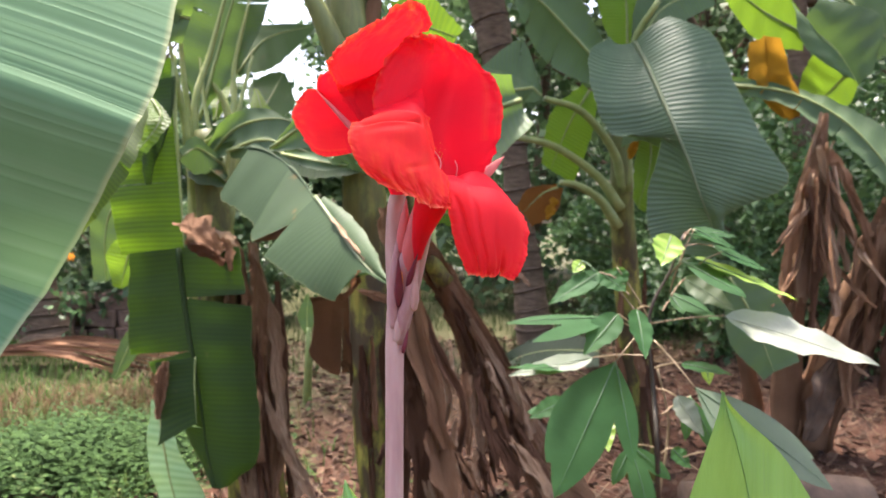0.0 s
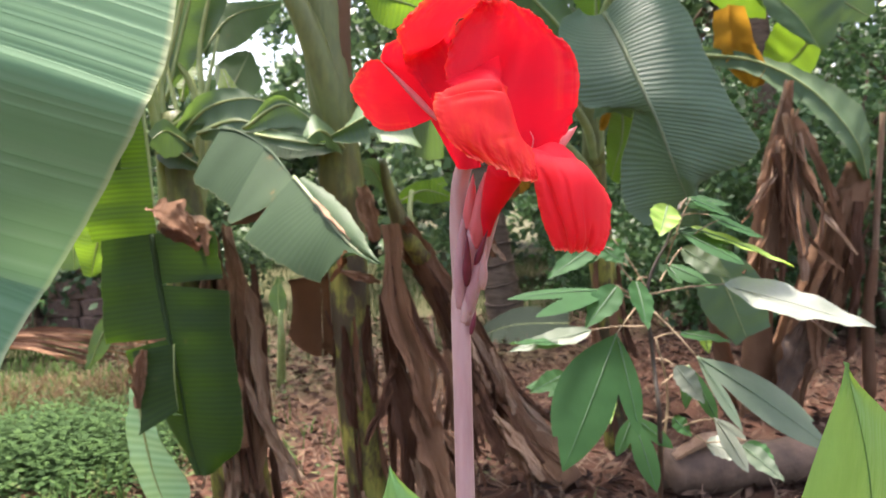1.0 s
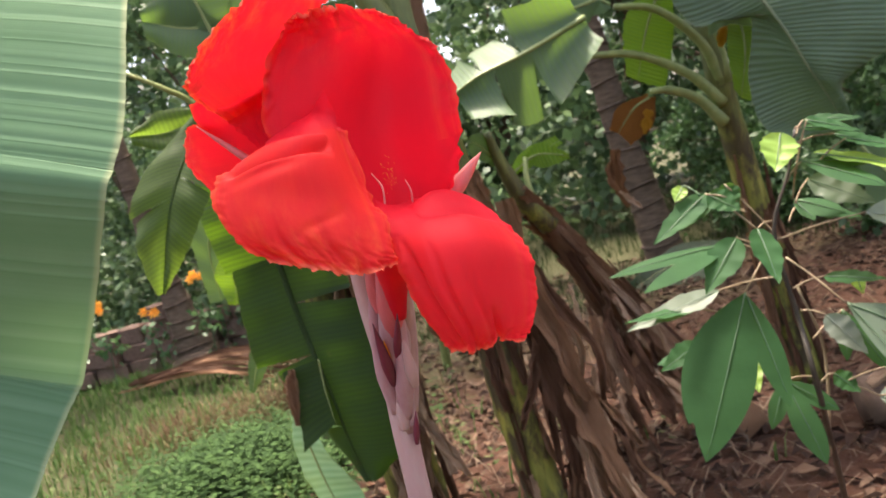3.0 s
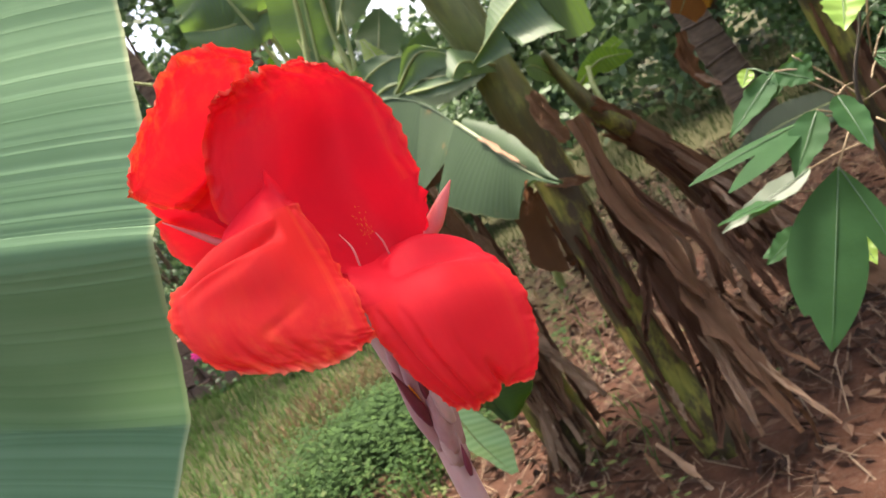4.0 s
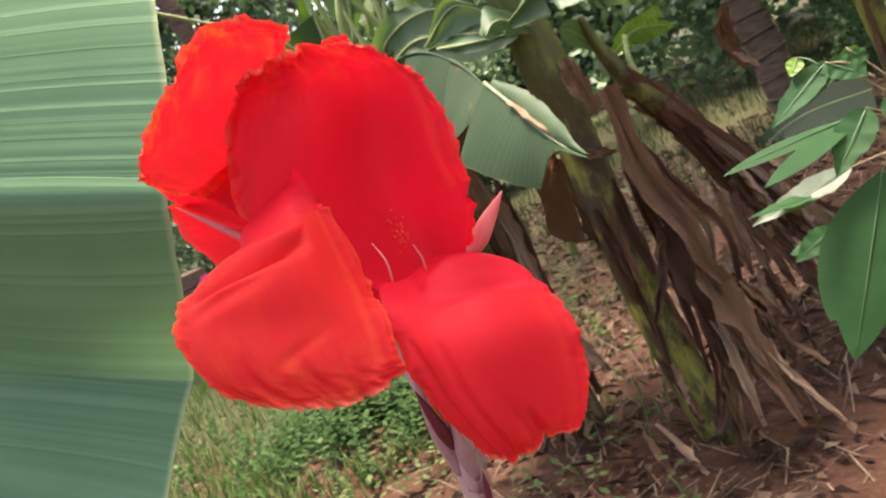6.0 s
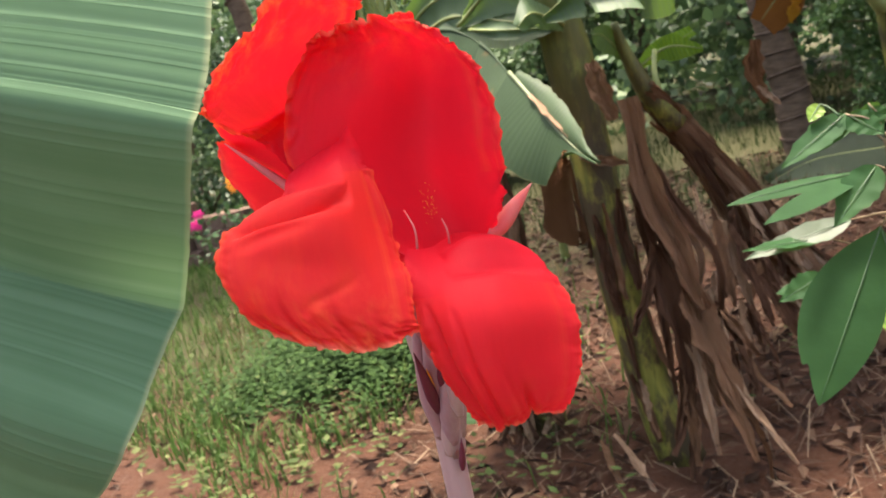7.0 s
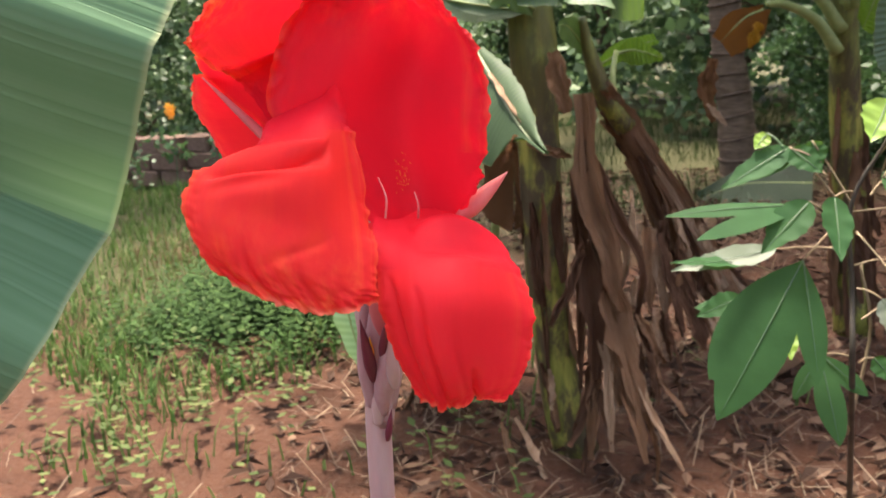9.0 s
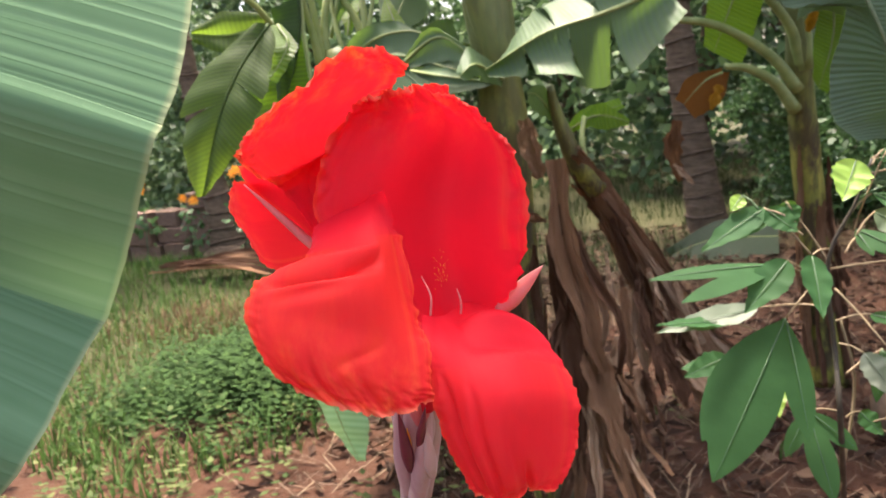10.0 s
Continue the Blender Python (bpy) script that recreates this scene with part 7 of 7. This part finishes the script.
def grass_blade(rng, p, verts, faces):
    h, a = rng.uniform(0.05, 0.16), rng.uniform(0, 6.283)
    d, lean = Vector((math.cos(a), math.sin(a), 0)), rng.uniform(0.2, 0.9)
    s = Vector((-d.y, d.x, 0)) * rng.uniform(0.003, 0.006)
    k = len(verts)
    m = p + d * h * lean * 0.35 + Vector((0, 0, h * 0.65))
    verts.extend([tuple(p - s), tuple(p + s), tuple(m + s * 0.8), tuple(m - s * 0.8), tuple(p + d * h * lean + Vector((0, 0, h)))])
    faces.extend([(k, k + 1, k + 2, k + 3), (k + 3, k + 2, k + 4)])


def weed(rng, p, verts, faces):
    h = rng.uniform(0.06, 0.22)
    lean = Vector((rng.uniform(-0.3, 0.3), rng.uniform(-0.3, 0.3), 1.0)) * h
    for i in range(7):
        c = p + lean * (0.35 + 0.65 * i / 6)
        a = i * 2.4 + rng.uniform(0, 1)
        d = Vector((math.cos(a), math.sin(a), rng.uniform(-0.25, 0.35)))
        s = Vector((-d.y, d.x, 0))
        L = rng.uniform(0.025, 0.05)
        k = len(verts)
        verts.extend([tuple(c), tuple(c + d * L * 0.5 + s * L * 0.28), tuple(c + d * L), tuple(c + d * L * 0.5 - s * L * 0.28)])
        faces.append((k, k + 1, k + 2, k + 3))


def litter_bit(rng, p, verts, faces):
    L, W = rng.uniform(0.025, 0.12), rng.uniform(0.010, 0.038)
    a = rng.uniform(0, 6.283)
    d, s = Vector((math.cos(a), math.sin(a), rng.uniform(-0.1, 0.25))), Vector((-math.sin(a), math.cos(a), rng.uniform(-0.4, 0.4)))
    k = len(verts)
    up = Vector((0, 0, rng.uniform(0.004, 0.03)))
    c = p + up
    verts.extend([tuple(c - d * L * 0.5), tuple(c - d * L * 0.1 + s * W * 0.5 + up), tuple(c + d * L * 0.5 + up * 0.5), tuple(c + d * L * 0.05 - s * W * 0.5 + up * 0.3)])
    faces.extend([(k, k + 1, k + 2), (k, k + 2, k + 3)])


def straw(rng, p, verts, faces):
    L, a = rng.uniform(0.04, 0.15), rng.uniform(0, 6.283)
    d = Vector((math.cos(a), math.sin(a), rng.uniform(0.0, 0.8))) * L
    s = Vector((-d.y, d.x, 0)).normalized() * rng.uniform(0.0012, 0.003)
    k = len(verts)
    verts.extend([tuple(p - s), tuple(p + s), tuple(p + d + s), tuple(p + d - s)])
    faces.append((k, k + 1, k + 2, k + 3))


def in_turf(rng):
    x, y = rng.uniform(-8, 0.2), rng.uniform(3.6, 12.0)
    edge = -0.42 * y + 0.25 + 0.5 * noise.noise(Vector((x * 0.8, y * 0.8, 8)))
    return (x, y) if x < edge else None


def in_far_turf(rng):
    x, y = rng.uniform(-4, 9), rng.uniform(6.5, 17.0)
    return (x, y) if noise.noise(Vector((x * 0.5, y * 0.5, 2))) > -0.15 else None


def in_weeds(rng):
    x, y = rng.gauss(-1.75, 0.33), rng.gauss(4.05, 0.36)
    return (x, y)


def on_soil(rng):
    x, y = rng.uniform(-3.5, 5.5), rng.uniform(-1.5, 8.5)
    thin = 0.25 + 0.75 * min(1.0, max(0.0, (y - 0.6) / 2.0))
    side = min(1.0, max(0.12, (x + 0.42 * y + 0.3) / 0.5)) * min(1.0, (5.5 - x) / 1.5)
    return (x, y) if rng.random() < thin * side * (0.8 + 0.6 * noise.noise(Vector((x * 0.9, y * 0.9, 5)))) else None


bits("grass", M_GRASS, "thin green grass in the open", "grass", 30000, in_turf, grass_blade, 11)
bits("grass", M_GRASS_SHADED, "sparse grass under the far trees", "grass", 22000, in_far_turf, grass_blade, 12)
bits("weeds", M_WEED, "low green weeds with small leaves", "weeds", 2600, in_weeds, weed, 13)


def in_dry_grass(rng):
    return rng.gauss(-2.2, 0.45), rng.gauss(5.3, 0.35)


bits("dry_grass", M_DRYGRASS, "reddish dry grass among the green", "grass", 2600, in_dry_grass, grass_blade, 17)


def in_path(rng):
    return rng.gauss(-1.8, 0.9), rng.gauss(2.7, 0.9)


bits("weeds", M_SEEDLING, "sparse pale seedlings on the bare soil", "weeds", 170, in_path, weed, 16)


def in_thin_grass(rng):
    x, y = rng.gauss(-1.9, 0.7), rng.gauss(3.3, 0.55)
    return (x, y) if noise.noise(Vector((x * 1.6, y * 1.6, 9))) > -0.05 else None


bits("grass", M_GRASS, "thin tufts of grass at the soil's edge", "grass", 3000, in_thin_grass, grass_blade, 18)
bits("leaf_litter", M_LITTER, "curled dry leaf litter over the soil", "litter", 30000, on_soil, litter_bit, 14)
bits("straw", M_STRAW, "dead straw and twigs over the soil", "straw", 30000, on_soil, straw, 15)
